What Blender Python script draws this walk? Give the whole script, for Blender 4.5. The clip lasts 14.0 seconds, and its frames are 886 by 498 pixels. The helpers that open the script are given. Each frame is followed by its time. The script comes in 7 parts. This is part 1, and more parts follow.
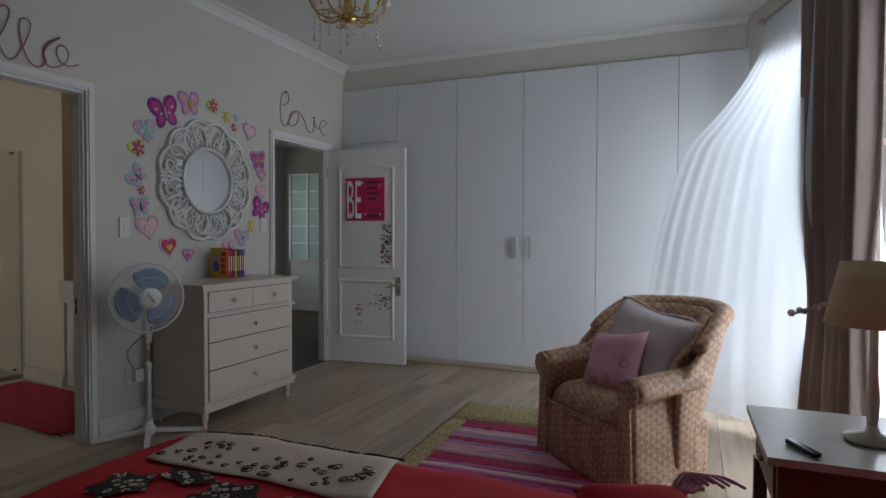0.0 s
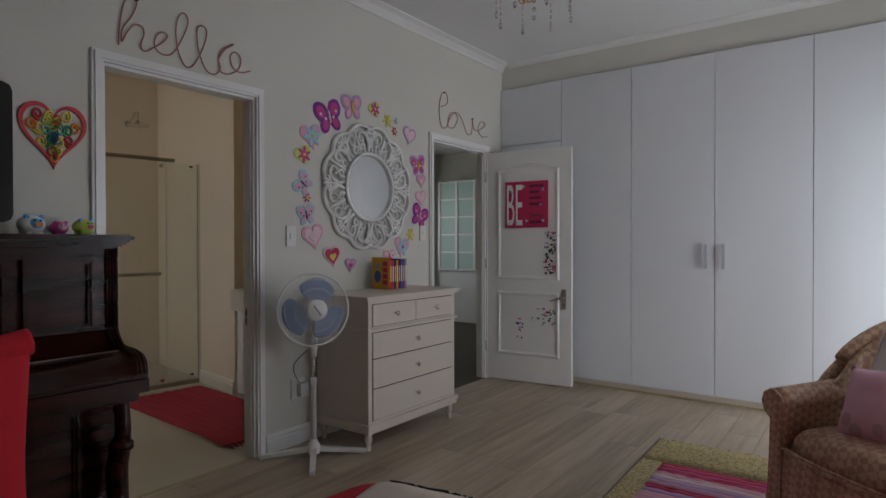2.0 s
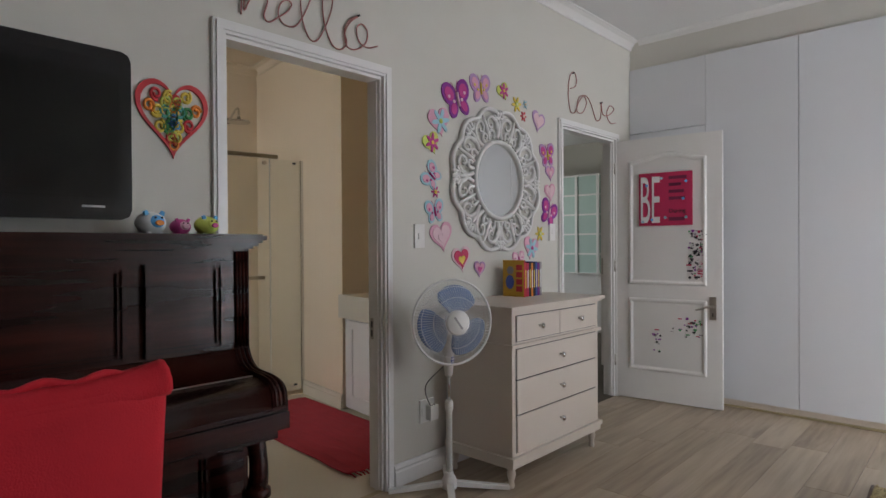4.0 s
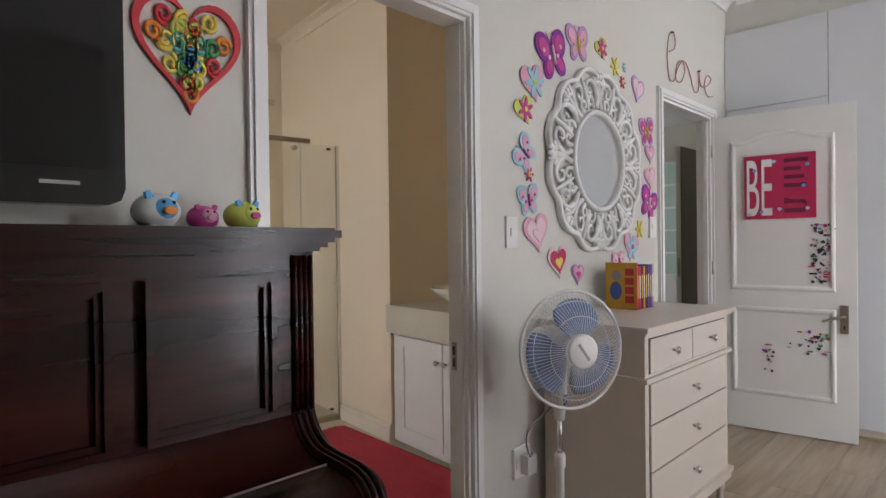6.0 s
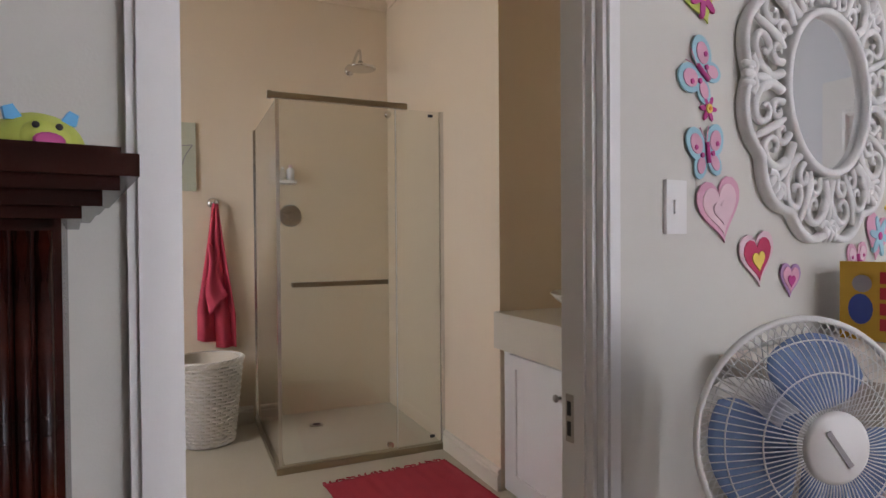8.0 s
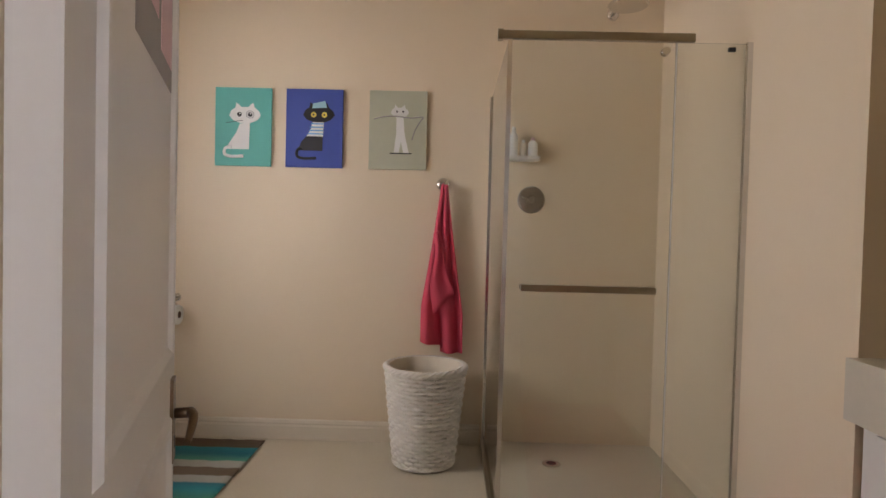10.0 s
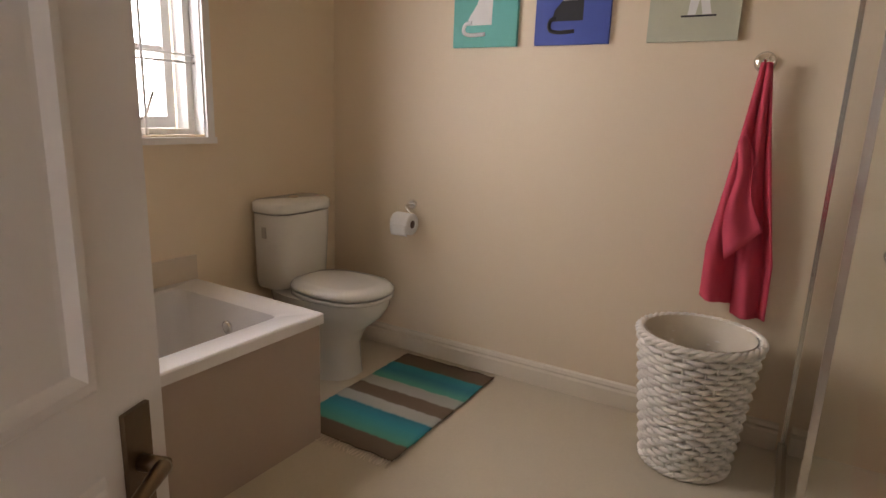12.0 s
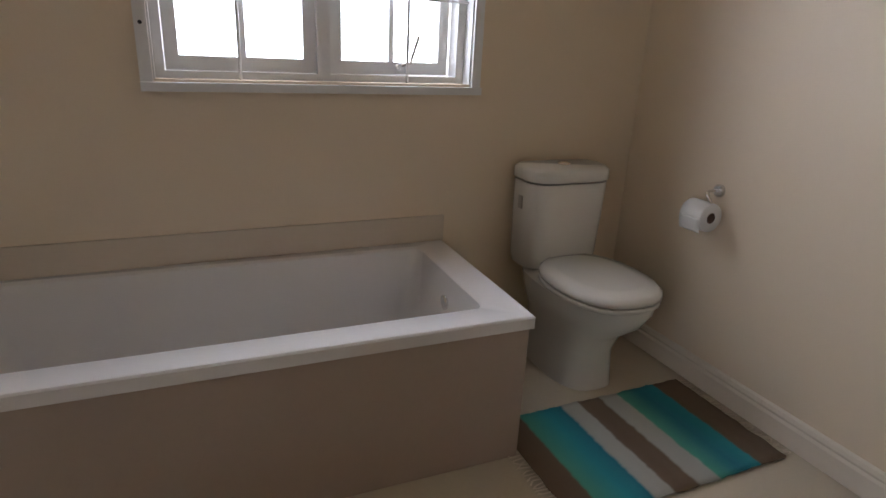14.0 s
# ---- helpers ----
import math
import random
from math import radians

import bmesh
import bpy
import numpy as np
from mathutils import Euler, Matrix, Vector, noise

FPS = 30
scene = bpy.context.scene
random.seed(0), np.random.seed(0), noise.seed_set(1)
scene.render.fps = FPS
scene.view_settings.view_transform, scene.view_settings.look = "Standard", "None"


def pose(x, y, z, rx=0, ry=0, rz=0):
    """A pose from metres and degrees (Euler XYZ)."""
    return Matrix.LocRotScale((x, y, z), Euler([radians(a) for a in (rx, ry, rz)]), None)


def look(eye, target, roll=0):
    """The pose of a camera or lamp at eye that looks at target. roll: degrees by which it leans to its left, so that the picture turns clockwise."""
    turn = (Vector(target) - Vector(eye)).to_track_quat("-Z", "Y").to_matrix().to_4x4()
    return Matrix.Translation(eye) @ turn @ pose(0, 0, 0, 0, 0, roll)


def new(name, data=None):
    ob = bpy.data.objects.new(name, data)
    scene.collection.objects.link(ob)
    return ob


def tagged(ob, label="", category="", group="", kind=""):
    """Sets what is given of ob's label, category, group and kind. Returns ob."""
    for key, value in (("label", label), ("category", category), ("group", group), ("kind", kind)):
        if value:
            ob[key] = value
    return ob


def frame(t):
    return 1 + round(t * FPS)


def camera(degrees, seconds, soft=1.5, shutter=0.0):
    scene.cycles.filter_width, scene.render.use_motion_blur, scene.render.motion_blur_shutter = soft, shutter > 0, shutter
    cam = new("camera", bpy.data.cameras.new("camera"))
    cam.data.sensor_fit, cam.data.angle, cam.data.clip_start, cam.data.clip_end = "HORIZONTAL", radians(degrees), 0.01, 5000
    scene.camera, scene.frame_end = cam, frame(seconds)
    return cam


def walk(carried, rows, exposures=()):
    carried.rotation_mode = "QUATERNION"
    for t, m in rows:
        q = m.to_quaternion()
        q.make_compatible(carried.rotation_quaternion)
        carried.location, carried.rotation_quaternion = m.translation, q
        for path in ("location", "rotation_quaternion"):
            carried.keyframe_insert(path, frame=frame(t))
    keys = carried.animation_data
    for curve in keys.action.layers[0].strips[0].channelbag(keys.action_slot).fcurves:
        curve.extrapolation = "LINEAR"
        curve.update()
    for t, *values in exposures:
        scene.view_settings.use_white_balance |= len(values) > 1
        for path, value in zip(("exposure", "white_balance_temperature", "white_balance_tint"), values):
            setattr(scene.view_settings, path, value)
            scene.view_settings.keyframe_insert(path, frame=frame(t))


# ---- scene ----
# ---------- camera ----------
cam = camera(74.1, 14.0)
PATH = [
    (0, (1.305, 1.151, 1.228), (0.524, 2.992, 1.18), 0.2),
    (0.5, (1.233, 1.209, 1.224), (0.35, 3.003, 1.184), 0.0),
    (1, (1.141, 1.291, 1.212), (0.148, 3.027, 1.183), -0.1),
    (1.5, (1.027, 1.366, 1.213), (-0.068, 3.04, 1.192), -0.1),
    (2, (0.891, 1.421, 1.221), (-0.291, 3.034, 1.203), -0.1),
    (2.5, (0.749, 1.46, 1.22), (-0.499, 3.023, 1.21), -0.2),
    (3, (0.617, 1.506, 1.222), (-0.686, 3.023, 1.215), -0.3),
    (3.2, (0.545, 1.514, 1.219), (-0.777, 3.014, 1.212), -0.2),
    (5.5, (-0.321, 1.754, 1.22), (-1.702, 3.201, 1.203), -0.6),
    (6, (-0.519, 1.863, 1.222), (-1.906, 3.304, 1.207), -0.7),
    (6.5, (-0.689, 2.018, 1.213), (-2.093, 3.443, 1.197), -0.7),
    (7, (-0.807, 2.201, 1.204), (-2.262, 3.574, 1.185), -0.7),
    (7.5, (-0.926, 2.375, 1.202), (-2.49, 3.621, 1.177), -0.7),
    (8, (-1.077, 2.559, 1.195), (-2.771, 3.62, 1.165), -0.4),
    (8.2, (-1.129, 2.616, 1.192), (-2.873, 3.594, 1.165), -0.3),
    (10.3, (-1.98, 2.993, 1.168), (-3.975, 3.072, 1.061), 1.5),
    (10.5, (-2.079, 3.047, 1.198), (-4.073, 3.003, 1.045), 1.4),
    (11, (-2.294, 3.081, 1.209), (-4.259, 2.784, 0.979), 1.6),
    (11.5, (-2.476, 3.102, 1.219), (-4.38, 2.586, 0.887), 2.0),
    (12, (-2.625, 3.109, 1.219), (-4.428, 2.369, 0.774), 2.1),
    (12.5, (-2.798, 3.142, 1.246), (-4.44, 2.14, 0.694), 2.5),
    (13, (-2.944, 3.143, 1.24), (-4.408, 1.911, 0.657), 2.7),
    (13.5, (-3.101, 3.11, 1.254), (-4.348, 1.682, 0.616), 3.0),
    (14, (-3.262, 3.116, 1.243), (-4.275, 1.522, 0.584), 2.8),
]
EXPOSURES = [(0.0, -1.06, 6400, 11), (0.7, -1.12, 6350, 10), (1.5, -0.96, 6550, 13), (3.0, -0.37, 6800, 14), (5.5, 0.27, 6900, 15), (6.5, 0.45, 6900, 17), (8.2, 0.31, 6800, 21), (10.3, 0.32, 7450, 23), (11.5, 0.38, 7700, 25), (12.5, 0.20, 7400, 25), (13.2, 0.04, 6800, 22), (14.0, 0.0, 6300, 20)]
walk(cam, [(t, look(eye, target, roll)) for t, eye, target, roll in PATH], EXPOSURES)

# ---------- light ----------
world = bpy.data.worlds.new("sky")
scene.world = world
world.use_nodes = True
wn = world.node_tree
sky = wn.nodes.new("ShaderNodeTexSky")
sky.sky_type, sky.sun_disc = "NISHITA", False
sky.sun_elevation, sky.sun_rotation = radians(72), radians(70)
wn.links.new(sky.outputs[0], wn.nodes["Background"].inputs[0])
wn.nodes["Background"].inputs[1].default_value = 0.12
sun = new("sun", bpy.data.lights.new("sun", "SUN"))
sun.data.energy, sun.data.angle, sun.data.color = 2.5, radians(0.5), (1.0, 0.95, 0.88)
sun.matrix_world = look((0, 0, 0), (-0.28, -0.10, -0.95))


def opening_light(name, eye, target, wide, high, watts, colour):
    """A lamp in an opening: sky light at windows, added fill in the hall."""
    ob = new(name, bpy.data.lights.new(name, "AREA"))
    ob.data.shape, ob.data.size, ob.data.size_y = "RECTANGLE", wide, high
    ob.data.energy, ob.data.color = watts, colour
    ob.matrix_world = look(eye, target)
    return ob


opening_light("bedroom_sky_light", (2.20, 4.93, 1.27), (0.3, 4.05, 1.1), 1.75, 2.2, 144, (0.82, 0.91, 1.0))
opening_light("bathroom_sky_light", (-4.04, 0.95, 1.64), (-3.75, 3.0, 1.35), 0.98, 0.97, 22, (0.84, 0.93, 1.0))

# ---------- materials ----------


def material(name, colour, rough=0.6, metal=0.0, vary=0.12, scale=6.0, grain=60.0, bump=0.05, spec=0.5, tint=None, **more):
    """A plain surface with variation at two scales: broad wear and fine grain."""
    m = bpy.data.materials.new(name)
    m.use_nodes = True
    n, l = m.node_tree.nodes, m.node_tree.links
    b = n["Principled BSDF"]
    b.inputs["Roughness"].default_value, b.inputs["Metallic"].default_value = rough, metal
    b.inputs["Specular IOR Level"].default_value = spec
    for key, value in more.items():
        b.inputs[key.replace("_", " ")].default_value = value
    co = n.new("ShaderNodeTexCoord")
    big, fine = n.new("ShaderNodeTexNoise"), n.new("ShaderNodeTexNoise")
    big.inputs["Scale"].default_value, fine.inputs["Scale"].default_value = scale, grain
    big.inputs["Detail"].default_value = 3
    fine.inputs["Detail"].default_value = 3
    l.new(co.outputs["Object"], big.inputs[0])
    l.new(co.outputs["Object"], fine.inputs[0])
    ramp = n.new("ShaderNodeMix")
    ramp.data_type = "RGBA"
    dark = tuple(c * (1 - vary) for c in colour[:3]) if tint is None else tint
    lite = tuple(min(1, c * (1 + vary * 0.6)) for c in colour[:3])
    ramp.inputs[6].default_value, ramp.inputs[7].default_value = (*dark, 1), (*lite, 1)
    mean = n.new("ShaderNodeMath")
    mean.operation = "MULTIPLY_ADD"
    mean.inputs[1].default_value = 0.35
    l.new(fine.outputs[0], mean.inputs[0])
    keep = n.new("ShaderNodeMath")
    keep.operation = "MULTIPLY"
    keep.inputs[1].default_value = 0.65
    l.new(big.outputs[0], keep.inputs[0])
    l.new(keep.outputs[0], mean.inputs[2])
    l.new(mean.outputs[0], ramp.inputs[0])
    l.new(ramp.outputs[2], b.inputs["Base Color"])
    if bump:
        bp = n.new("ShaderNodeBump")
        bp.inputs["Strength"].default_value, bp.inputs["Distance"].default_value = bump, 0.004
        l.new(fine.outputs[0], bp.inputs["Height"])
        l.new(bp.outputs[0], b.inputs["Normal"])
    return m


def pattern(m, build):
    """Replace the colour of a material by what build(nodes, links, coords) returns."""
    n, l = m.node_tree.nodes, m.node_tree.links
    co = [q for q in n if q.bl_idname == "ShaderNodeTexCoord"][0]
    l.new(build(n, l, co.outputs["Object"]), n["Principled BSDF"].inputs["Base Color"])
    return m


def ramp_of(n, l, fac, stops, constant=False):
    r = n.new("ShaderNodeValToRGB")
    r.color_ramp.interpolation = "CONSTANT" if constant else "LINEAR"
    while len(r.color_ramp.elements) < len(stops):
        r.color_ramp.elements.new(0.5)
    for e, (p, c) in zip(r.color_ramp.elements, stops):
        e.position, e.color = p, (*c, 1)
    l.new(fac, r.inputs[0])
    return r.outputs[0]


def stretched_noise(n, l, co, size, scale=1.0, detail=5):
    mp = n.new("ShaderNodeMapping")
    mp.inputs["Scale"].default_value = size
    l.new(co, mp.inputs[0])
    t = n.new("ShaderNodeTexNoise")
    t.inputs["Scale"].default_value, t.inputs["Detail"].default_value = scale, detail
    l.new(mp.outputs[0], t.inputs[0])
    return t.outputs[0]


def plank_colour(n, l, co):
    """Grey-brown oak: long grain, and a shade of its own for each plank."""
    info = n.new("ShaderNodeObjectInfo")
    off = n.new("ShaderNodeVectorMath")
    off.operation = "MULTIPLY_ADD"
    off.inputs[1].default_value = (1, 1, 1)
    l.new(co, off.inputs[0])
    sc = n.new("ShaderNodeVectorMath")
    sc.operation = "SCALE"
    sc.inputs[0].default_value = (37, 53, 11)
    l.new(info.outputs["Random"], sc.inputs["Scale"])
    l.new(sc.outputs[0], off.inputs[2])
    g = stretched_noise(n, l, off.outputs[0], (28, 1.6, 28), 1.0, 6)
    cloud = stretched_noise(n, l, off.outputs[0], (6, 1.0, 6), 1.0, 3)
    add = n.new("ShaderNodeMath")
    add.operation = "MULTIPLY_ADD"
    add.inputs[1].default_value = 0.55
    l.new(g, add.inputs[0])
    mul = n.new("ShaderNodeMath")
    mul.operation = "MULTIPLY"
    mul.inputs[1].default_value = 0.45
    l.new(cloud, mul.inputs[0])
    l.new(mul.outputs[0], add.inputs[2])
    sh = n.new("ShaderNodeMath")
    sh.operation = "MULTIPLY_ADD"
    sh.inputs[1].default_value = 0.16
    l.new(info.outputs["Random"], sh.inputs[0])
    l.new(add.outputs[0], sh.inputs[2])
    return ramp_of(n, l, sh.outputs[0], [(0.34, (0.225, 0.162, 0.110)), (0.52, (0.37, 0.282, 0.198)), (0.74, (0.50, 0.405, 0.30))])


def mahogany_colour(n, l, co):
    g = stretched_noise(n, l, co, (9, 1.6, 22), 1.0, 6)
    return ramp_of(n, l, g, [(0.28, (0.009, 0.0024, 0.0016)), (0.50, (0.022, 0.0045, 0.0028)), (0.76, (0.044, 0.0085, 0.0045))])


def brocade_colour(n, l, co):
    mp = n.new("ShaderNodeMapping")
    mp.inputs["Rotation"].default_value = (0.6, 0.5, 0.78)
    l.new(co, mp.inputs[0])
    c = n.new("ShaderNodeTexChecker")
    c.inputs["Scale"].default_value = 36
    l.new(mp.outputs[0], c.inputs[0])
    big = stretched_noise(n, l, co, (1, 1, 1), 7, 3)
    mix = n.new("ShaderNodeMix")
    mix.data_type = "RGBA"
    l.new(c.outputs[1], mix.inputs[0])
    l.new(ramp_of(n, l, big, [(0.3, (0.33, 0.18, 0.115)), (0.7, (0.40, 0.225, 0.15))]), mix.inputs[6])
    l.new(ramp_of(n, l, big, [(0.3, (0.50, 0.315, 0.19)), (0.7, (0.58, 0.39, 0.25))]), mix.inputs[7])
    return mix.outputs[2]


def print_colour(base, dark, scale, cut):
    def build(n, l, co):
        v = n.new("ShaderNodeTexVoronoi")
        v.inputs["Scale"].default_value = scale
        l.new(co, v.inputs[0])
        return ramp_of(n, l, v.outputs["Distance"], [(0.0, base), (cut, dark), (cut + 0.16, base)], True)
    return build


def mat_colour(n, l, co):
    """Cotton mat: brown, green-blue and grey bands along one side."""
    sp = n.new("ShaderNodeSeparateXYZ")
    wob = stretched_noise(n, l, co, (3, 30, 1), 1, 3)
    l.new(co, sp.inputs[0])
    k = n.new("ShaderNodeMath")
    k.operation = "MULTIPLY_ADD"
    k.inputs[1].default_value = 0.016
    l.new(wob, k.inputs[0])
    l.new(sp.outputs[0], k.inputs[2])
    brown, grey, blue, green, teal = (0.16, 0.11, 0.07), (0.42, 0.42, 0.38), (0.02, 0.30, 0.36), (0.08, 0.36, 0.27), (0.015, 0.20, 0.27)
    return ramp_of(n, l, k.outputs[0], [(0.0, brown), (0.115, brown), (0.125, blue), (0.20, teal), (0.285, green), (0.295, grey), (0.365, grey), (0.375, brown), (0.455, brown), (0.465, grey), (0.525, grey), (0.535, teal), (0.60, blue), (0.69, green), (0.70, brown)], False)


M_WALL = material("bedroom_wall_paint", (0.66, 0.64, 0.58), 0.75, vary=0.05, scale=2, grain=240, bump=0.12)
M_BATHWALL = material("bathroom_wall_paint", (0.80, 0.665, 0.495), 0.55, vary=0.06, scale=1.6, grain=200, bump=0.12)
M_CEIL = material("ceiling_paint", (0.74, 0.74, 0.73), 0.85, vary=0.04, scale=2, grain=150)
M_TRIM = material("white_gloss_paint", (0.80, 0.79, 0.77), 0.32, vary=0.05, scale=5, grain=120)
M_LEAF = material("white_door_paint", (0.76, 0.74, 0.71), 0.38, vary=0.06, scale=3, grain=100)
M_WARD = material("wardrobe_board", (0.70, 0.71, 0.73), 0.38, vary=0.04, scale=2, grain=300, bump=0.05)
M_GAP = material("dark_gap", (0.05, 0.05, 0.055), 0.8, bump=0)
M_BRASS = material("brushed_gold_strip", (0.50, 0.42, 0.26), 0.4, 0.6, vary=0.1)
M_FLOOR = pattern(material("laminate_oak", (0.33, 0.27, 0.20), 0.36, vary=0.3, scale=3, grain=90, bump=0.03), plank_colour)
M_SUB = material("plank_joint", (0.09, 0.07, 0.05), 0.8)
M_BATHFLOOR = material("cream_screed", (0.60, 0.53, 0.41), 0.38, vary=0.14, scale=2.2, grain=70, bump=0.04)
M_PIANO = pattern(material("mahogany_polish", (0.055, 0.016, 0.010), 0.26, vary=0.10, scale=5, grain=120, bump=0.004, spec=0.22, Coat_Weight=0.10, Coat_Roughness=0.10), mahogany_colour)
M_RED = material("red_cloth", (0.58, 0.011, 0.024), 0.85, vary=0.2, scale=6, grain=260, bump=0.4)
M_REDMAT = material("red_cotton_rug", (0.46, 0.035, 0.055), 0.95, vary=0.25, scale=9, grain=160, bump=0.8)
M_CREAM = material("cream_paint", (0.70, 0.62, 0.54), 0.38, vary=0.05, scale=4, grain=120, bump=0.03)
M_TUB = material("white_acrylic", (0.78, 0.75, 0.72), 0.14, vary=0.03, bump=0.0, scale=2)
M_CHINA = material("white_china", (0.74, 0.72, 0.66), 0.10, vary=0.03, bump=0.0, scale=3)
M_PANEL = material("bath_panel", (0.44, 0.345, 0.275), 0.45, vary=0.1, scale=2.5, grain=50)
M_COUNTER = material("pale_screed_counter", (0.62, 0.56, 0.46), 0.35, vary=0.12, scale=4, grain=60)
M_CHAIR = pattern(material("gold_brocade", (0.36, 0.22, 0.13), 0.55, vary=0.3, grain=300, bump=0.2), brocade_colour)
M_BLACK = material("black_plastic", (0.008, 0.008, 0.009), 0.16, vary=0.2, bump=0)
M_CHROME = material("chrome", (0.75, 0.74, 0.72), 0.14, 1.0, vary=0.05, bump=0)
M_STEEL = material("brushed_nickel", (0.50, 0.47, 0.42), 0.3, 1.0, vary=0.12, grain=150)
M_BRONZE = material("worn_bronze", (0.20, 0.14, 0.09), 0.32, 1.0, vary=0.2, grain=150)
M_GOLD = material("gold_metal", (0.70, 0.50, 0.18), 0.25, 1.0, vary=0.15)
M_RAIL = material("bronze_anodised", (0.42, 0.36, 0.26), 0.3, 0.9, vary=0.1)
M_WIRE = material("copper_pink_wire", (0.42, 0.18, 0.16), 0.45, 0.2, vary=0.1)
M_FRAMEW = material("distressed_white", (0.78, 0.77, 0.75), 0.6, vary=0.14, scale=22, grain=90, bump=0.25)
M_MIRROR = material("mirror_glass", (0.86, 0.88, 0.88), 0.02, 1.0, vary=0.0, bump=0)
M_GLASS = material("clear_glass", (0.93, 0.95, 0.93), 0.02, vary=0.0, bump=0, Transmission_Weight=1.0, IOR=1.5)
M_FROST = material("window_glass", (0.97, 0.98, 1.0), 0.05, vary=0.0, bump=0, Transmission_Weight=1.0, IOR=1.05)
M_CRYSTAL = material("crystal", (0.95, 0.95, 0.95), 0.02, vary=0.0, bump=0, Transmission_Weight=0.9, IOR=1.5)
def voile():
    """Thin cloth: some light goes straight through, most is scattered on."""
    m = material("white_voile", (0.86, 0.89, 0.93), 0.9, vary=0.03, grain=400, bump=0.0)
    n, l = m.node_tree.nodes, m.node_tree.links
    base = n["Principled BSDF"]
    col = base.inputs["Base Color"].links[0].from_socket
    tr, tp, m1, m2 = n.new("ShaderNodeBsdfTranslucent"), n.new("ShaderNodeBsdfTransparent"), n.new("ShaderNodeMixShader"), n.new("ShaderNodeMixShader")
    l.new(col, tr.inputs[0])
    m1.inputs[0].default_value, m2.inputs[0].default_value = 0.32, 0.18
    l.new(base.outputs[0], m1.inputs[1])
    l.new(tr.outputs[0], m1.inputs[2])
    l.new(m1.outputs[0], m2.inputs[1])
    l.new(tp.outputs[0], m2.inputs[2])
    l.new(m2.outputs[0], n["Material Output"].inputs[0])
    return m


M_SHEER = voile()
M_GRIP = material("pale_grey_handle", (0.46, 0.46, 0.47), 0.4, vary=0.05)
M_BATHTRIM = material("cream_skirting_paint", (0.74, 0.66, 0.54), 0.4, vary=0.05)
M_DRAPE = material("taupe_curtain", (0.27, 0.21, 0.19), 0.8, vary=0.12, grain=200, bump=0.3)
M_WOVEN = material("white_wicker", (0.84, 0.79, 0.72), 0.6, vary=0.15, scale=20, grain=120, bump=0.3)
M_LINEN = material("cream_lining", (0.74, 0.66, 0.54), 0.9, vary=0.12, scale=8)
M_TOWEL = material("raspberry_towel", (0.74, 0.085, 0.14), 0.95, vary=0.2, scale=10, grain=350, bump=0.8)
M_MAT = pattern(material("striped_cotton_mat", (0.3, 0.3, 0.3), 0.95, grain=260, bump=0.9), mat_colour)
M_SATIN = material("silver_satin", (0.74, 0.66, 0.67), 0.38, vary=0.12, scale=8, grain=200)
M_PINKC = pattern(material("pink_print_cushion", (0.62, 0.28, 0.36), 0.6, grain=220, bump=0.2), print_colour((0.72, 0.38, 0.48), (0.55, 0.30, 0.34), 9, 0.10))
M_PILLOW = pattern(material("pink_red_pillow", (0.6, 0.2, 0.28), 0.85, grain=240, bump=0.3), print_colour((0.58, 0.26, 0.33), (0.42, 0.02, 0.05), 7, 0.30))
M_CREAMC = material("cream_cotton", (0.74, 0.62, 0.53), 0.9, vary=0.1, scale=9, grain=220, bump=0.4)
M_FLORAL = pattern(material("black_floral_cotton", (0.03, 0.02, 0.02), 0.9, grain=220, bump=0.3), print_colour((0.025, 0.018, 0.018), (0.55, 0.48, 0.38), 34, 0.22))
M_INK = material("black_print", (0.03, 0.02, 0.02), 0.9, bump=0)
M_GREYTOP = material("grey_limed_top", (0.46, 0.43, 0.39), 0.3, vary=0.1, scale=4, grain=80)
M_SHADE = material("cream_lampshade", (0.66, 0.50, 0.32), 0.8, vary=0.05, grain=200)
M_WOODD = material("dark_wood", (0.11, 0.055, 0.035), 0.4, vary=0.3, scale=8)
M_WHITEP = material("white_plastic", (0.78, 0.77, 0.74), 0.35, vary=0.03, bump=0)
M_BLUEP = material("blue_translucent_blade", (0.33, 0.46, 0.74), 0.25, vary=0.05, bump=0, Transmission_Weight=0.5, IOR=1.1)
M_CABLE = material("grey_cable", (0.25, 0.24, 0.23), 0.5, bump=0)
M_YELLOW = material("yellow_print", (0.66, 0.38, 0.03), 0.5, vary=0.1)
M_PLANT = material("dark_leaf", (0.05, 0.09, 0.04), 0.5, vary=0.3)
M_MINT = material("mint_paint", (0.45, 0.60, 0.55), 0.5, vary=0.08)


def flat(name, colour, rough=0.55):
    return material(name, colour, rough, vary=0.08, scale=20, grain=150, bump=0.03)


C = {k: flat(k + "_card", v) for k, v in dict(
    purple=(0.24, 0.02, 0.28), magenta=(0.55, 0.05, 0.25), pink=(0.72, 0.36, 0.48), palepink=(0.78, 0.55, 0.60), lilac=(0.48, 0.28, 0.52),
    aqua=(0.32, 0.58, 0.66), teal=(0.10, 0.47, 0.42), lime=(0.55, 0.62, 0.12), yellow=(0.80, 0.62, 0.10), red=(0.58, 0.03, 0.04), orange=(0.80, 0.25, 0.03),
    white=(0.80, 0.80, 0.78), black=(0.02, 0.02, 0.025), blue=(0.05, 0.09, 0.38), sky=(0.10, 0.42, 0.75), green=(0.05, 0.30, 0.10), sage=(0.52, 0.53, 0.40), grey=(0.35, 0.33, 0.33), cream=(0.70, 0.64, 0.54), crimson=(0.52, 0.02, 0.09)).items()}
# ---------- mesh helpers ----------


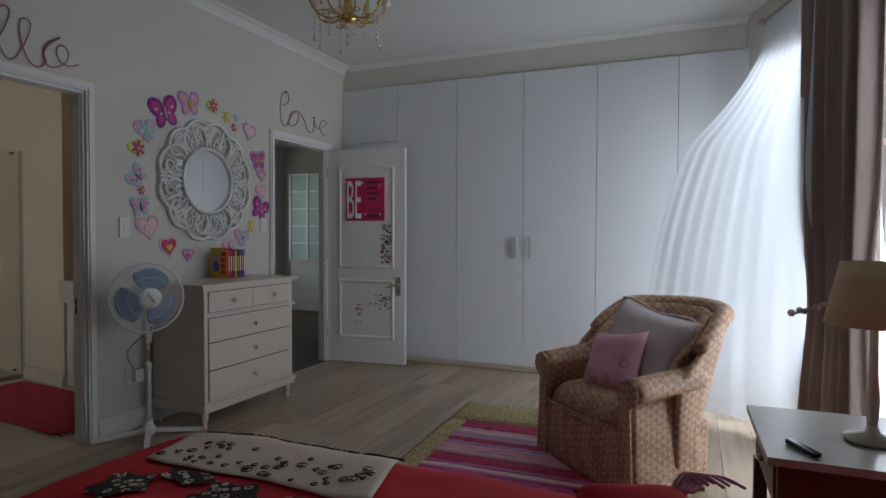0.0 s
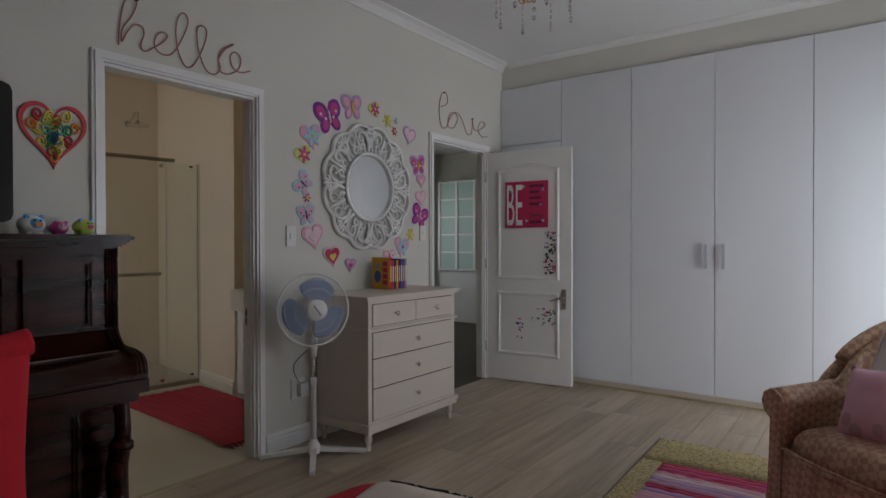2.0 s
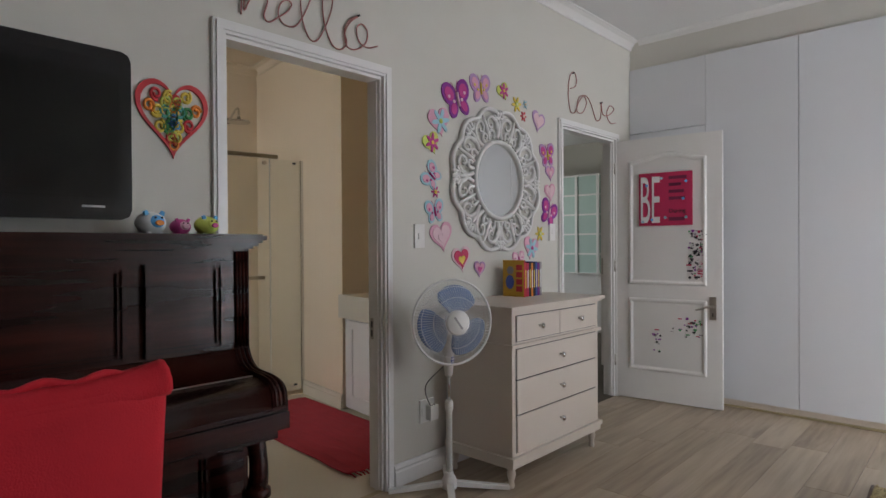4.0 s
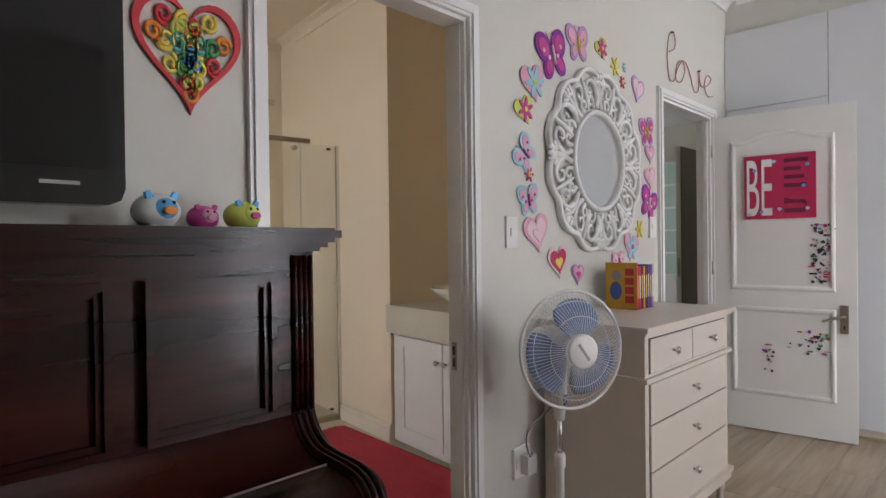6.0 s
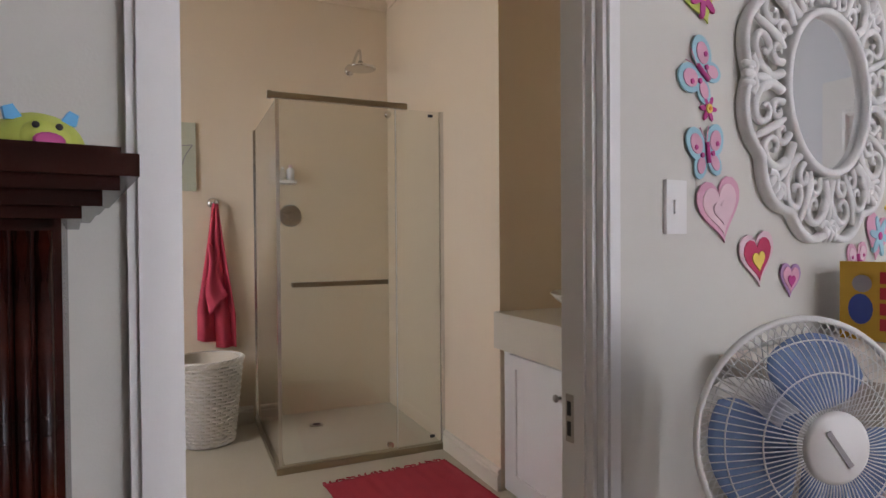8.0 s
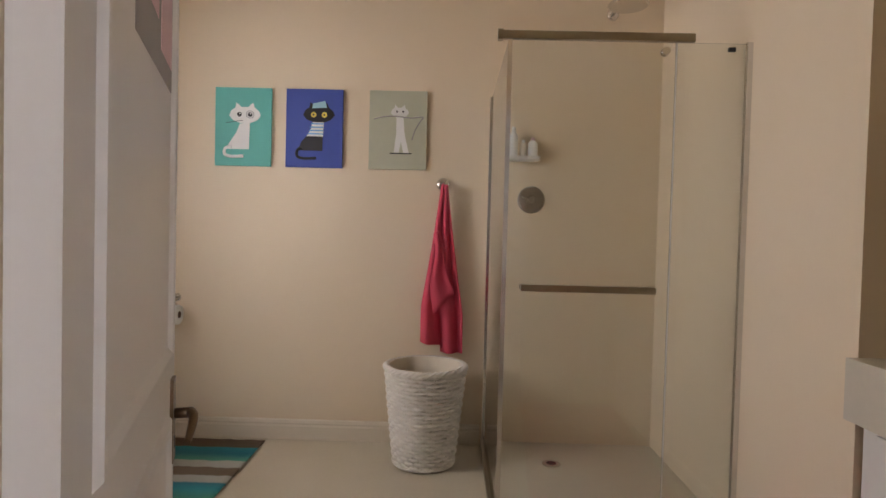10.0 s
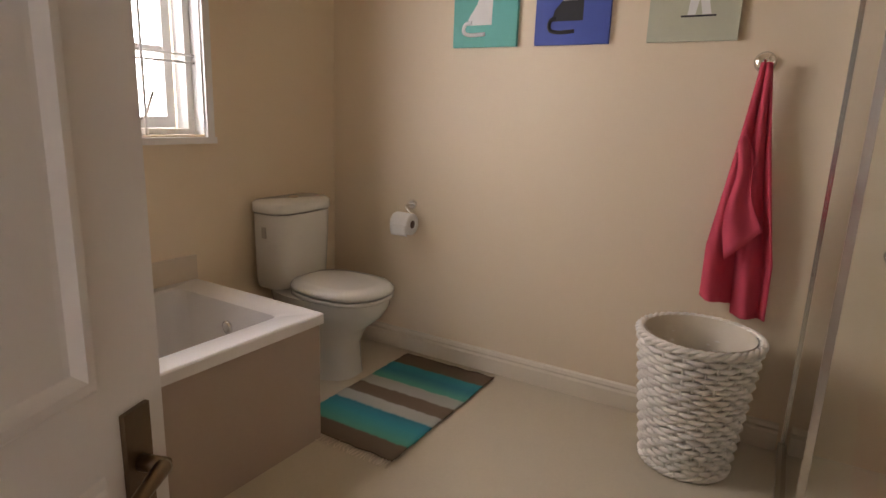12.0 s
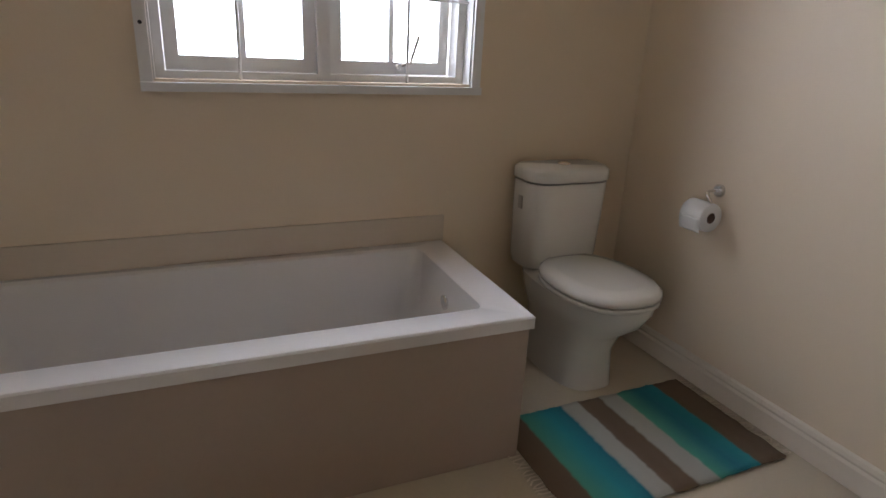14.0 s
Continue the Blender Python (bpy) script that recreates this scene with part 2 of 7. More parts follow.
def link(name, bm, mat, parent=None, label="", smooth=False, bevel=0.0, segs=2):
    if bevel:
        bmesh.ops.bevel(bm, geom=[e for e in bm.edges if len(e.link_faces) == 2 and e.calc_face_angle(0) > 0.5], offset=bevel, segments=segs, profile=0.5, affect="EDGES", clamp_overlap=True)
    bmesh.ops.recalc_face_normals(bm, faces=bm.faces)
    me = bpy.data.meshes.new(name)
    if smooth:
        for fc in bm.faces:
            fc.smooth = True
    bm.to_mesh(me)
    bm.free()
    if smooth and smooth is not True:
        me.set_sharp_from_angle(angle=radians(smooth))
    for mm in mat if isinstance(mat, (list, tuple)) else [mat]:
        me.materials.append(mm)
    ob = new(name, me)
    if parent:
        ob.parent = parent
    if label:
        tagged(ob, label)
    return ob


part = link


def thing(name, label, category, at=None, group="", kind=""):
    ob = new(name)
    if at is not None:
        ob.matrix_basis = at
    return tagged(ob, label, category, group, kind)


def add_box(bm, lo, hi, m=None, mi=0):
    vs = [bm.verts.new((x, y, z)) for x in (lo[0], hi[0]) for y in (lo[1], hi[1]) for z in (lo[2], hi[2])]
    if m is not None:
        for v in vs:
            v.co = m @ v.co
    for q in ((0, 1, 3, 2), (4, 6, 7, 5), (0, 4, 5, 1), (2, 3, 7, 6), (0, 2, 6, 4), (1, 5, 7, 3)):
        bm.faces.new([vs[i] for i in q]).material_index = mi
    return vs


def box(lo, hi, m=None):
    bm = bmesh.new()
    add_box(bm, lo, hi, m)
    return bm


def boxes(*pairs):
    bm = bmesh.new()
    for lo, hi in pairs:
        add_box(bm, lo, hi)
    return bm


def structure(name, bm, mat, label, bevel=0.0, smooth=False):
    return tagged(link(name, bm, mat, bevel=bevel, smooth=smooth), label, name.split("_")[0], kind="structure")


def prism(bm, outline, depth, m=None, mi=0):
    """A flat plate: the outline in local x, y, thick along z."""
    if sum(a[0] * b[1] - b[0] * a[1] for a, b in zip(outline, outline[1:] + outline[:1])) < 0:
        outline = outline[::-1]
    lo = [bm.verts.new((x, y, 0)) for x, y in outline]
    hi = [bm.verts.new((x, y, depth)) for x, y in outline]
    fs = [bm.faces.new(hi), bm.faces.new(lo[::-1])]
    for i in range(len(lo)):
        j = (i + 1) % len(lo)
        fs.append(bm.faces.new((lo[i], lo[j], hi[j], hi[i])))
    for fc in fs:
        fc.material_index = mi
    if m is not None:
        for v in lo + hi:
            v.co = m @ v.co
    return bm


def plate(outline, depth, m=None):
    return prism(bmesh.new(), outline, depth, m)


def smooth_path(pts, steps=5, closed=False):
    """A Catmull-Rom line through points."""
    p = [Vector(q) for q in pts]
    n, out = len(p), []
    for i in range(n if closed else n - 1):
        a, b, c, d = (p[(i + k) % n] if closed else p[min(max(i + k, 0), n - 1)] for k in (-1, 0, 1, 2))
        for s in range(steps):
            t = s / steps
            out.append(0.5 * (2 * b + (c - a) * t + (2 * a - 5 * b + 4 * c - d) * t * t + (3 * b - a - 3 * c + d) * t ** 3))
    if not closed:
        out.append(p[-1])
    return out


def tube(bm, pts, r, seg=8, closed=False, mi=0):
    """A round bar along points; r is a number or one for each point."""
    p = [Vector(q) for q in pts]
    n = len(p)
    rings, up = [], None
    for i in range(n):
        if closed:
            d = p[(i + 1) % n] - p[i - 1]
        else:
            d = p[min(i + 1, n - 1)] - p[max(i - 1, 0)]
        d = d.normalized() if d.length > 1e-9 else Vector((0, 0, 1))
        if up is None:
            up = Vector((0, 0, 1)) if abs(d.z) < 0.9 else Vector((1, 0, 0))
        side = d.cross(up)
        side = side.normalized() if side.length > 1e-6 else d.orthogonal().normalized()
        up = side.cross(d).normalized()
        rr = r[i] if isinstance(r, (list, tuple)) else r
        rings.append([bm.verts.new(p[i] + rr * (math.cos(a) * side + math.sin(a) * up)) for a in (2 * math.pi * k / seg for k in range(seg))])
    for i in range(n if closed else n - 1):
        a, b = rings[i], rings[(i + 1) % n]
        for k in range(seg):
            q = (k + 1) % seg
            fc = bm.faces.new((a[k], a[q], b[q], b[k]))
            fc.smooth, fc.material_index = True, mi
    if not closed:
        bm.faces.new(rings[0][::-1]).material_index = mi
        bm.faces.new(rings[-1]).material_index = mi
    return bm


def bar(pts, r, seg=8, closed=False):
    return tube(bmesh.new(), pts, r, seg, closed)


def lathe(bm, profile, seg=24, m=None, caps=True):
    """Turn a profile of (radius, height) about z."""
    rings = []
    for r, z in profile:
        ring = [bm.verts.new((r * math.cos(2 * math.pi * k / seg), r * math.sin(2 * math.pi * k / seg), z)) for k in range(seg)]
        if m is not None:
            for v in ring:
                v.co = m @ v.co
        rings.append(ring)
    for a, b in zip(rings, rings[1:]):
        for k in range(seg):
            q = (k + 1) % seg
            bm.faces.new((a[k], a[q], b[q], b[k])).smooth = True
    if caps:
        bm.faces.new(rings[0][::-1])
        bm.faces.new(rings[-1])
    return bm


def turned(profile, seg=24, m=None, caps=True):
    return lathe(bmesh.new(), profile, seg, m, caps)


def sheet(nu, nv, fn, thick=0.0, closed_u=False):
    """A surface over a grid, fn(u, v) in metres; given a thickness it is doubled."""
    bm = bmesh.new()
    g = [[bm.verts.new(fn(i / nu, j / nv)) for j in range(nv + 1)] for i in range(nu if closed_u else nu + 1)]
    for i in range(nu):
        for j in range(nv):
            a, b = g[i], g[(i + 1) % len(g)]
            bm.faces.new((a[j], b[j], b[j + 1], a[j + 1])).smooth = True
    if thick:
        bmesh.ops.recalc_face_normals(bm, faces=bm.faces)
        bmesh.ops.solidify(bm, geom=bm.faces[:], thickness=thick)
    return bm


def sweep(profile, axis_from, axis_to):
    """A moulding: a profile in (out, up) run between two points of a wall; out is to the right of the run."""
    a, b = Vector(axis_from), Vector(axis_to)
    d = (b - a).normalized()
    out = d.cross(Vector((0, 0, 1))).normalized()
    bm = bmesh.new()
    ends = [[bm.verts.new(p + out * o + Vector((0, 0, u))) for o, u in profile] for p in (a, b)]
    n = len(profile)
    for i in range(n):
        j = (i + 1) % n
        bm.faces.new((ends[0][i], ends[0][j], ends[1][j], ends[1][i]))
    bm.faces.new(ends[0][::-1])
    bm.faces.new(ends[1])
    return bm


def pillow_mesh(w, h, d, m, n=14):
    """A stuffed cushion: w by h with pinched corners, d thick."""
    bm = bmesh.new()
    for side in (1, -1):
        g = []
        for i in range(n + 1):
            row = []
            for j in range(n + 1):
                u, v = 2 * i / n - 1, 2 * j / n - 1
                puff = ((1 - u ** 4) * (1 - v ** 4)) ** 0.6
                x, y = u * (1 - 0.10 * (1 - v * v)) * w / 2, v * (1 - 0.10 * (1 - u * u)) * h / 2
                z = side * d / 2 * puff + 0.006 * noise.noise(Vector((u * 3, v * 3, side * 2.0))) * puff
                row.append(bm.verts.new(m @ Vector((x, y, z))))
            g.append(row)
        for i in range(n):
            for j in range(n):
                bm.faces.new((g[i][j], g[i + 1][j], g[i + 1][j + 1], g[i][j + 1])).smooth = True
    bmesh.ops.remove_doubles(bm, verts=bm.verts, dist=0.0008)
    return bm


def heart_outline(s, n=28):
    """A heart s metres across, its middle at the origin."""
    pts = []
    for k in range(n):
        t = 2 * math.pi * k / n
        pts.append((s / 32 * 16 * math.sin(t) ** 3, s / 32 * (13 * math.cos(t) - 5 * math.cos(2 * t) - 2 * math.cos(3 * t) - math.cos(4 * t) + 2)))
    return pts


def disc(r, n=18, cx=0.0, cy=0.0, ry=None):
    return [(cx + r * math.cos(2 * math.pi * k / n), cy + (ry or r) * math.sin(2 * math.pi * k / n)) for k in range(n)]


def flower_outline(r, petals=5, n=40):
    return [(r * (0.68 + 0.32 * math.cos(petals * 2 * math.pi * k / n)) * math.cos(2 * math.pi * k / n), r * (0.68 + 0.32 * math.cos(petals * 2 * math.pi * k / n)) * math.sin(2 * math.pi * k / n)) for k in range(n)]


def moved(outline, s=1.0, dx=0.0, dy=0.0):
    return [(x * s + dx, y * s + dy) for x, y in outline]


def letters(name, text, size, depth, mat, m, parent=None):
    """Raised letters in the built-in font."""
    cu = bpy.data.curves.new(name, "FONT")
    cu.body, cu.size, cu.extrude = text, size, depth
    tmp = new(name + "_curve", cu)
    me = bpy.data.meshes.new_from_object(tmp)
    bpy.data.objects.remove(tmp)
    bpy.data.curves.remove(cu)
    me.materials.clear()
    me.materials.append(mat)
    ob = new(name, me)
    ob.matrix_basis = m
    if parent:
        ob.parent = parent
    return ob
# ---------- the setting ----------
X_A, T_A, X_B = -1.95, -2.03, -4.98      # mirror wall, its bathroom side, far bathroom wall
Y_W, Y_S, Y_N, Y_AL, X_AL = 6.22, 1.178, 4.35, 4.93, -3.35
H_BED, H_BATH, Z_W = 2.91, 2.92, 2.668
D1, D2, DTOP = (2.668, 3.487), (5.155, 5.955), 2.054
E0, E1 = Vector((1.79, 5.93, 0)), Vector((2.51, 3.88, 0))
# the bathroom stands eight degrees off the bedroom: its own walls are square to each other
BATH = pose(-0.575, -0.518, 0, 0, 0, -8.03)
bathroom = []


def bath_thing(ob):
    """Keep a thing that is laid out in the bathroom's own square."""
    bathroom.append(ob)
    return ob


def wall_a(y, z, out=0.0, turn=0.0, x=None):
    """A pose on a wall that faces +x: local x runs along +y, local y up, local z out of the wall."""
    base = Matrix(((0, 0, 1, (X_A if x is None else x) + out), (1, 0, 0, y), (0, 1, 0, z), (0, 0, 0, 1)))
    return base @ Matrix.Rotation(radians(turn), 4, "Z")


floor = structure("floor", box((X_A, -0.5, -0.08), (3.2, 6.95, -0.012)), M_SUB, "grey-brown oak laminate plank floor")
structure("floor_bathroom", box((-5.9, 0.5, -0.08), (X_A, 5.04, -0.001)), M_BATHFLOOR, "smooth cream screed bathroom floor")
# The hall floor reuses the dark joint brown over its whole surface.
structure("floor_hall", box((-5.2, 5.04, -0.08), (X_A, 9.4, -0.001)), M_SUB, "dark brown hall floor")
structure("ceiling", box((X_A, -0.5, H_BED), (3.2, 6.99, H_BED + 0.1)), M_CEIL, "plain white plaster bedroom ceiling")
structure("ceiling_bathroom", box((-5.9, 0.5, H_BATH), (X_A, 5.04, H_BATH + 0.1)), M_BATHWALL, "cream painted bathroom ceiling")
structure("ceiling_hall", box((-5.2, 5.04, 2.7), (T_A, 9.4, 2.8)), M_CEIL, "plain hall ceiling")
bm = boxes(((T_A, -0.5, 0), (X_A, D1[0], 3.0)), ((T_A, D1[0], DTOP), (X_A, D1[1], 3.0)), ((T_A, D1[1], 0), (X_A, D2[0], 3.0)),
           ((T_A, D2[0], DTOP), (X_A, D2[1], 3.0)), ((T_A, D2[1], 0), (X_A, 6.95, 3.0)))
structure("wall_west", bm, M_WALL, "off-white painted bedroom wall with two door openings")
structure("wall_south", box((X_A, -0.62, 0), (2.67, -0.5, H_BED)), M_WALL, "plain off-white bedroom wall")
structure("wall_north", box((X_A, 6.85, 0), (2.72, 6.97, H_BED)), M_WALL, "plain wall behind the wardrobes")
structure("wall_east", box((2.51, -0.5, 0), (2.67, 3.88, H_BED)), M_WALL, "plain off-white bedroom wall by the bed")
ang = math.atan2(E1.y - E0.y, E1.x - E0.x)
EM = Matrix.Translation(E0) @ Matrix.Rotation(ang, 4, "Z")
EL = (E1 - E0).length
bm = bmesh.new()
for lo, hi in (((-0.95, 0, 0), (0.12, 0.14, H_BED)), ((EL - 0.12, 0, 0), (EL + 0.03, 0.14, H_BED)), ((0.12, 0, 2.5), (EL - 0.12, 0.14, H_BED))):
    add_box(bm, lo, hi, EM)
structure("wall_window", bm, M_WALL, "wall with a tall glazed garden door opening")
structure("wall_bulkhead", box((X_A, Y_W + 0.03, Z_W + 0.004), (1.75, 6.84, H_BED)), M_WALL, "off-white bulkhead over the wardrobes")
bath_thing(structure("wall_bathroom_far", box((X_B - 0.15, Y_S - 0.2, 0), (X_B, Y_N + 0.3, H_BATH)), M_BATHWALL, "cream painted bathroom wall"))
WX, WZ = (-4.175, -3.104), (1.103, 2.143)
bm = boxes(((X_B, Y_S - 0.2, 0), (WX[0], Y_S, H_BATH)), ((WX[1], Y_S - 0.2, 0), (-1.62, Y_S, H_BATH)), ((WX[0], Y_S - 0.2, 0), (WX[1], Y_S, WZ[0])), ((WX[0], Y_S - 0.2, WZ[1]), (WX[1], Y_S, H_BATH)))
bath_thing(structure("wall_bathroom_window", bm, M_BATHWALL, "cream bathroom wall with a window opening"))
bath_thing(structure("wall_bathroom_shower", box((X_B, Y_N, 0), (X_AL, Y_AL + 0.15, H_BATH)), M_BATHWALL, "cream wall between shower and vanity alcove"))
bath_thing(structure("wall_bathroom_alcove", box((X_AL, Y_AL, 0), (-2.19, Y_AL + 0.15, H_BATH)), M_BATHWALL, "cream wall at the back of the vanity alcove"))
bm = boxes(((T_A - 0.012, 0.7, 0), (T_A, D1[0], H_BATH)), ((T_A - 0.012, D1[1], 0), (T_A, 4.85, H_BATH)), ((T_A - 0.012, D1[0], DTOP), (T_A, D1[1], H_BATH)))
add_box(bm, (-2.335, 2.50, 0), (T_A - 0.0121, 2.632, H_BATH))
structure("wall_bathroom_door", bm, M_BATHWALL, "cream bathroom side of the door wall")
structure("wall_hall_far", box((-3.7, 5.04, 0), (-3.6, 6.3, 2.7)), M_WALL, "dim hall wall")
structure("wall_hall_end", boxes(((-2.20, 6.60, 0), (T_A, 6.72, 2.7)), ((-2.2, 6.72, 0), (-2.1, 9.4, 2.7))), M_WALL, "dim hall end wall")
structure("wall_hall_back", box((-5.2, 9.3, 0), (-2.2, 9.4, 2.7)), M_WALL, "pale wall of the room beyond the hall")
# Unseen wall; its opening is added only to hold the hall lamp.
structure("wall_hall_side", boxes(((-5.2, 6.2, 0), (-5.1, 7.2, 2.7)), ((-5.2, 8.4, 0), (-5.1, 9.3, 2.7)), ((-5.2, 7.2, 0), (-5.1, 8.4, 0.9)), ((-5.2, 7.2, 2.1), (-5.1, 8.4, 2.7)), ((-5.1, 6.2, 0), (-3.7, 6.3, 2.7))), M_WALL, "pale side wall beyond the hall, with an added opening")

# skirtings, cornices, frames
SKIRT = [(0, 0), (0.020, 0), (0.020, 0.072), (0.014, 0.082), (0.018, 0.092), (0.012, 0.105), (0, 0.11)]
COVE = [(0, 0), (0, -0.075), (0.010, -0.075), (0.016, -0.056), (0.038, -0.024), (0.062, -0.011), (0.075, -0.009), (0.075, 0)]
for lo, hi in (((X_A, D1[1] + 0.062, 0), (X_A, D2[0] - 0.052, 0)), ((X_A, D1[0] - 0.052, 0), (X_A, -0.5, 0))):
    a, b = (hi, lo) if hi[1] > lo[1] else (lo, hi)
    structure("baseboard_bedroom", sweep([(o, u) for o, u in SKIRT], b, a), M_TRIM, "white moulded bedroom skirting board")
structure("baseboard_east", sweep([(-o, u) for o, u in SKIRT], (2.51, -0.5, 0), (2.51, 3.85, 0)), M_TRIM, "white moulded bedroom skirting board")
structure("trim_cornice", sweep(COVE, (X_A, -0.5, H_BED), (X_A, Y_W + 0.03, H_BED)), M_TRIM, "white coved plaster cornice")
structure("trim_cornice_bulkhead", sweep([(o * 0.5, u * 0.6) for o, u in COVE], (X_A + 0.075, Y_W + 0.03, H_BED), (1.74, Y_W + 0.03, H_BED)), M_TRIM, "small white cornice over the wardrobes")
bath_thing(structure("baseboard_bathroom", sweep(SKIRT, (X_B, Y_S, 0), (X_B, 3.40, 0)), M_BATHTRIM, "cream-white moulded bathroom skirting board"))
bath_thing(structure("baseboard_bathroom_north", sweep(SKIRT, (-3.985, Y_N, 0), (X_AL + 0.002, Y_N, 0)), M_BATHTRIM, "cream-white moulded bathroom skirting board"))
bath_thing(structure("trim_cornice_bathroom", sweep(COVE, (X_B, Y_S, H_BATH), (X_B, Y_N, H_BATH)), M_BATHWALL, "cream coved bathroom cornice"))
bath_thing(structure("trim_cornice_bathroom_north", sweep(COVE, (X_B + 0.075, Y_N, H_BATH), (X_AL, Y_N, H_BATH)), M_BATHWALL, "cream coved bathroom cornice"))


def door_frame(name, y0, y1, label, w=0.05):
    """Architraves on the bedroom side and the lining through the wall."""
    f = thing(name, label, "door frame", kind="structure")
    for yy, wd in ((y0 - w, w), (y1, w)):
        part("architrave", boxes(((X_A, yy, 0), (X_A + 0.018, yy + wd, DTOP + w)), ((X_A + 0.018, yy + 0.012, 0), (X_A + 0.026, yy + wd - 0.012, DTOP + w - 0.012))), M_TRIM, f, bevel=0.003)
    part("head_architrave", boxes(((X_A, y0, DTOP), (X_A + 0.018, y1, DTOP + w)), ((X_A + 0.018, y0 - 0.04, DTOP + 0.012), (X_A + 0.0255, y1 + 0.04, DTOP + w - 0.012))), M_TRIM, f, bevel=0.003)
    for yy, s, th in ((y0, 1, 0.012), (y1, -1, 0.012)):
        part("lining", boxes(((T_A - 0.014, min(yy, yy + s * th), 0), (X_A - 0.001, max(yy, yy + s * th), DTOP)), ((T_A + 0.030, min(yy + s * th, yy + s * (th + 0.007)), 0), (X_A - 0.02, max(yy + s * th, yy + s * (th + 0.007)), DTOP - 0.022))), M_TRIM, f, bevel=0.002)
    part("head_lining", box((T_A - 0.014, y0 + 0.012, DTOP - 0.015), (X_A - 0.001, y1 - 0.012, DTOP)), M_TRIM, f, bevel=0.002)
    return f


bath_frame = door_frame("door_frame_1", D1[0], D1[1], "white painted door frame of the bathroom", 0.052)
part("strike_plate", box((-2.028, D1[1] - 0.0155, 0.75), (-2.006, D1[1] - 0.0115, 0.855)), M_STEEL, bath_frame, "worn steel strike plate")
part("latch_hole", boxes(((-2.023, D1[1] - 0.0165, 0.764), (-2.012, D1[1] - 0.0150, 0.796)), ((-2.023, D1[1] - 0.0165, 0.808), (-2.012, D1[1] - 0.0150, 0.840))), M_GAP, bath_frame)
part("threshold_strip", box((T_A + 0.06, D1[0] + 0.014, -0.001), (X_A + 0.005, D1[1] - 0.014, 0.004)), M_BRASS, bath_frame, "thin metal threshold strip")
hall_frame = door_frame("door_frame_2", D2[0], D2[1], "white painted door frame of the hall")


def panel_door(name, width, height, label, category="door", arch=True):
    """A moulded two-panel leaf; local x along its width from the hinge, local y through it."""
    d = thing(name, label, category, kind="structure")
    part("leaf", box((0, -0.02, 0.008), (width, 0.02, height)), M_LEAF, d, bevel=0.003)
    e = 0.105
    rows = ((0.235, 0.80), (0.905, height - 0.17))
    for side in (-1, 1):
        for k, (z0, z1) in enumerate(rows):
            x0, x1 = e, width - e
            pts = [(x0, z0), (x1, z0), (x1, z1)]
            if arch and k == 1:
                pts += [(x1 + (x0 - x1) * q / 10, z1 + 0.055 * math.sin(math.pi * q / 10) ** 2) for q in range(1, 10)]
            pts += [(x0, z1)]
            line = [Vector((x, side * 0.020, z)) for x, z in pts]
            bm = bmesh.new()
            n = len(line)
            mid = Vector(((x0 + x1) / 2, 0, (z0 + z1) / 2))
            rings = []
            for inset, proud in ((0, 0), (0.008, 0.009), (0.020, 0.010), (0.034, 0.002), (0.042, 0.0015)):
                ring = []
                for q in line:
                    sx = 1 if q.x > mid.x + 0.001 else -1 if q.x < mid.x - 0.001 else 0
                    sz = 1 if q.z > mid.z else -1
                    fx = 1 if abs(q.x - mid.x) > (x1 - x0) / 2 - 0.001 else abs(q.x - mid.x) / ((x1 - x0) / 2)
                    ring.append(bm.verts.new((q.x - sx * inset * fx, q.y + side * proud, q.z - sz * inset)))
                rings.append(ring)
            for a, b in zip(rings, rings[1:]):
                for i in range(n):
                    j = (i + 1) % n
                    bm.faces.new((a[i], a[j], b[j], b[i]))
            bm.faces.new(rings[-1])
            part("panel_moulding", bm, M_LEAF, d)
    return d


def lever(parent, x, z, side, mat, reach=-0.11):
    """A lever handle on a long back plate."""
    plate_ = part("handle_plate", box((x - 0.022, min(side * 0.0202, side * 0.027), z - 0.085), (x + 0.022, max(side * 0.0202, side * 0.027), z + 0.085)), mat, parent, "worn metal handle plate", bevel=0.002)
    bm = bar([(x, side * 0.027, z + 0.012), (x, side * 0.062, z + 0.012)], 0.011, 12)
    tube(bm, smooth_path([(x, side * 0.058, z + 0.012), (x + reach * 0.3, side * 0.066, z + 0.012), (x + reach * 0.7, side * 0.064, z - 0.004), (x + reach, side * 0.060, z - 0.014)], 5), [0.011 - 0.0003 * k for k in range(16)], 10)
    part("lever", bm, mat, plate_)
    part("keyhole", box((x - 0.004, min(side * 0.0268, side * 0.0278), z - 0.06), (x + 0.004, max(side * 0.0268, side * 0.0278), z - 0.035)), M_GAP, plate_)


# hall door, open against the wardrobes
hall_door = panel_door("door_1", 0.786, 2.04, "open white two-panel door with poster and stickers")
lever(hall_door, 0.722, 0.745, -1, M_STEEL)
lever(hall_door, 0.722, 0.745, 1, M_STEEL)
for z in (0.25, 1.0, 1.78):
    part("hinge", bar([(-0.006, -0.024, z), (-0.006, -0.024, z + 0.09)], 0.007, 8), M_STEEL, hall_door, "steel butt hinge")
HALL = pose(-1.942, 5.978, 0, 0, 0, 6.5)
hall_door.matrix_basis = HALL

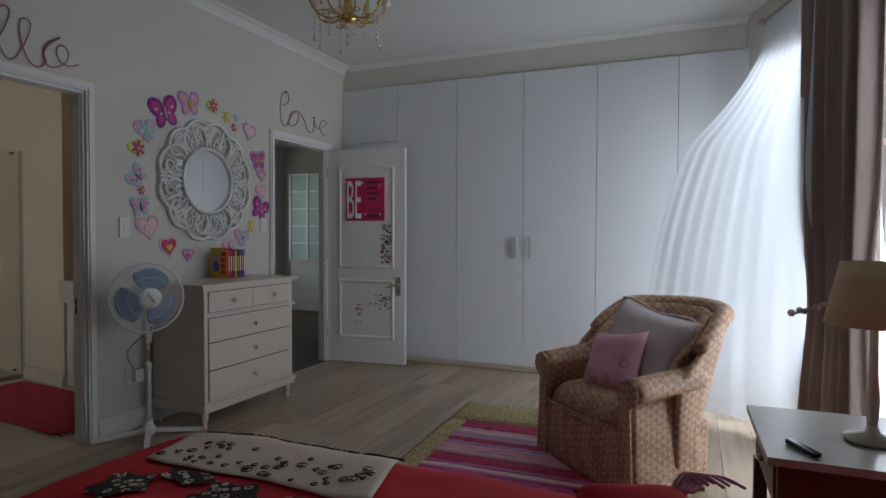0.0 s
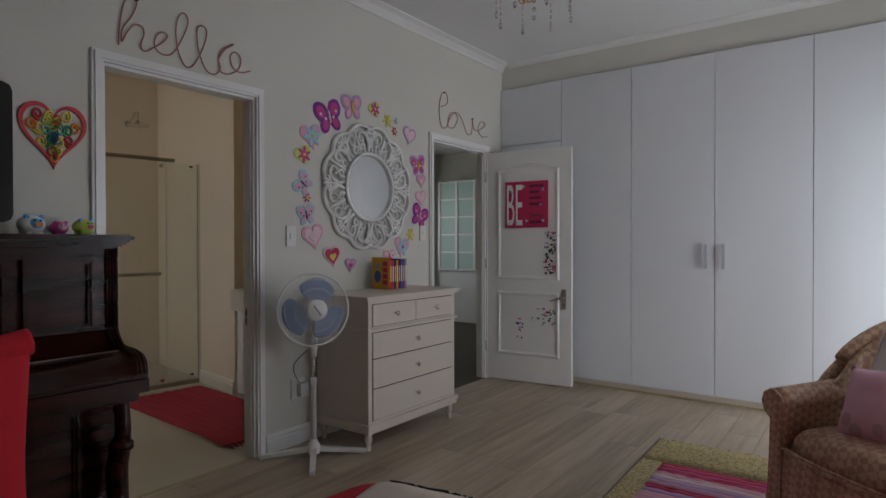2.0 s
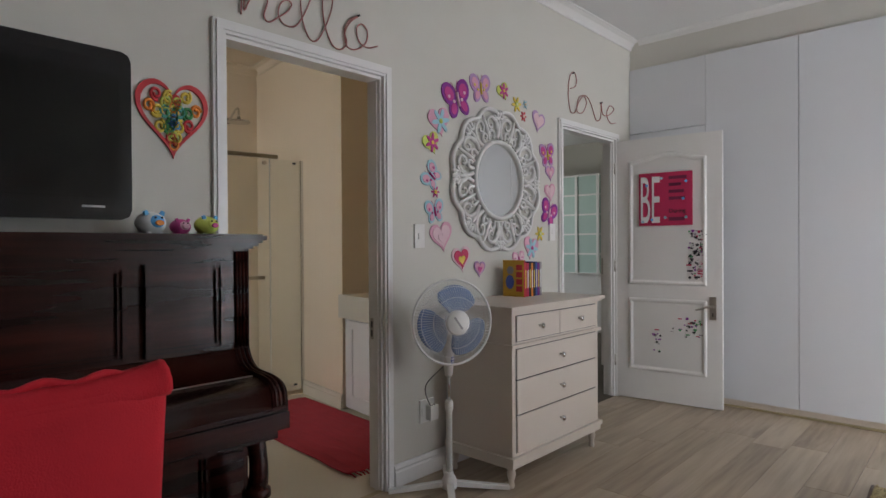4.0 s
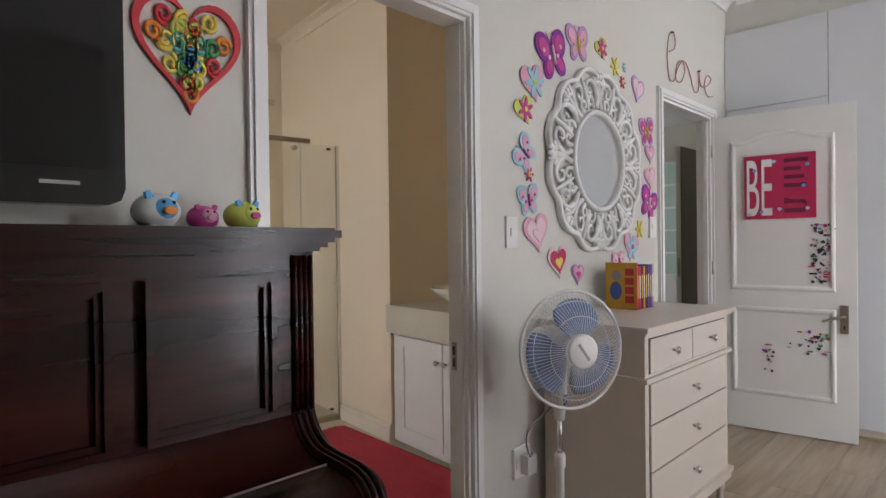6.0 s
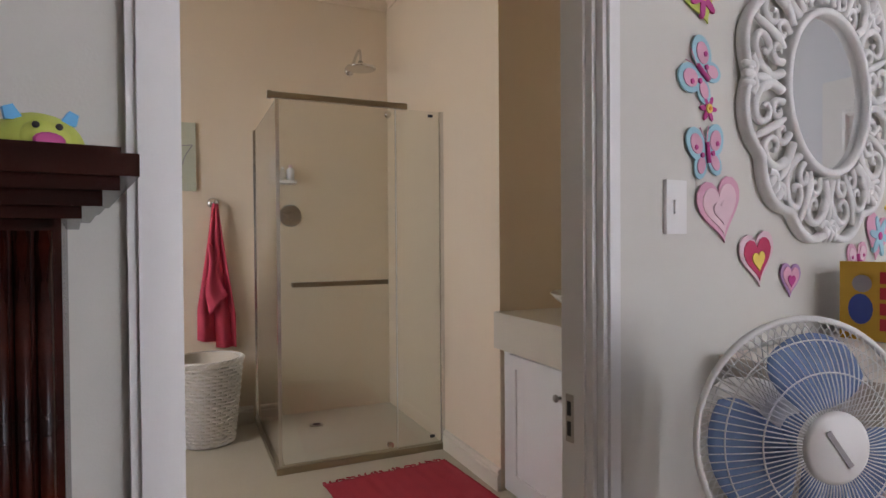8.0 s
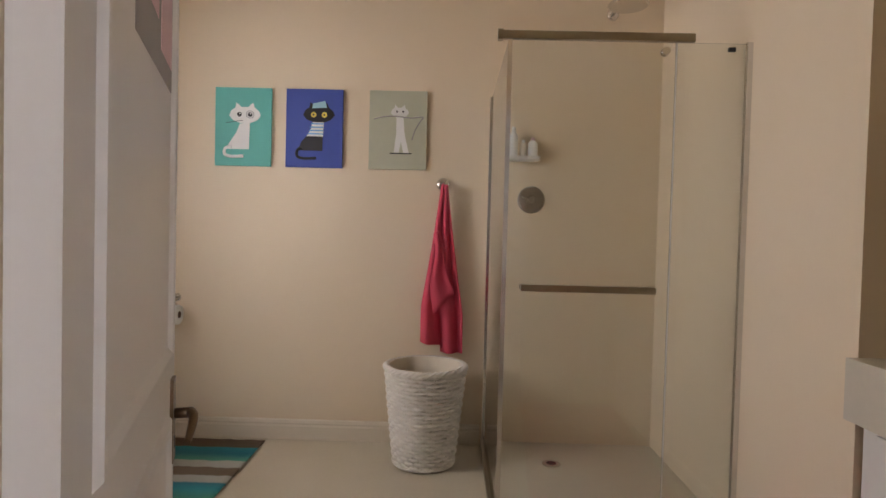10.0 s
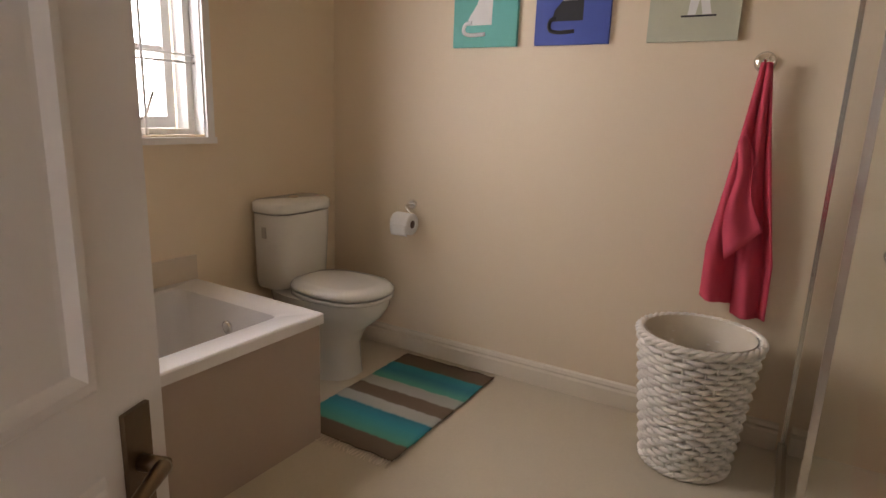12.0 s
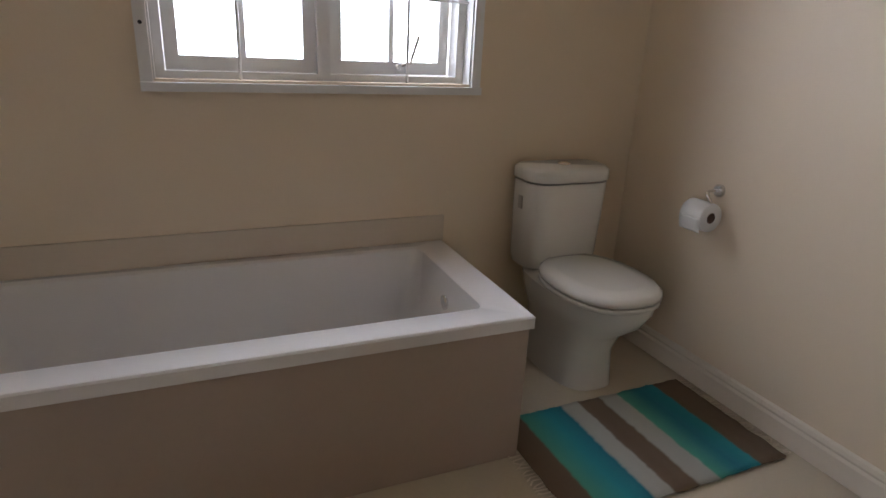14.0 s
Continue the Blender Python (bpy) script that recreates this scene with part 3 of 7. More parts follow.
# bathroom door, open into the bathroom
bath_door = panel_door("door_2", 0.82, 2.03, "open white two-panel bathroom door with bronze lever")
lever(bath_door, 0.765, 0.775, -1, M_BRONZE)
lever(bath_door, 0.765, 0.775, 1, M_BRONZE)
bath_door.matrix_basis = pose(-2.33, 2.655, 0, 0, 0, 191.6)
pst = tagged(part("poster", box((0.30, -0.0225, 1.42), (0.70, -0.0205, 1.85)), C["grey"]), "small curled photo poster on the bathroom door", "poster")
pst.matrix_basis = bath_door.matrix_basis.copy()
part("photo_print", boxes(((0.33, -0.0235, 1.50), (0.50, -0.0226, 1.82)), ((0.53, -0.0235, 1.46), (0.67, -0.0226, 1.82))), C["palepink"], pst)
# ---------- bedroom: wardrobes ----------
LINES = (X_A + 0.004, -1.33, -0.711, -0.076, 0.557, 1.193, 1.735)


def wardrobe_unit(x0, x1, split=None, grip=None):
    w = thing("wardrobe", "pale grey-white fitted wardrobe unit with flat door", "wardrobe", group="fitted wardrobes")
    part("carcass", box((x0, Y_W + 0.02, 0.06), (x1, 6.80, Z_W - 0.002)), M_GAP, w)
    for z0, z1 in ((0.06, Z_W - 0.006),) if split is None else ((0.06, split - 0.002), (split + 0.002, Z_W - 0.006)):
        door = part("door", box((x0 + 0.0022, Y_W, z0), (x1 - 0.0022, Y_W + 0.018, z1)), M_WARD, w, bevel=0.0015)
        if grip is not None and z0 < 1:
            gx = x0 + 0.062 if grip < 0 else x1 - 0.062
            bm = boxes(((gx - 0.011, Y_W - 0.030, 1.027), (gx + 0.011, Y_W - 0.020, 1.213)), ((gx - 0.008, Y_W - 0.021, 1.045), (gx + 0.008, Y_W + 0.001, 1.06)), ((gx - 0.008, Y_W - 0.021, 1.197), (gx + 0.008, Y_W + 0.001, 1.212)))
            part("handle", bm, M_GRIP, door, "pale grey bar handle", bevel=0.002)
    part("plinth", box((x0, Y_W + 0.03, 0), (x1, Y_W + 0.05, 0.06)), M_CREAM, w)
    part("floor_strip", box((x0, Y_W + 0.012, 0), (x1, Y_W + 0.03, 0.014)), M_BRASS, w, "thin brass-coloured floor strip")
    return w


for k, (x0, x1) in enumerate(zip(LINES, LINES[1:])):
    wardrobe_unit(x0, x1, 2.13 if k == 0 else None, {2: 1, 3: -1, 4: 1, 5: -1}.get(k))

# ---------- piano ----------
PY0, PY1 = 1.08, 2.56
piano = thing("upright_piano", "old dark mahogany upright piano with closed fallboard", "piano", Matrix.Translation((-0.011, -0.009, 0)) @ Matrix.Diagonal((1, 1, 1.0145, 1)))
part("case", boxes(((X_A + 0.03, PY0, 0.02), (-1.56, PY1, 1.197)), ((-1.56, PY1 - 0.004, 0.62), (-1.545, PY1, 1.197)), ((-1.56, PY0, 0.62), (-1.545, PY0 + 0.03, 1.197))), M_PIANO, piano, bevel=0.004)
lidp = part("lid", boxes(((X_A + 0.02, PY0 - 0.05, 1.221), (-1.505, PY1 + 0.045, 1.236)), ((X_A + 0.024, PY0 - 0.04, 1.236), (-1.515, PY1 + 0.035, 1.241))), M_PIANO, piano, bevel=0.004)
part("lid_moulding", boxes(((X_A + 0.03, PY0 - 0.036, 1.212), (-1.514, PY1 + 0.034, 1.221)), ((X_A + 0.03, PY0 - 0.026, 1.202), (-1.524, PY1 + 0.024, 1.2125)), ((X_A + 0.03, PY0 - 0.014, 1.194), (-1.536, PY1 + 0.012, 1.2025))), M_PIANO, lidp, bevel=0.004)
upper = part("upper_panel", box((-1.56, PY0 + 0.05, 0.86), (-1.545, PY1 - 0.05, 1.19)), M_PIANO, piano)


def raised_frame(parent, y0, y1, z0, z1, x):
    """A moulding run round a sunk panel."""
    bm = bmesh.new()
    w = 0.016
    for lo, hi in (((y0, z1 - w), (y1, z1)), ((y0, z0), (y1, z0 + w)), ((y0, z0 + w), (y0 + w, z1 - w)), ((y1 - w, z0 + w), (y1, z1 - w))):
        add_box(bm, (x, lo[0], lo[1]), (x + 0.012, hi[0], hi[1]))
    for lo, hi in (((y0 - 0.006, z1 - 0.006), (y1 + 0.006, z1 + 0.006)), ((y0 - 0.006, z0 - 0.006), (y1 + 0.006, z0 + 0.006)), ((y0 - 0.006, z0 + 0.006), (y0 + 0.006, z1 - 0.006)), ((y1 - 0.006, z0 + 0.006), (y1 + 0.006, z1 - 0.006))):
        add_box(bm, (x - 0.001, lo[0], lo[1]), (x + 0.022, hi[0], hi[1]))
    return part("panel_frame", bm, M_PIANO, parent, bevel=0.005)


for y0, y1 in ((2.231, 2.458), (1.475, 2.168), (1.182, 1.410)):
    raised_frame(upper, y0, y1, 0.885, 1.145, -1.545)
for yc in (PY1 - 0.028, PY0 + 0.028):
    pil = part("pilaster", box((-1.56, yc - 0.024, 0.875), (-1.54, yc + 0.024, 1.188)), M_PIANO, piano)
    for k in range(4):
        part("flute", bar([(-1.539, yc - 0.018 + 0.012 * k, 0.878), (-1.539, yc - 0.018 + 0.012 * k, 1.186)], 0.0052, 8), M_PIANO, pil)
FALL = smooth_path([(-1.55, 0.885, 0), (-1.53, 0.842, 0), (-1.495, 0.812, 0), (-1.45, 0.803, 0), (-1.39, 0.799, 0), (-1.345, 0.788, 0), (-1.320, 0.763, 0), (-1.313, 0.72, 0)], 4)


def fall_strip(y0, y1, lift=0.0):
    bm = bmesh.new()
    pts = [(p.x, p.y + lift) for p in FALL] + [(-1.313, 0.706), (-1.55, 0.706)]
    ends = [[bm.verts.new((x, y, z)) for x, z in pts] for y in (y0, y1)]
    n = len(pts)
    for i in range(n):
        j = (i + 1) % n
        bm.faces.new((ends[0][i], ends[0][j], ends[1][j], ends[1][i])).smooth = i < len(FALL) - 1
    bm.faces.new(ends[0][::-1])
    bm.faces.new(ends[1])
    return bm


part("fallboard", fall_strip(PY0 + 0.055, PY1 - 0.055), M_PIANO, piano, "polished curved fallboard")
for y0, y1 in ((PY1 - 0.053, PY1), (PY0, PY0 + 0.053)):
    cheek = part("cheek", fall_strip(y0, y1, 0.002), M_PIANO, piano)
    for k in range(3):
        yy = y0 + 0.012 + 0.0145 * k
        part("bead", bar([(p.x, yy, p.y + 0.004) for p in FALL[1:]], 0.0055, 8), M_PIANO, cheek)
part("fallboard_seam", bar([(-1.425, PY0 + 0.056, 0.8025), (-1.425, PY1 - 0.056, 0.8025)], 0.0025, 6), M_STEEL, piano, "thin brass hinge line")
part("keybed", boxes(((-1.55, PY0, 0.655), (-1.305, PY1, 0.704)), ((-1.52, PY0 + 0.02, 0.62), (-1.34, PY1 - 0.02, 0.655))), M_PIANO, piano, bevel=0.006)
low = part("lower_panel", box((-1.56, PY0 + 0.03, 0.06), (-1.535, PY1 - 0.03, 0.655)), M_PIANO, piano)
for y0, y1 in ((1.86, 2.40), (1.24, 1.78)):
    raised_frame(low, y0, y1, 0.14, 0.58, -1.535)
part("toe_rail", boxes(((-1.56, PY0, 0.0), (-1.50, PY1, 0.06))), M_PIANO, piano, bevel=0.005)
for yc in (PY1 - 0.06, PY0 + 0.06):
    leg = part("leg", bar(smooth_path([(-1.395, yc, 0.06), (-1.405, yc, 0.14), (-1.43, yc, 0.26), (-1.435, yc, 0.36), (-1.40, yc, 0.45), (-1.385, yc, 0.53), (-1.405, yc, 0.625)], 5), [0.028 + 0.012 * math.sin(k * 0.12) ** 2 for k in range(31)], 10), M_PIANO, piano)
    part("leg_collar", turned([(0.034, 0.43), (0.044, 0.44), (0.044, 0.46), (0.034, 0.47)], 14, Matrix.Translation((-1.40, yc, 0))), M_PIANO, leg)
    part("toe_block", box((-1.56, yc - 0.05, 0.001), (-1.345, yc + 0.05, 0.062)), M_PIANO, piano, bevel=0.01)

# ---------- television ----------
tv = thing("television", "black flat television mounted on the wall", "television")
bm = plate([(1.28, 1.338), (1.288, 1.316), (1.31, 1.306), (2.234, 1.306), (2.256, 1.316), (2.264, 1.338), (2.264, 1.808), (2.256, 1.830), (2.234, 1.840), (1.31, 1.840), (1.288, 1.830), (1.28, 1.808)], 0.055, wall_a(0, 0, 0.125))
part("housing", bm, M_BLACK, tv, bevel=0.006)
part("screen", plate([(1.32, 1.375), (2.228, 1.375), (2.228, 1.805), (1.32, 1.805)], 0.003, wall_a(0, 0, 0.180)), material("screen_glass", (0.004, 0.004, 0.005), 0.08, vary=0.1, bump=0), tv, "dark glossy screen")
part("badge", plate([(2.12, 1.342), (2.185, 1.342), (2.185, 1.349), (2.12, 1.349)], 0.001, wall_a(0, 0, 0.1802)), C["grey"], tv)
part("wall_bracket", box((X_A, 1.6, 1.45), (X_A + 0.13, 1.95, 1.7)), M_BLACK, tv)


# ---------- piggy banks on the piano ----------
def piggy(name, y, x, s, body, face, ears, snout, label, turn):
    p = thing(name, label, "piggy bank", pose(x, y, 1.2595, 0, 0, turn), group="piggy banks on the piano")
    bm = bmesh.new()
    bmesh.ops.create_uvsphere(bm, u_segments=24, v_segments=14, radius=s)
    for v in bm.verts:
        v.co = Vector((v.co.x * 1.1, v.co.y * 1.12, v.co.z * 0.88 + s * 0.92))
    part("body", bm, body, p, smooth=True)
    bm = bmesh.new()
    bmesh.ops.create_uvsphere(bm, u_segments=16, v_segments=10, radius=s * 0.62)
    for v in bm.verts:
        v.co = Vector((v.co.x * 0.55 + s * 0.82, v.co.y, v.co.z * 0.85 + s * 1.0))
    part("face", bm, face, p, smooth=True)
    bm = bmesh.new()
    lathe(bm, [(s * 0.26, 0), (s * 0.30, s * 0.12), (s * 0.25, s * 0.2)], 14, Matrix.Translation((s * 1.1, 0, s * 0.92)) @ Matrix.Rotation(radians(90), 4, "Y") @ Matrix.Diagonal((0.75, 1.25, 1, 1)))
    part("snout", bm, snout, p)
    for side in (-1, 1):
        part("ear", plate([(-0.15 * s, 0), (0.28 * s, 0.0), (0.34 * s, 0.30 * s), (0.12 * s, 0.40 * s)], s * 0.22, Matrix.Translation((s * 0.35, side * s * 0.52, s * 1.48)) @ Matrix(((0, 0, 1, 0), (side, 0, 0, 0), (0, 1, 0, 0), (0, 0, 0, 1)))), ears, p, bevel=0.002)
        bm = bmesh.new()
        bmesh.ops.create_uvsphere(bm, u_segments=10, v_segments=8, radius=s * 0.09, matrix=Matrix.Translation((s * 1.08, side * s * 0.26, s * 1.32)))
        part("eye", bm, C["black"], p, smooth=True)
        for fx in (-0.45, 0.5):
            part("foot", turned([(s * 0.2, 0), (s * 0.22, s * 0.1), (s * 0.18, s * 0.25)], 12, Matrix.Translation((s * fx, side * s * 0.5, 0))), body, p)
    return p


piggy("piggy_bank", 2.333, -1.805, 0.043, C["white"], C["sky"], C["sky"], C["orange"], "white and blue glazed ceramic piggy bank", 12)
piggy("piggy_bank", 2.434, -1.81, 0.031, C["magenta"], C["pink"], C["magenta"], C["pink"], "small pink glazed ceramic piggy bank", 8)
piggy("piggy_bank", 2.527, -1.81, 0.038, C["lime"], C["lime"], C["sky"], C["magenta"], "lime green ceramic piggy bank with blue ears", 15)

# ---------- fretwork heart ----------
heart = thing("heart_wall_art", "painted fretwork heart in red, yellow, green and blue", "wall art", wall_a(2.467, 1.688, 0.002) @ Matrix.Diagonal((0.955, 1.13, 1.0, 1.0)))
big, inner = heart_outline(0.275, 48), heart_outline(0.240, 48)
bm = bmesh.new()
n = len(big)
vs = [[bm.verts.new((x, y, z)) for x, y in o] for o, z in ((big, 0.0), (big, 0.009), (inner, 0.009), (inner, 0.0))]
for a in range(4):
    for i in range(n):
        j = (i + 1) % n
        bm.faces.new((vs[a][i], vs[a][j], vs[(a + 1) % 4][j], vs[(a + 1) % 4][i]))
part("rim", bm, C["red"], heart, "red painted rim")


def scroll(cx, cy, r, start, hand, turns=1.35):
    k = 16
    return [(cx + r * (1 - 0.68 * i / k) * math.cos(start + hand * turns * 2 * math.pi * i / k), cy + r * (1 - 0.68 * i / k) * math.sin(start + hand * turns * 2 * math.pi * i / k), 0.005) for i in range(k + 1)]


random.seed(4)
for ring, count, r, cols in ((0.82, 12, 0.022, ("orange", "red", "yellow")), (0.54, 8, 0.023, ("yellow", "lime", "green")), (0.28, 5, 0.023, ("green", "teal", "sky")), (0.05, 2, 0.020, ("sky", "blue"))):
    o = heart_outline(0.225 * ring, 52)
    for q in range(count):
        x, y = o[int(q * 52 / count)]
        part("scroll", bar(scroll(x * 0.97, y * 0.97, r, random.uniform(0, 6.28), random.choice((-1, 1))), 0.0058, 6), C[cols[q % len(cols)]], heart)

# ---------- wire words ----------
HELLO = [(2.737, 2.148), (2.741, 2.219), (2.75, 2.296), (2.767, 2.361), (2.8, 2.394), (2.823, 2.368), (2.8, 2.301), (2.755, 2.228), (2.752, 2.168), (2.777, 2.219), (2.81, 2.263), (2.846, 2.265), (2.856, 2.23), (2.839, 2.17), (2.862, 2.151), (2.904, 2.181), (2.952, 2.222), (2.971, 2.256), (2.947, 2.268), (2.916, 2.241), (2.906, 2.193), (2.934, 2.161)]
HELLO2 = [(2.99, 2.169), (3.041, 2.246), (3.081, 2.351), (3.068, 2.393), (3.035, 2.378), (3.016, 2.297), (3.028, 2.195), (3.066, 2.129), (3.112, 2.147), (3.167, 2.256), (3.186, 2.339), (3.158, 2.361), (3.131, 2.33), (3.14, 2.224), (3.181, 2.138), (3.23, 2.125), (3.266, 2.164), (3.252, 2.217), (3.281, 2.273), (3.333, 2.305), (3.288, 2.268), (3.256, 2.211), (3.266, 2.151), (3.317, 2.145), (3.378, 2.19), (3.39, 2.25), (3.355, 2.276), (3.325, 2.246), (3.34, 2.188), (3.393, 2.172), (3.453, 2.195)]
LOVE = [(5.266, 2.335), (5.341, 2.37), (5.348, 2.435), (5.311, 2.464), (5.259, 2.418), (5.236, 2.298), (5.264, 2.177), (5.332, 2.178), (5.386, 2.261), (5.456, 2.316), (5.495, 2.268), (5.435, 2.19), (5.358, 2.192), (5.386, 2.293), (5.496, 2.323), (5.576, 2.259), (5.638, 2.169), (5.71, 2.191), (5.724, 2.317), (5.745, 2.23), (5.833, 2.232), (5.932, 2.293), (5.868, 2.314), (5.811, 2.24), (5.868, 2.179), (5.968, 2.194)]
for word, pts, nails in (("hello", HELLO + HELLO2, ((2.823, 2.382), (3.335, 2.309))), ("love", LOVE, ((5.311, 2.456), (5.724, 2.312)))):
    w = thing("wire_word", "the word " + word + " bent from copper-pink wire on the wall", "wall art", group="wire words")
    part("wire", bar([(X_A + 0.010, p.x, p.y) for p in smooth_path([(a, b, 0) for a, b in pts], 4)], 0.0036, 6), M_WIRE, w)
    for y, z in nails:
        part("nail", bar([(X_A, y, z), (X_A + 0.02, y, z)], 0.005, 8), C["black"], w)

# ---------- carved mirror ----------
mirror = thing("round_mirror", "round mirror in a carved distressed-white wooden frame", "mirror", wall_a(4.412, 1.611, 0.004))
part("mirror_glass", plate(disc(0.226, 48), 0.012), M_MIRROR, mirror, "silvered mirror glass")


def ring_bar(r, width, z0, z1, wave=0.0, lobes=16, n=128):
    bm = bmesh.new()
    rows = []
    for rad, z in ((r - width / 2, z0), (r - width / 2, z1 - 0.004), (r - width / 4, z1), (r + width / 4, z1), (r + width / 2, z1 - 0.004), (r + width / 2, z0)):
        rows.append([bm.verts.new(((rad + wave * abs(math.sin(lobes / 2 * a)) * 1.0) * math.cos(a), (rad + wave * abs(math.sin(lobes / 2 * a))) * math.sin(a), z)) for a in (2 * math.pi * k / n for k in range(n))])
    for i in range(len(rows)):
        a, b = rows[i], rows[(i + 1) % len(rows)]
        for k in range(n):
            bm.faces.new((a[k], a[(k + 1) % n], b[(k + 1) % n], b[k])).smooth = True
    return bm


part("inner_rim", ring_bar(0.230, 0.020, 0.0, 0.034), M_FRAMEW, mirror)
part("outer_rim", ring_bar(0.398, 0.022, 0.0, 0.028, 0.034, 12), M_FRAMEW, mirror)
for k in range(8):
    t0 = 2 * math.pi * (k + 0.5) / 8
    bm = bmesh.new()
    for hand in (-1, 1):
        def polar(r, da):
            return (r * math.cos(t0 + hand * da), r * math.sin(t0 + hand * da), 0.016)
        tube(bm, smooth_path([polar(0.250, 0.30), polar(0.300, 0.36), polar(0.350, 0.31), polar(0.382, 0.20), polar(0.375, 0.09), polar(0.340, 0.07), polar(0.318, 0.13), polar(0.330, 0.19), polar(0.346, 0.17)], 4), [0.013 - 0.0002 * q for q in range(33)], 8)
        tube(bm, smooth_path([polar(0.250, 0.18), polar(0.285, 0.20), polar(0.305, 0.13), polar(0.292, 0.06), polar(0.270, 0.07), polar(0.272, 0.12)], 4), [0.011 - 0.0002 * q for q in range(21)], 8)
        tube(bm, smooth_path([polar(0.395, 0.26), polar(0.372, 0.33), polar(0.385, 0.39)], 4), 0.010, 8)
    tube(bm, smooth_path([(0.25 * math.cos(t0), 0.25 * math.sin(t0), 0.016), (0.32 * math.cos(t0), 0.32 * math.sin(t0), 0.02), (0.41 * math.cos(t0), 0.41 * math.sin(t0), 0.016)], 4), [0.006, 0.008, 0.010, 0.012, 0.012, 0.011, 0.010, 0.008, 0.006], 8)
    part("carved_scroll", bm, M_FRAMEW, mirror)
    t1 = 2 * math.pi * k / 8
    bm = bmesh.new()
    for q in (-0.10, 0, 0.10):
        bmesh.ops.create_uvsphere(bm, u_segments=10, v_segments=6, radius=0.022, matrix=Matrix.Translation((0.405 * math.cos(t1 + q * 0.6), 0.405 * math.sin(t1 + q * 0.6), 0.018)) @ Matrix.Rotation(t1 + q, 4, "Z") @ Matrix.Diagonal((1.25, 0.55, 0.6, 1)))
        bmesh.ops.create_uvsphere(bm, u_segments=10, v_segments=6, radius=0.022, matrix=Matrix.Translation((0.335 * math.cos(t1 + q * 0.7), 0.335 * math.sin(t1 + q * 0.7), 0.016)) @ Matrix.Rotation(t1 + q * 3, 4, "Z") @ Matrix.Diagonal((2.0, 0.6, 0.5, 1)))
    part("carved_leaf", bm, M_FRAMEW, mirror, smooth=True)


# ---------- card decorations round the mirror ----------
def sticker(kind, y, z, s, cols, turn, label):
    s *= 1.22
    t = thing(kind + "_sticker", label, "wall sticker", wall_a(y, z, 0.004, turn), group="card decorations round the mirror")
    a, b, c = (C[k] for k in cols)
    if kind == "heart":
        part("card", plate(heart_outline(s), 0.004), a, t)
        part("layer", plate(moved(heart_outline(s), 0.78), 0.006), b, t)
        part("centre", plate(moved(heart_outline(s), 0.36, 0, -0.04 * s), 0.008), c, t)
    elif kind == "flower_heart":
        part("card", plate(heart_outline(s), 0.004), a, t)
        part("flower", plate(moved(flower_outline(s * 0.42, 6), 1, 0.05 * s, 0.02 * s), 0.007), b, t)
        part("centre", plate(disc(s * 0.08, 12, 0.05 * s, 0.02 * s), 0.009), c, t)
    elif kind == "flower":
        part("card", plate(flower_outline(s / 2, 6), 0.004), a, t)
        part("centre", plate(disc(s * 0.17, 14), 0.007), b, t)
        part("dot", plate(disc(s * 0.07, 10), 0.009), c, t)
    else:
        for side in (-1, 1):
            for cx, cy, rx, ry, lean in ((0.27, 0.16, 0.24, 0.30, -0.5), (0.20, -0.22, 0.17, 0.24, 0.45)):
                def wing(k):
                    o = []
                    for x, y in disc(rx * s * k, 18, 0, 0, ry * s * k):
                        o.append((side * (cx * s + x * math.cos(lean) - y * math.sin(lean)), cy * s + x * math.sin(lean) + y * math.cos(lean)))
                    return o
                w_ = part("wing", plate(wing(1.0), 0.004 if cy > 0 else 0.0036), a, t)
                part("wing_patch", plate(wing(0.62), 0.006), b, w_)
            for q in (0.15, 0.3):
                part("spot", plate(disc(s * 0.045, 8, side * s * q, s * (0.10 if q > 0.2 else -0.05)), 0.008), c, t)
        part("body", bar([(0, -0.2 * s, 0.007), (0, 0.16 * s, 0.007)], s * 0.04, 8), c, t)
        part("feeler", bar([(-0.12 * s, 0.42 * s, 0.004), (0, 0.15 * s, 0.005), (0.12 * s, 0.42 * s, 0.004)], 0.0016, 5), b, t)


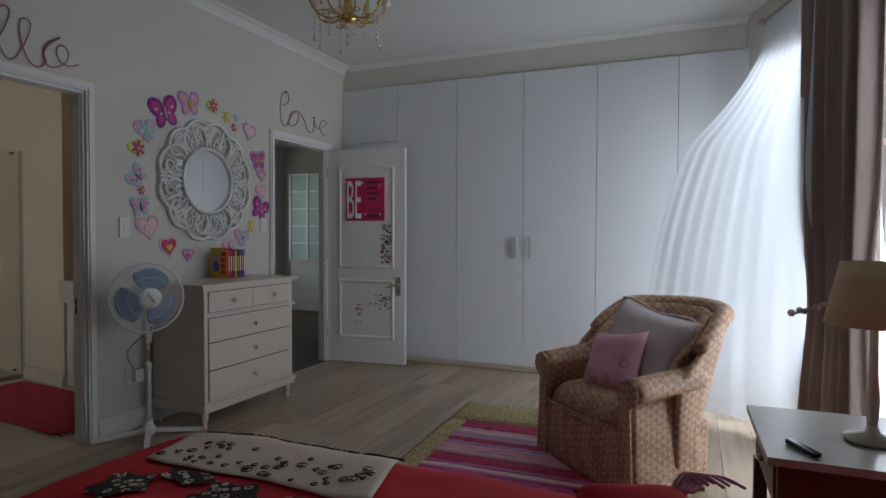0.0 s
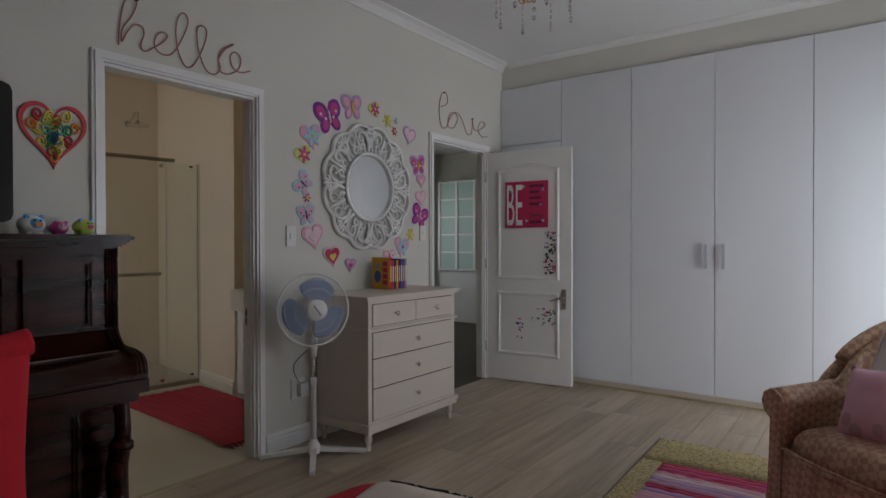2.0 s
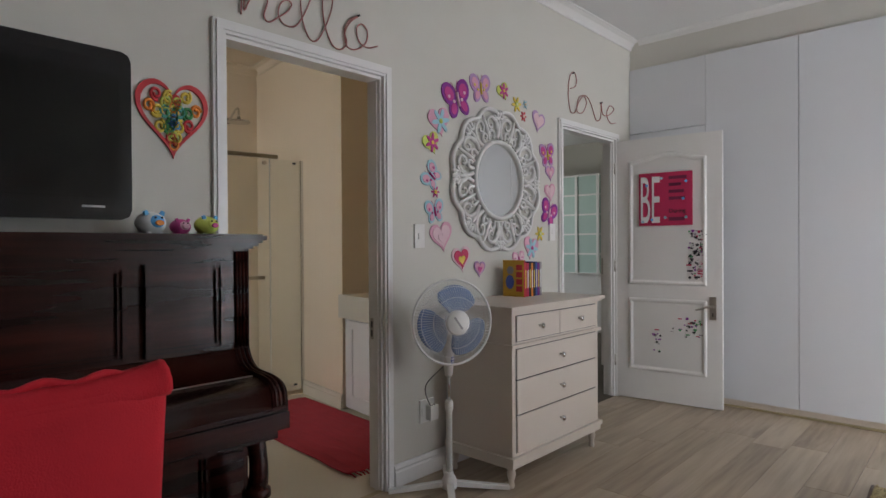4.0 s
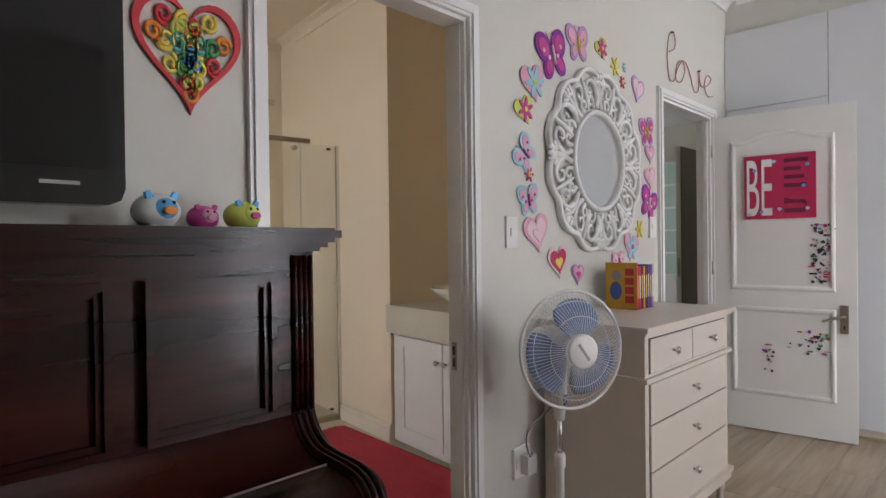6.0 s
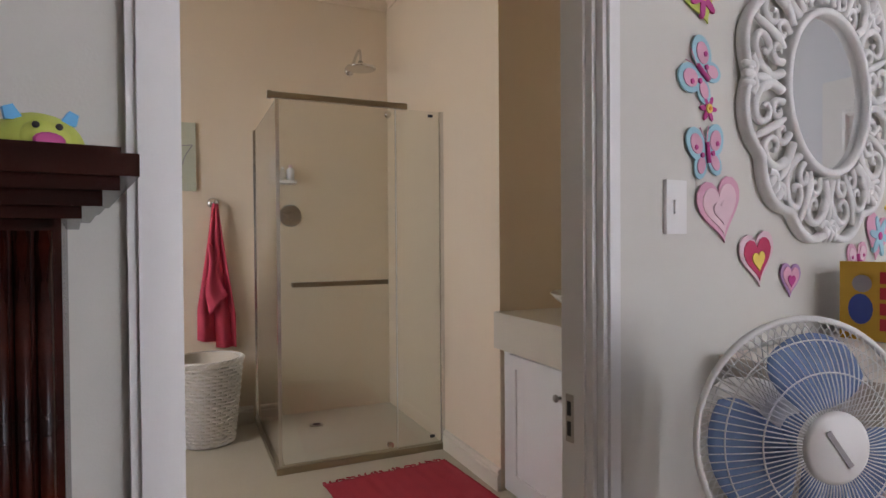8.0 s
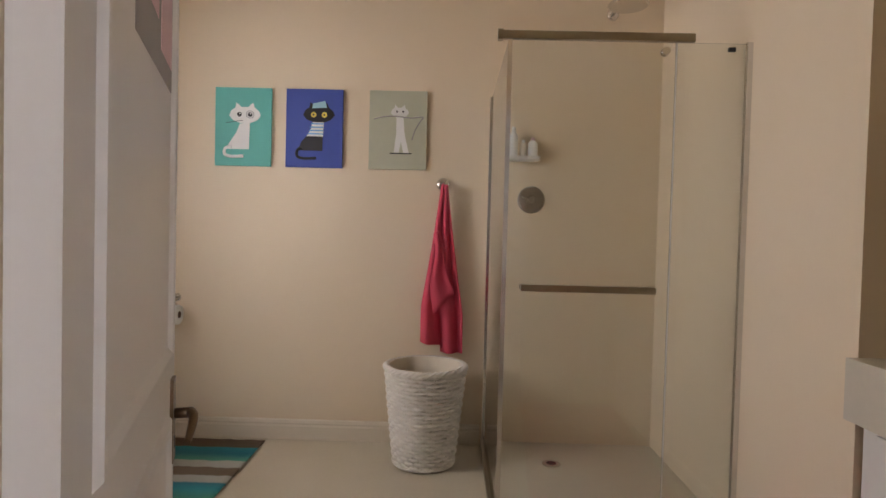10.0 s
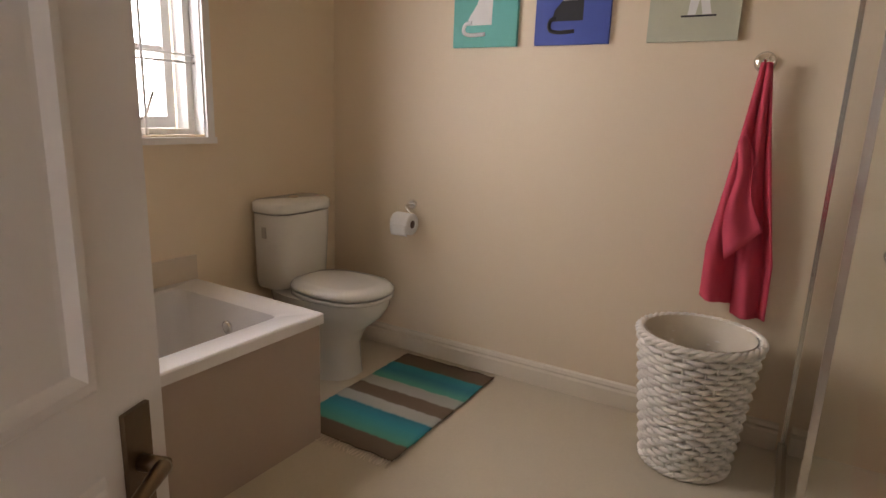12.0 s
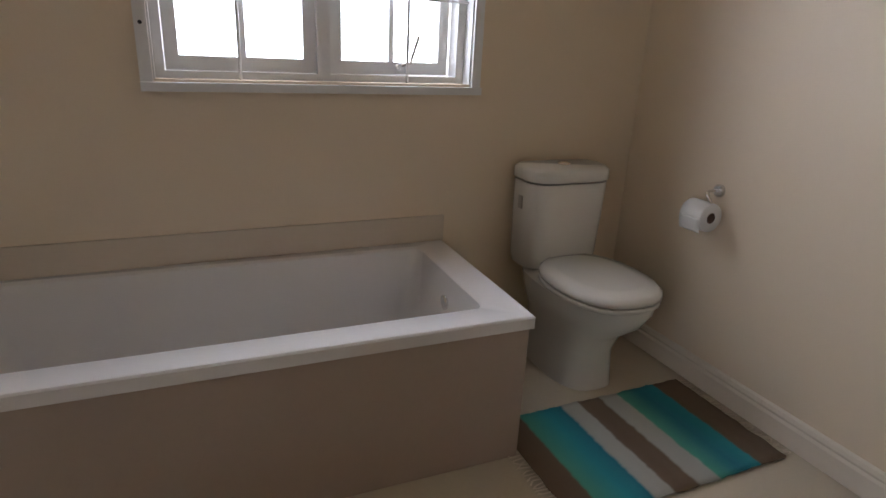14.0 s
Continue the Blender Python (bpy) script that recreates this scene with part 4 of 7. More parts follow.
for args in (
    ("butterfly", 4.045, 2.045, 0.185, ("purple", "magenta", "palepink"), 18, "purple and pink card butterfly"),
    ("butterfly", 4.254, 2.144, 0.150, ("lilac", "pink", "yellow"), 8, "lilac card butterfly with yellow middle"),
    ("flower_heart", 3.898, 1.892, 0.140, ("pink", "aqua", "lime"), 14, "pink card heart with a blue flower"),
    ("flower_heart", 3.835, 1.768, 0.105, ("lime", "magenta", "yellow"), 25, "lime card heart with a pink flower"),
    ("butterfly", 3.833, 1.593, 0.120, ("aqua", "pink", "magenta"), 55, "aqua and pink card butterfly"),
    ("flower", 3.863, 1.509, 0.055, ("magenta", "yellow", "orange"), 0, "small pink card flower sticker"),
    ("butterfly", 3.855, 1.405, 0.115, ("aqua", "pink", "magenta"), 10, "aqua card butterfly with pink wings"),
    ("heart", 3.911, 1.265, 0.145, ("pink", "palepink", "palepink"), 12, "spotted pale pink card heart"),
    ("heart", 4.074, 1.140, 0.130, ("palepink", "crimson", "yellow"), 8, "red dotted card heart with a yellow heart"),
    ("heart", 4.236, 1.079, 0.085, ("lilac", "pink", "magenta"), -4, "small lilac card heart"),
    ("flower_heart", 4.475, 2.165, 0.095, ("lime", "magenta", "yellow"), 30, "lime card heart with a red flower"),
    ("flower", 4.616, 2.111, 0.085, ("yellow", "lime", "cream"), 10, "yellow card flower on the wall"),
    ("flower", 4.711, 2.126, 0.045, ("aqua", "cream", "yellow"), 0, "tiny blue card flower"),
    ("flower", 4.690, 2.046, 0.055, ("red", "palepink", "yellow"), 0, "tiny red card flower"),
    ("heart", 4.859, 2.036, 0.125, ("lilac", "palepink", "palepink"), -12, "tall pale pink card heart"),
    ("butterfly", 4.965, 1.829, 0.140, ("lilac", "magenta", "yellow"), 10, "lilac card butterfly with red wings"),
    ("heart", 5.000, 1.708, 0.095, ("lilac", "pink", "palepink"), 5, "small pink card heart"),
    ("heart", 4.999, 1.575, 0.110, ("pink", "palepink", "palepink"), 10, "small pale pink card heart"),
    ("butterfly", 4.984, 1.437, 0.155, ("purple", "magenta", "palepink"), -20, "purple card butterfly with pink wings"),
    ("flower", 4.873, 1.292, 0.085, ("yellow", "lime", "cream"), 0, "yellow and green card flower"),
    ("flower_heart", 4.767, 1.197, 0.135, ("pink", "aqua", "magenta"), -10, "pink card heart with a light blue flower"),
    ("butterfly", 4.628, 1.124, 0.100, ("pink", "palepink", "magenta"), 5, "small pale pink card butterfly"),
):
    sticker(*args)

# ---------- switches and socket ----------
sw = thing("light_switch", "white plastic light switch on the wall", "light switch", wall_a(3.738, 1.268, 0.0))
part("plate", box((-0.036, -0.062, 0), (0.036, 0.062, 0.010)), M_WHITEP, sw, bevel=0.004)
part("rocker", box((-0.012, -0.016, 0.010), (0.012, 0.016, 0.015)), M_WHITEP, sw, bevel=0.002)
th = thing("wall_thermostat", "small white wall control by the hall door", "wall control", wall_a(5.021, 1.305, 0.0))
part("plate", box((-0.035, -0.058, 0), (0.035, 0.058, 0.012)), M_WHITEP, th, bevel=0.004)
part("rocker", box((-0.012, -0.016, 0.012), (0.012, 0.016, 0.016)), M_WHITEP, th, bevel=0.002)
so = thing("wall_socket", "white wall socket with a plug in it", "socket", wall_a(3.785, 0.340, 0.0))
part("plate", box((-0.052, -0.060, 0), (0.052, 0.060, 0.012)), M_WHITEP, so, bevel=0.004)
part("plug", box((-0.012, -0.046, 0.012), (0.046, 0.030, 0.050)), M_WHITEP, so, "white plug", bevel=0.010)
part("rocker", box((-0.043, -0.02, 0.012), (-0.025, 0.02, 0.017)), M_WHITEP, so, bevel=0.002)

# ---------- chest of drawers ----------
chest = thing("chest_of_drawers", "cream painted chest of drawers with glass knobs", "chest of drawers", Matrix.Diagonal((1, 1, 1.019, 1)))
CX0, CX1, CY0, CY1 = X_A + 0.035, -1.477, 3.915, 4.783
part("carcass", boxes(((CX0, CY0, 0.13), (CX1, CY1, 0.868)), ((CX0, CY0 - 0.012, 0.105), (CX1 + 0.012, CY1 + 0.012, 0.135))), M_CREAM, chest, bevel=0.003)
part("top", boxes(((CX0 - 0.01, CY0 - 0.038, 0.876), (CX1 + 0.03, CY1 + 0.038, 0.895)), ((CX0, CY0 - 0.02, 0.864), (CX1 + 0.015, CY1 + 0.02, 0.876))), M_CREAM, chest, "smooth cream top", bevel=0.005)
part("waist_moulding", boxes(((CX0, CY0 - 0.016, 0.690), (CX1 + 0.016, CY1 + 0.016, 0.708))), M_CREAM, chest, bevel=0.006)
part("base_moulding", boxes(((CX0, CY0 - 0.020, 0.135), (CX1 + 0.020, CY1 + 0.020, 0.158))), M_CREAM, chest, bevel=0.007)
for y0, y1, z0, z1 in ((CY0 + 0.035, 4.346, 0.722, 0.845), (4.352, CY1 - 0.035, 0.722, 0.845), (CY0 + 0.035, CY1 - 0.035, 0.535, 0.682), (CY0 + 0.035, CY1 - 0.035, 0.362, 0.528), (CY0 + 0.035, CY1 - 0.035, 0.178, 0.355)):
    dr = part("drawer", boxes(((CX1 - 0.012, y0, z0), (CX1 + 0.007, y1, z1)),), M_CREAM, chest, bevel=0.003)
    part("drawer_gap", boxes(((CX1 - 0.011, y0 - 0.004, z0 - 0.004), (CX1 + 0.0008, y1 + 0.004, z1 + 0.004))), M_GAP, dr)
    part("knob", turned([(0.006, 0), (0.006, 0.012), (0.013, 0.016), (0.016, 0.022), (0.013, 0.030), (0.004, 0.033)], 6, Matrix.Translation((CX1 + 0.006, (y0 + y1) / 2, (z0 + z1) / 2)) @ Matrix.Rotation(radians(90), 4, "Y")), M_CHROME, dr, "faceted glass and chrome knob")
for x in (CX0 + 0.03, CX1 - 0.028):
    for y in (CY0 + 0.028, CY1 - 0.028):
        part("leg", turned([(0.014, 0), (0.018, 0.012), (0.013, 0.03), (0.020, 0.055), (0.024, 0.075), (0.017, 0.085), (0.024, 0.092), (0.024, 0.106)], 16, Matrix.Translation((x, y, 0))), M_CREAM, chest)

# ---------- books on the chest ----------
BZ = 0.9135
for k, (w, h, col) in enumerate(((0.020, 0.200, "red"), (0.022, 0.198, "crimson"), (0.017, 0.203, "black"), (0.020, 0.196, "orange"), (0.018, 0.200, "black"), (0.015, 0.204, "blue"), (0.022, 0.197, "purple"), (0.016, 0.202, "grey"))):
    y = 4.415 + 0.0225 * k
    b = thing("book", col + " paperback standing in a boxed row", "book", pose(-1.875, y, BZ), group="row of paperbacks")
    part("cover", boxes(((0, -0.009, 0), (0.135, -0.0075, h)), ((0, 0.0075, 0), (0.135, 0.009, h)), ((0.1335, -0.0075, 0), (0.135, 0.0075, h))), C[col], b)
    part("pages", box((0.004, -0.0074, 0.003), (0.1334, 0.0074, h - 0.003)), C["cream"], b)
    part("spine_print", box((0.135, -0.005, 0.05), (0.1356, 0.005, h * 0.78)), C["white" if k % 2 else "yellow"], b)
sl = thing("book_slipcase", "yellow printed card slipcase holding paperbacks", "slipcase", pose(-1.885, 4.385, BZ))
part("side_card", box((0, 0, 0), (0.152, 0.012, 0.215)), M_YELLOW, sl)
part("card_edge", box((0.1521, 0, 0), (0.1535, 0.012, 0.215)), C["red"], sl)
part("title_block", boxes(*[((0.098 + 0.0, -0.0016, 0.03 + 0.042 * q), (0.140, -0.0002, 0.062 + 0.042 * q)) for q in range(4)]), C["red"], sl, "red lettered title strip")
part("picture", plate(moved(disc(0.030, 16, 0, 0, 0.042), 1, 0.052, 0.085), 0.0014, Matrix(((1, 0, 0, 0), (0, 0, -1, -0.0003), (0, 1, 0, 0), (0, 0, 0, 1)))), C["blue"], sl)
part("picture_cap", plate(moved(disc(0.024, 14), 1, 0.056, 0.155), 0.0014, Matrix(((1, 0, 0, 0), (0, 0, -1, -0.0018), (0, 1, 0, 0), (0, 0, 0, 1)))), C["grey"], sl)

# ---------- pedestal fan ----------
fan = thing("pedestal_fan", "white pedestal fan with blue blades and wire guard", "fan")
FX, FY = -1.705, 3.70
bm = bmesh.new()
for a in (47, 137, 227, 317):
    d = Vector((math.cos(radians(a)), math.sin(radians(a)), 0))
    s = Vector((-d.y, d.x, 0))
    o = Vector((FX, FY, 0))
    q = [o + d * r + s * w for r, w in ((0.02, -0.017), (0.30, -0.014), (0.30, 0.014), (0.02, 0.017))]
    top = [v + Vector((0, 0, z)) for v, z in zip(q, (0.055, 0.022, 0.022, 0.055))]
    lo = [bm.verts.new(v + Vector((0, 0, 0.001 if i in (1, 2) else 0.03))) for i, v in enumerate(q)]
    hi = [bm.verts.new(v) for v in top]
    bm.faces.new(hi)
    bm.faces.new(lo[::-1])
    for i in range(4):
        bm.faces.new((lo[i], lo[(i + 1) % 4], hi[(i + 1) % 4], hi[i]))
part("cross_base", bm, M_WHITEP, fan, bevel=0.004)
at = Matrix.Translation((FX, FY, 0))
part("hub_collar", turned([(0.036, 0.018), (0.040, 0.05), (0.030, 0.075), (0.022, 0.085), (0.022, 0.10)], 20, at), M_WHITEP, fan)
part("lower_pole", turned([(0.016, 0.08), (0.0155, 0.40), (0.020, 0.405), (0.021, 0.44), (0.016, 0.455)], 16, at), M_WHITEP, fan)
part("upper_pole", turned([(0.010, 0.44), (0.010, 0.60)], 14, at), M_CHROME, fan, "chrome inner pole")
part("control_column", turned([(0.018, 0.575), (0.024, 0.63), (0.030, 0.70), (0.030, 0.76), (0.024, 0.80)], 16, at), M_WHITEP, fan)
part("control_button", boxes(*[((FX + 0.024, FY - 0.012 - 0.0, 0.635 + 0.014 * k), (FX + 0.033, FY + 0.004, 0.644 + 0.014 * k)) for k in range(3)]), C["blue"], fan)
FH = Matrix.Translation((-1.632, 3.620, 0.858)) @ look((0, 0, 0), (-0.906, 0.42, -0.04)).to_3x3().to_4x4()
part("motor", turned([(0.03, -0.16), (0.062, -0.15), (0.072, -0.10), (0.070, -0.04), (0.05, 0.0)], 22, FH), M_WHITEP, fan)
RG = 0.198


def guard_point(a, s, front):
    """A point of the wire cage: s from the middle out."""
    r = 0.05 + (RG - 0.05) * s
    z = 0.050 + (0.062 if front else -0.058) * (1 - s ** 2.2)
    return FH @ Vector((r * math.cos(a), r * math.sin(a), z))


for front, name in ((True, "front_guard"), (False, "rear_guard")):
    guard = part(name, bar([guard_point(2 * math.pi * q / 48, 0.45, front) for q in range(48)], 0.0014, 4, True), M_WHITEP, fan, "white wire guard")
    for k in range(84):
        a = 2 * math.pi * k / 84
        part("guard_wire", bar([guard_point(a + 0.10 * q / 7, q / 7, front) for q in range(8)], 0.0011, 4), M_WHITEP, guard)
    part("guard_hoop", bar([guard_point(2 * math.pi * q / 48, 0.78, front) for q in range(48)], 0.0014, 4, True), M_WHITEP, guard)
part("guard_ring", bar([FH @ Vector((RG * math.cos(t), RG * math.sin(t), 0.05)) for t in (2 * math.pi * q / 64 for q in range(64))], 0.0058, 8, True), M_WHITEP, fan)
part("badge", turned([(0.058, 0.100), (0.058, 0.114), (0.050, 0.119), (0.0, 0.120)], 28, FH, False), M_WHITEP, fan, "round white hub badge")
part("badge_mark", plate([(-0.034, -0.004), (0.034, -0.004), (0.034, 0.005), (-0.034, 0.005)], 0.0012, FH @ pose(0, 0, 0.1205, 0, 0, 125)), C["grey"], fan)
for k in range(3):
    a0 = radians(78 + 120 * k)

    def blade(u, v, a0=a0):
        r = 0.030 + 0.145 * u
        a = a0 + (v - 0.5) * (0.75 + 0.95 * math.sin(math.pi * min(1, u * 0.62 + 0.12)))
        edge = 1 - 0.10 * (2 * v - 1) ** 2 * u
        return FH @ Vector((r * edge * math.cos(a), r * edge * math.sin(a), 0.045 + (v - 0.5) * 0.034))
    part("blade", sheet(10, 10, blade, 0.002), M_BLUEP, fan, "translucent blue blade")
part("spindle", turned([(0.034, 0.03), (0.036, 0.05), (0.030, 0.07), (0.004, 0.075)], 18, FH), M_BLUEP, fan)
part("cord", bar(smooth_path([(FX - 0.03, FY, 0.62), (FX - 0.10, FY - 0.06, 0.52), (FX - 0.15, FY + 0.02, 0.40), (X_A + 0.05, 3.80, 0.38), (X_A + 0.045, 3.80, 0.355)], 6), 0.0035, 6), M_CABLE, fan, "thin power cord")
# ---------- poster and stickers on the hall door ----------
M_WINE = flat("dark_wine_print", (0.16, 0.01, 0.05))
LEAF = HALL @ Matrix(((1, 0, 0, 0), (0, 0, -1, -0.0235), (0, 1, 0, 0), (0, 0, 0, 1)))
poster = thing("poster", "crimson canvas poster with the letters BE", "poster", LEAF @ Matrix.Translation((0.190, 1.360, 0.0)))
part("canvas", box((0, 0, 0), (0.395, 0.405, 0.010)), C["crimson"], poster, bevel=0.002)
letters("letters", "BE", 0.52, 0.0012, C["white"], Matrix.Translation((0.004, 0.022, 0.0112)) @ Matrix.Diagonal((0.29, 1.0, 1, 1)), poster)
letters("word", "Daring", 0.045, 0.0008, C["black"], Matrix.Translation((0.225, 0.095, 0.0112)), poster)
part("word_bar", boxes(*[((0.225, 0.35 - 0.052 * k, 0.010), (0.225 + wd, 0.374 - 0.052 * k, 0.0112)) for k, wd in enumerate((0.13, 0.09, 0.11, 0.12))]), M_WINE, poster)
part("word_bar_low", box((0.225, 0.035, 0.010), (0.34, 0.062, 0.0112)), M_WINE, poster)
for k, (x, y) in enumerate(((0.03, 0.03), (0.10, 0.045), (0.20, 0.06), (0.35, 0.33), (0.35, 0.06), (0.06, 0.31), (0.17, 0.36), (0.33, 0.2))):
    part("jewel_dot", plate(disc(0.011, 10, x, y), 0.013), C["sky" if k % 2 else "aqua"], poster)
random.seed(11)
for name, x0, x1, y0, y1, count, label in (("sticker_strip", 0.555, 0.665, 0.955, 1.325, 95, "dense strip of small black and red stickers on the door"), ("sticker_row", 0.43, 0.655, 0.52, 0.66, 34, "row of small stickers on the lower door panel"), ("figure_sticker", 0.285, 0.35, 0.39, 0.56, 16, "small worn figure sticker on the door")):
    st = thing(name, label, "stickers", LEAF.copy(), group="stickers on the hall door")
    for k in range(count):
        x, y, s = random.uniform(x0, x1), random.uniform(y0, y1), random.uniform(0.010, 0.021)
        col = random.choice(("black", "black", "grey", "crimson", "purple", "white", "green", "black"))
        o = moved(random.choice((heart_outline(s * 1.3), flower_outline(s * 0.7, 5, 20), disc(s * 0.55, 9), [(-s, -s * 0.3), (s, -s * 0.3), (s, s * 0.3), (-s, s * 0.3)])), 1, x, y)
        part("small_sticker", plate(o, 0.002 + 0.0003 * (k % 5)), C[col], st)

# ---------- hall beyond the door ----------
hd = thing("door_3", "open inner hall door, pale edge and face coloured as shaded", "door", kind="structure")
part("leaf", box((-2.60, 6.96, 0.01), (-2.562, 7.74, 2.05)), M_LEAF, hd, bevel=0.003)
# Thin brown slab: the leaf's shaded side, its shade put into the colour.
part("shaded_face", box((-2.5618, 6.965, 0.012), (-2.550, 7.74, 2.048)), material("door_shade_brown", (0.22, 0.17, 0.13), 0.5, vary=0.2, scale=4), hd, "door face with its shade coloured in brown", bevel=0.002)
part("strike_plate", box((-2.593, 6.955, 0.92), (-2.569, 6.9598, 1.08)), M_STEEL, hd)
glz = thing("glazed_cabinet", "white cabinet with small glazed panes in the far room", "cabinet", pose(0, 0.2, 0))
part("cabinet_body", boxes(((-4.7, 8.765, 0), (-3.0, 9.08, 0.8)), ((-4.7, 8.95, 0.8), (-3.0, 9.08, 2.2))), M_TRIM, glz, bevel=0.004)
for k in range(6):
    part("stile", box((-4.70 + 0.332 * k, 8.72, 0.8), (-4.66 + 0.332 * k, 8.76, 2.2)), M_TRIM, glz)
for k in range(6):
    part("glazing_bar", box((-4.7, 8.725, 0.80 + 0.275 * k), (-3.0, 8.755, 0.825 + 0.275 * k)), M_TRIM, glz)
part("pane", box((-4.69, 8.738, 0.8), (-3.01, 8.742, 2.2)), M_MINT, glz, "pale green-grey panes")
# Fill lamp added to brighten the far room; no source is known there.
opening_light("hall_fill_light", (-5.13, 7.8, 1.5), (-3.0, 7.8, 1.2), 1.15, 1.15, 14, (0.9, 0.97, 1.0))

# ---------- rug ----------
RUG = pose(-0.170, 5.145, 0, 0, 0, 1.5)
rug = thing("striped_rug", "magenta and pink striped rag rug with yellow border", "rug", RUG)
STRIPES = ["crimson", "magenta", "crimson", "pink", "crimson", "magenta", "palepink", "crimson", "purple", "magenta", "grey", "crimson", "pink", "magenta", "palepink", "lilac", "crimson", "magenta"]


def rug_slab(x0, x1, y0, y1, z, n, seed):
    return sheet(n, 4, lambda u, v: (x0 + (x1 - x0) * u + 0.004 * noise.noise(Vector((v * 9, seed, u * 20))), y0 + (y1 - y0) * v + 0.006 * noise.noise(Vector((u * 14, seed * 1.7, 0))), z + 0.004 * noise.noise(Vector((u * 30, v * 5, seed))) + 0.0035 * math.sin(math.pi * v)), 0.004)


M_RUGB = pattern(material("gold_fleck_weave", (0.5, 0.4, 0.15), 0.95, grain=200, bump=0.9), print_colour((0.52, 0.42, 0.20), (0.20, 0.14, 0.06), 55, 0.25))
part("border", rug_slab(0, 1.35, -0.40, 0, 0.010, 40, 3.3), M_RUGB, rug, "flecked yellow end border")
part("border", rug_slab(0, 0.13, -1.78, -0.40, 0.0095, 10, 5.1), M_RUGB, rug, "flecked yellow side border")
part("border", rug_slab(1.22, 1.35, -1.78, -0.40, 0.0095, 10, 6.1), M_RUGB, rug, "flecked yellow side border")
part("edging", bar(smooth_path([(0.0, 0.0, 0.008), (0.0, -0.6, 0.008), (0.005, -1.2, 0.008), (0.0, -1.78, 0.008)], 6), 0.008, 6), M_WOODD, rug)
yy = -0.40
random.seed(8)
for k in range(44):
    w = random.choice((0.018, 0.026, 0.036, 0.045))
    part("stripe", rug_slab(0.12, 1.23, yy - w, yy + 0.002, 0.0105, 26, k * 1.37), C[random.choice(STRIPES)], rug)
    yy -= w
    if yy < -1.75:
        break
for k in range(26):
    part("tassel", bar([(0.02 + 0.052 * k, 0.0, 0.008), (0.022 + 0.052 * k + random.uniform(-0.01, 0.01), 0.035, 0.005)], 0.004, 5), M_RUGB, rug)

# ---------- armchair ----------
ARM = pose(1.01, 4.405, 0, 0, 0, -43)
chair = thing("armchair", "gold brocade tub armchair with rolled arms", "armchair", ARM)


def rounded_block(fn_box, bevel, segs=4):
    bm = box(*fn_box)
    bmesh.ops.bevel(bm, geom=bm.edges[:], offset=bevel, segments=segs, profile=0.6, affect="EDGES")
    return bm


def barrel(u, z, grow=0.0):
    """The tub's plan at a height: round at the back, straight towards the arms, leaning back as it rises."""
    a = (u - 0.5) * radians(196)
    lean = max(0, z - 0.30)
    x = (0.385 + 0.10 * lean + grow) * math.copysign(abs(math.sin(a)) ** 0.8, math.sin(a))
    return Vector((x, -0.02 + (0.30 + 0.42 * lean + grow) * max(-0.25, math.cos(a)), z))


def crown(u):
    """The height of the back's rim, falling to the arms."""
    k = abs(2 * u - 1)
    return 0.835 - 0.02 * k - 0.28 * max(0, (k - 0.50) / 0.50) ** 1.3


part("seat_base", rounded_block(((-0.31, -0.30, 0.045), (0.31, 0.24, 0.31)), 0.03), M_CHAIR, chair, smooth=40)
part("seat_cushion", sheet(24, 20, lambda u, v: Vector(((u - 0.5) * 0.60 * (1 - 0.04 * (2 * v - 1) ** 2), -0.345 + 0.56 * v + 0.035 * (2 * u - 1) ** 2 * (1 - v), 0.285 + 0.145 * ((1 - (2 * u - 1) ** 8) * (1 - (2 * v - 1) ** 8)) ** 0.4 + 0.018 * math.sin(math.pi * u) * math.sin(math.pi * v))), 0.02), M_CHAIR, chair, smooth=True)
part("front_apron", sheet(18, 10, lambda u, v: Vector(((u - 0.5) * 0.63, -0.312 - 0.028 * math.sin(math.pi * u) - 0.010 * math.sin(math.pi * v), 0.012 + 0.31 * v)), 0.012), M_CHAIR, chair, smooth=True)
part("piping", bar(smooth_path([(-0.295, -0.325, 0.322), (-0.15, -0.352, 0.326), (0, -0.36, 0.328), (0.15, -0.352, 0.326), (0.295, -0.325, 0.322)], 6), 0.006, 6), M_CHAIR, chair)
part("backrest", sheet(40, 14, lambda u, v: barrel(u, 0.28 + (crown(u) - 0.28) * v, -0.075 + 0.012 * math.cos(u * 44) * v), 0.03), M_CHAIR, chair, "tufted brocade inner back", smooth=True)
part("back_outer", sheet(40, 14, lambda u, v: barrel(u, 0.02 + (crown(u) - 0.02) * v, 0.0), 0.02), M_CHAIR, chair, smooth=True)
part("back_roll", bar([barrel(0.10 + 0.80 * k / 30, crown(0.10 + 0.80 * k / 30), -0.028) for k in range(31)], [0.030 + 0.020 * math.sin(math.pi * k / 30) ** 0.5 for k in range(31)], 12), M_CHAIR, chair)
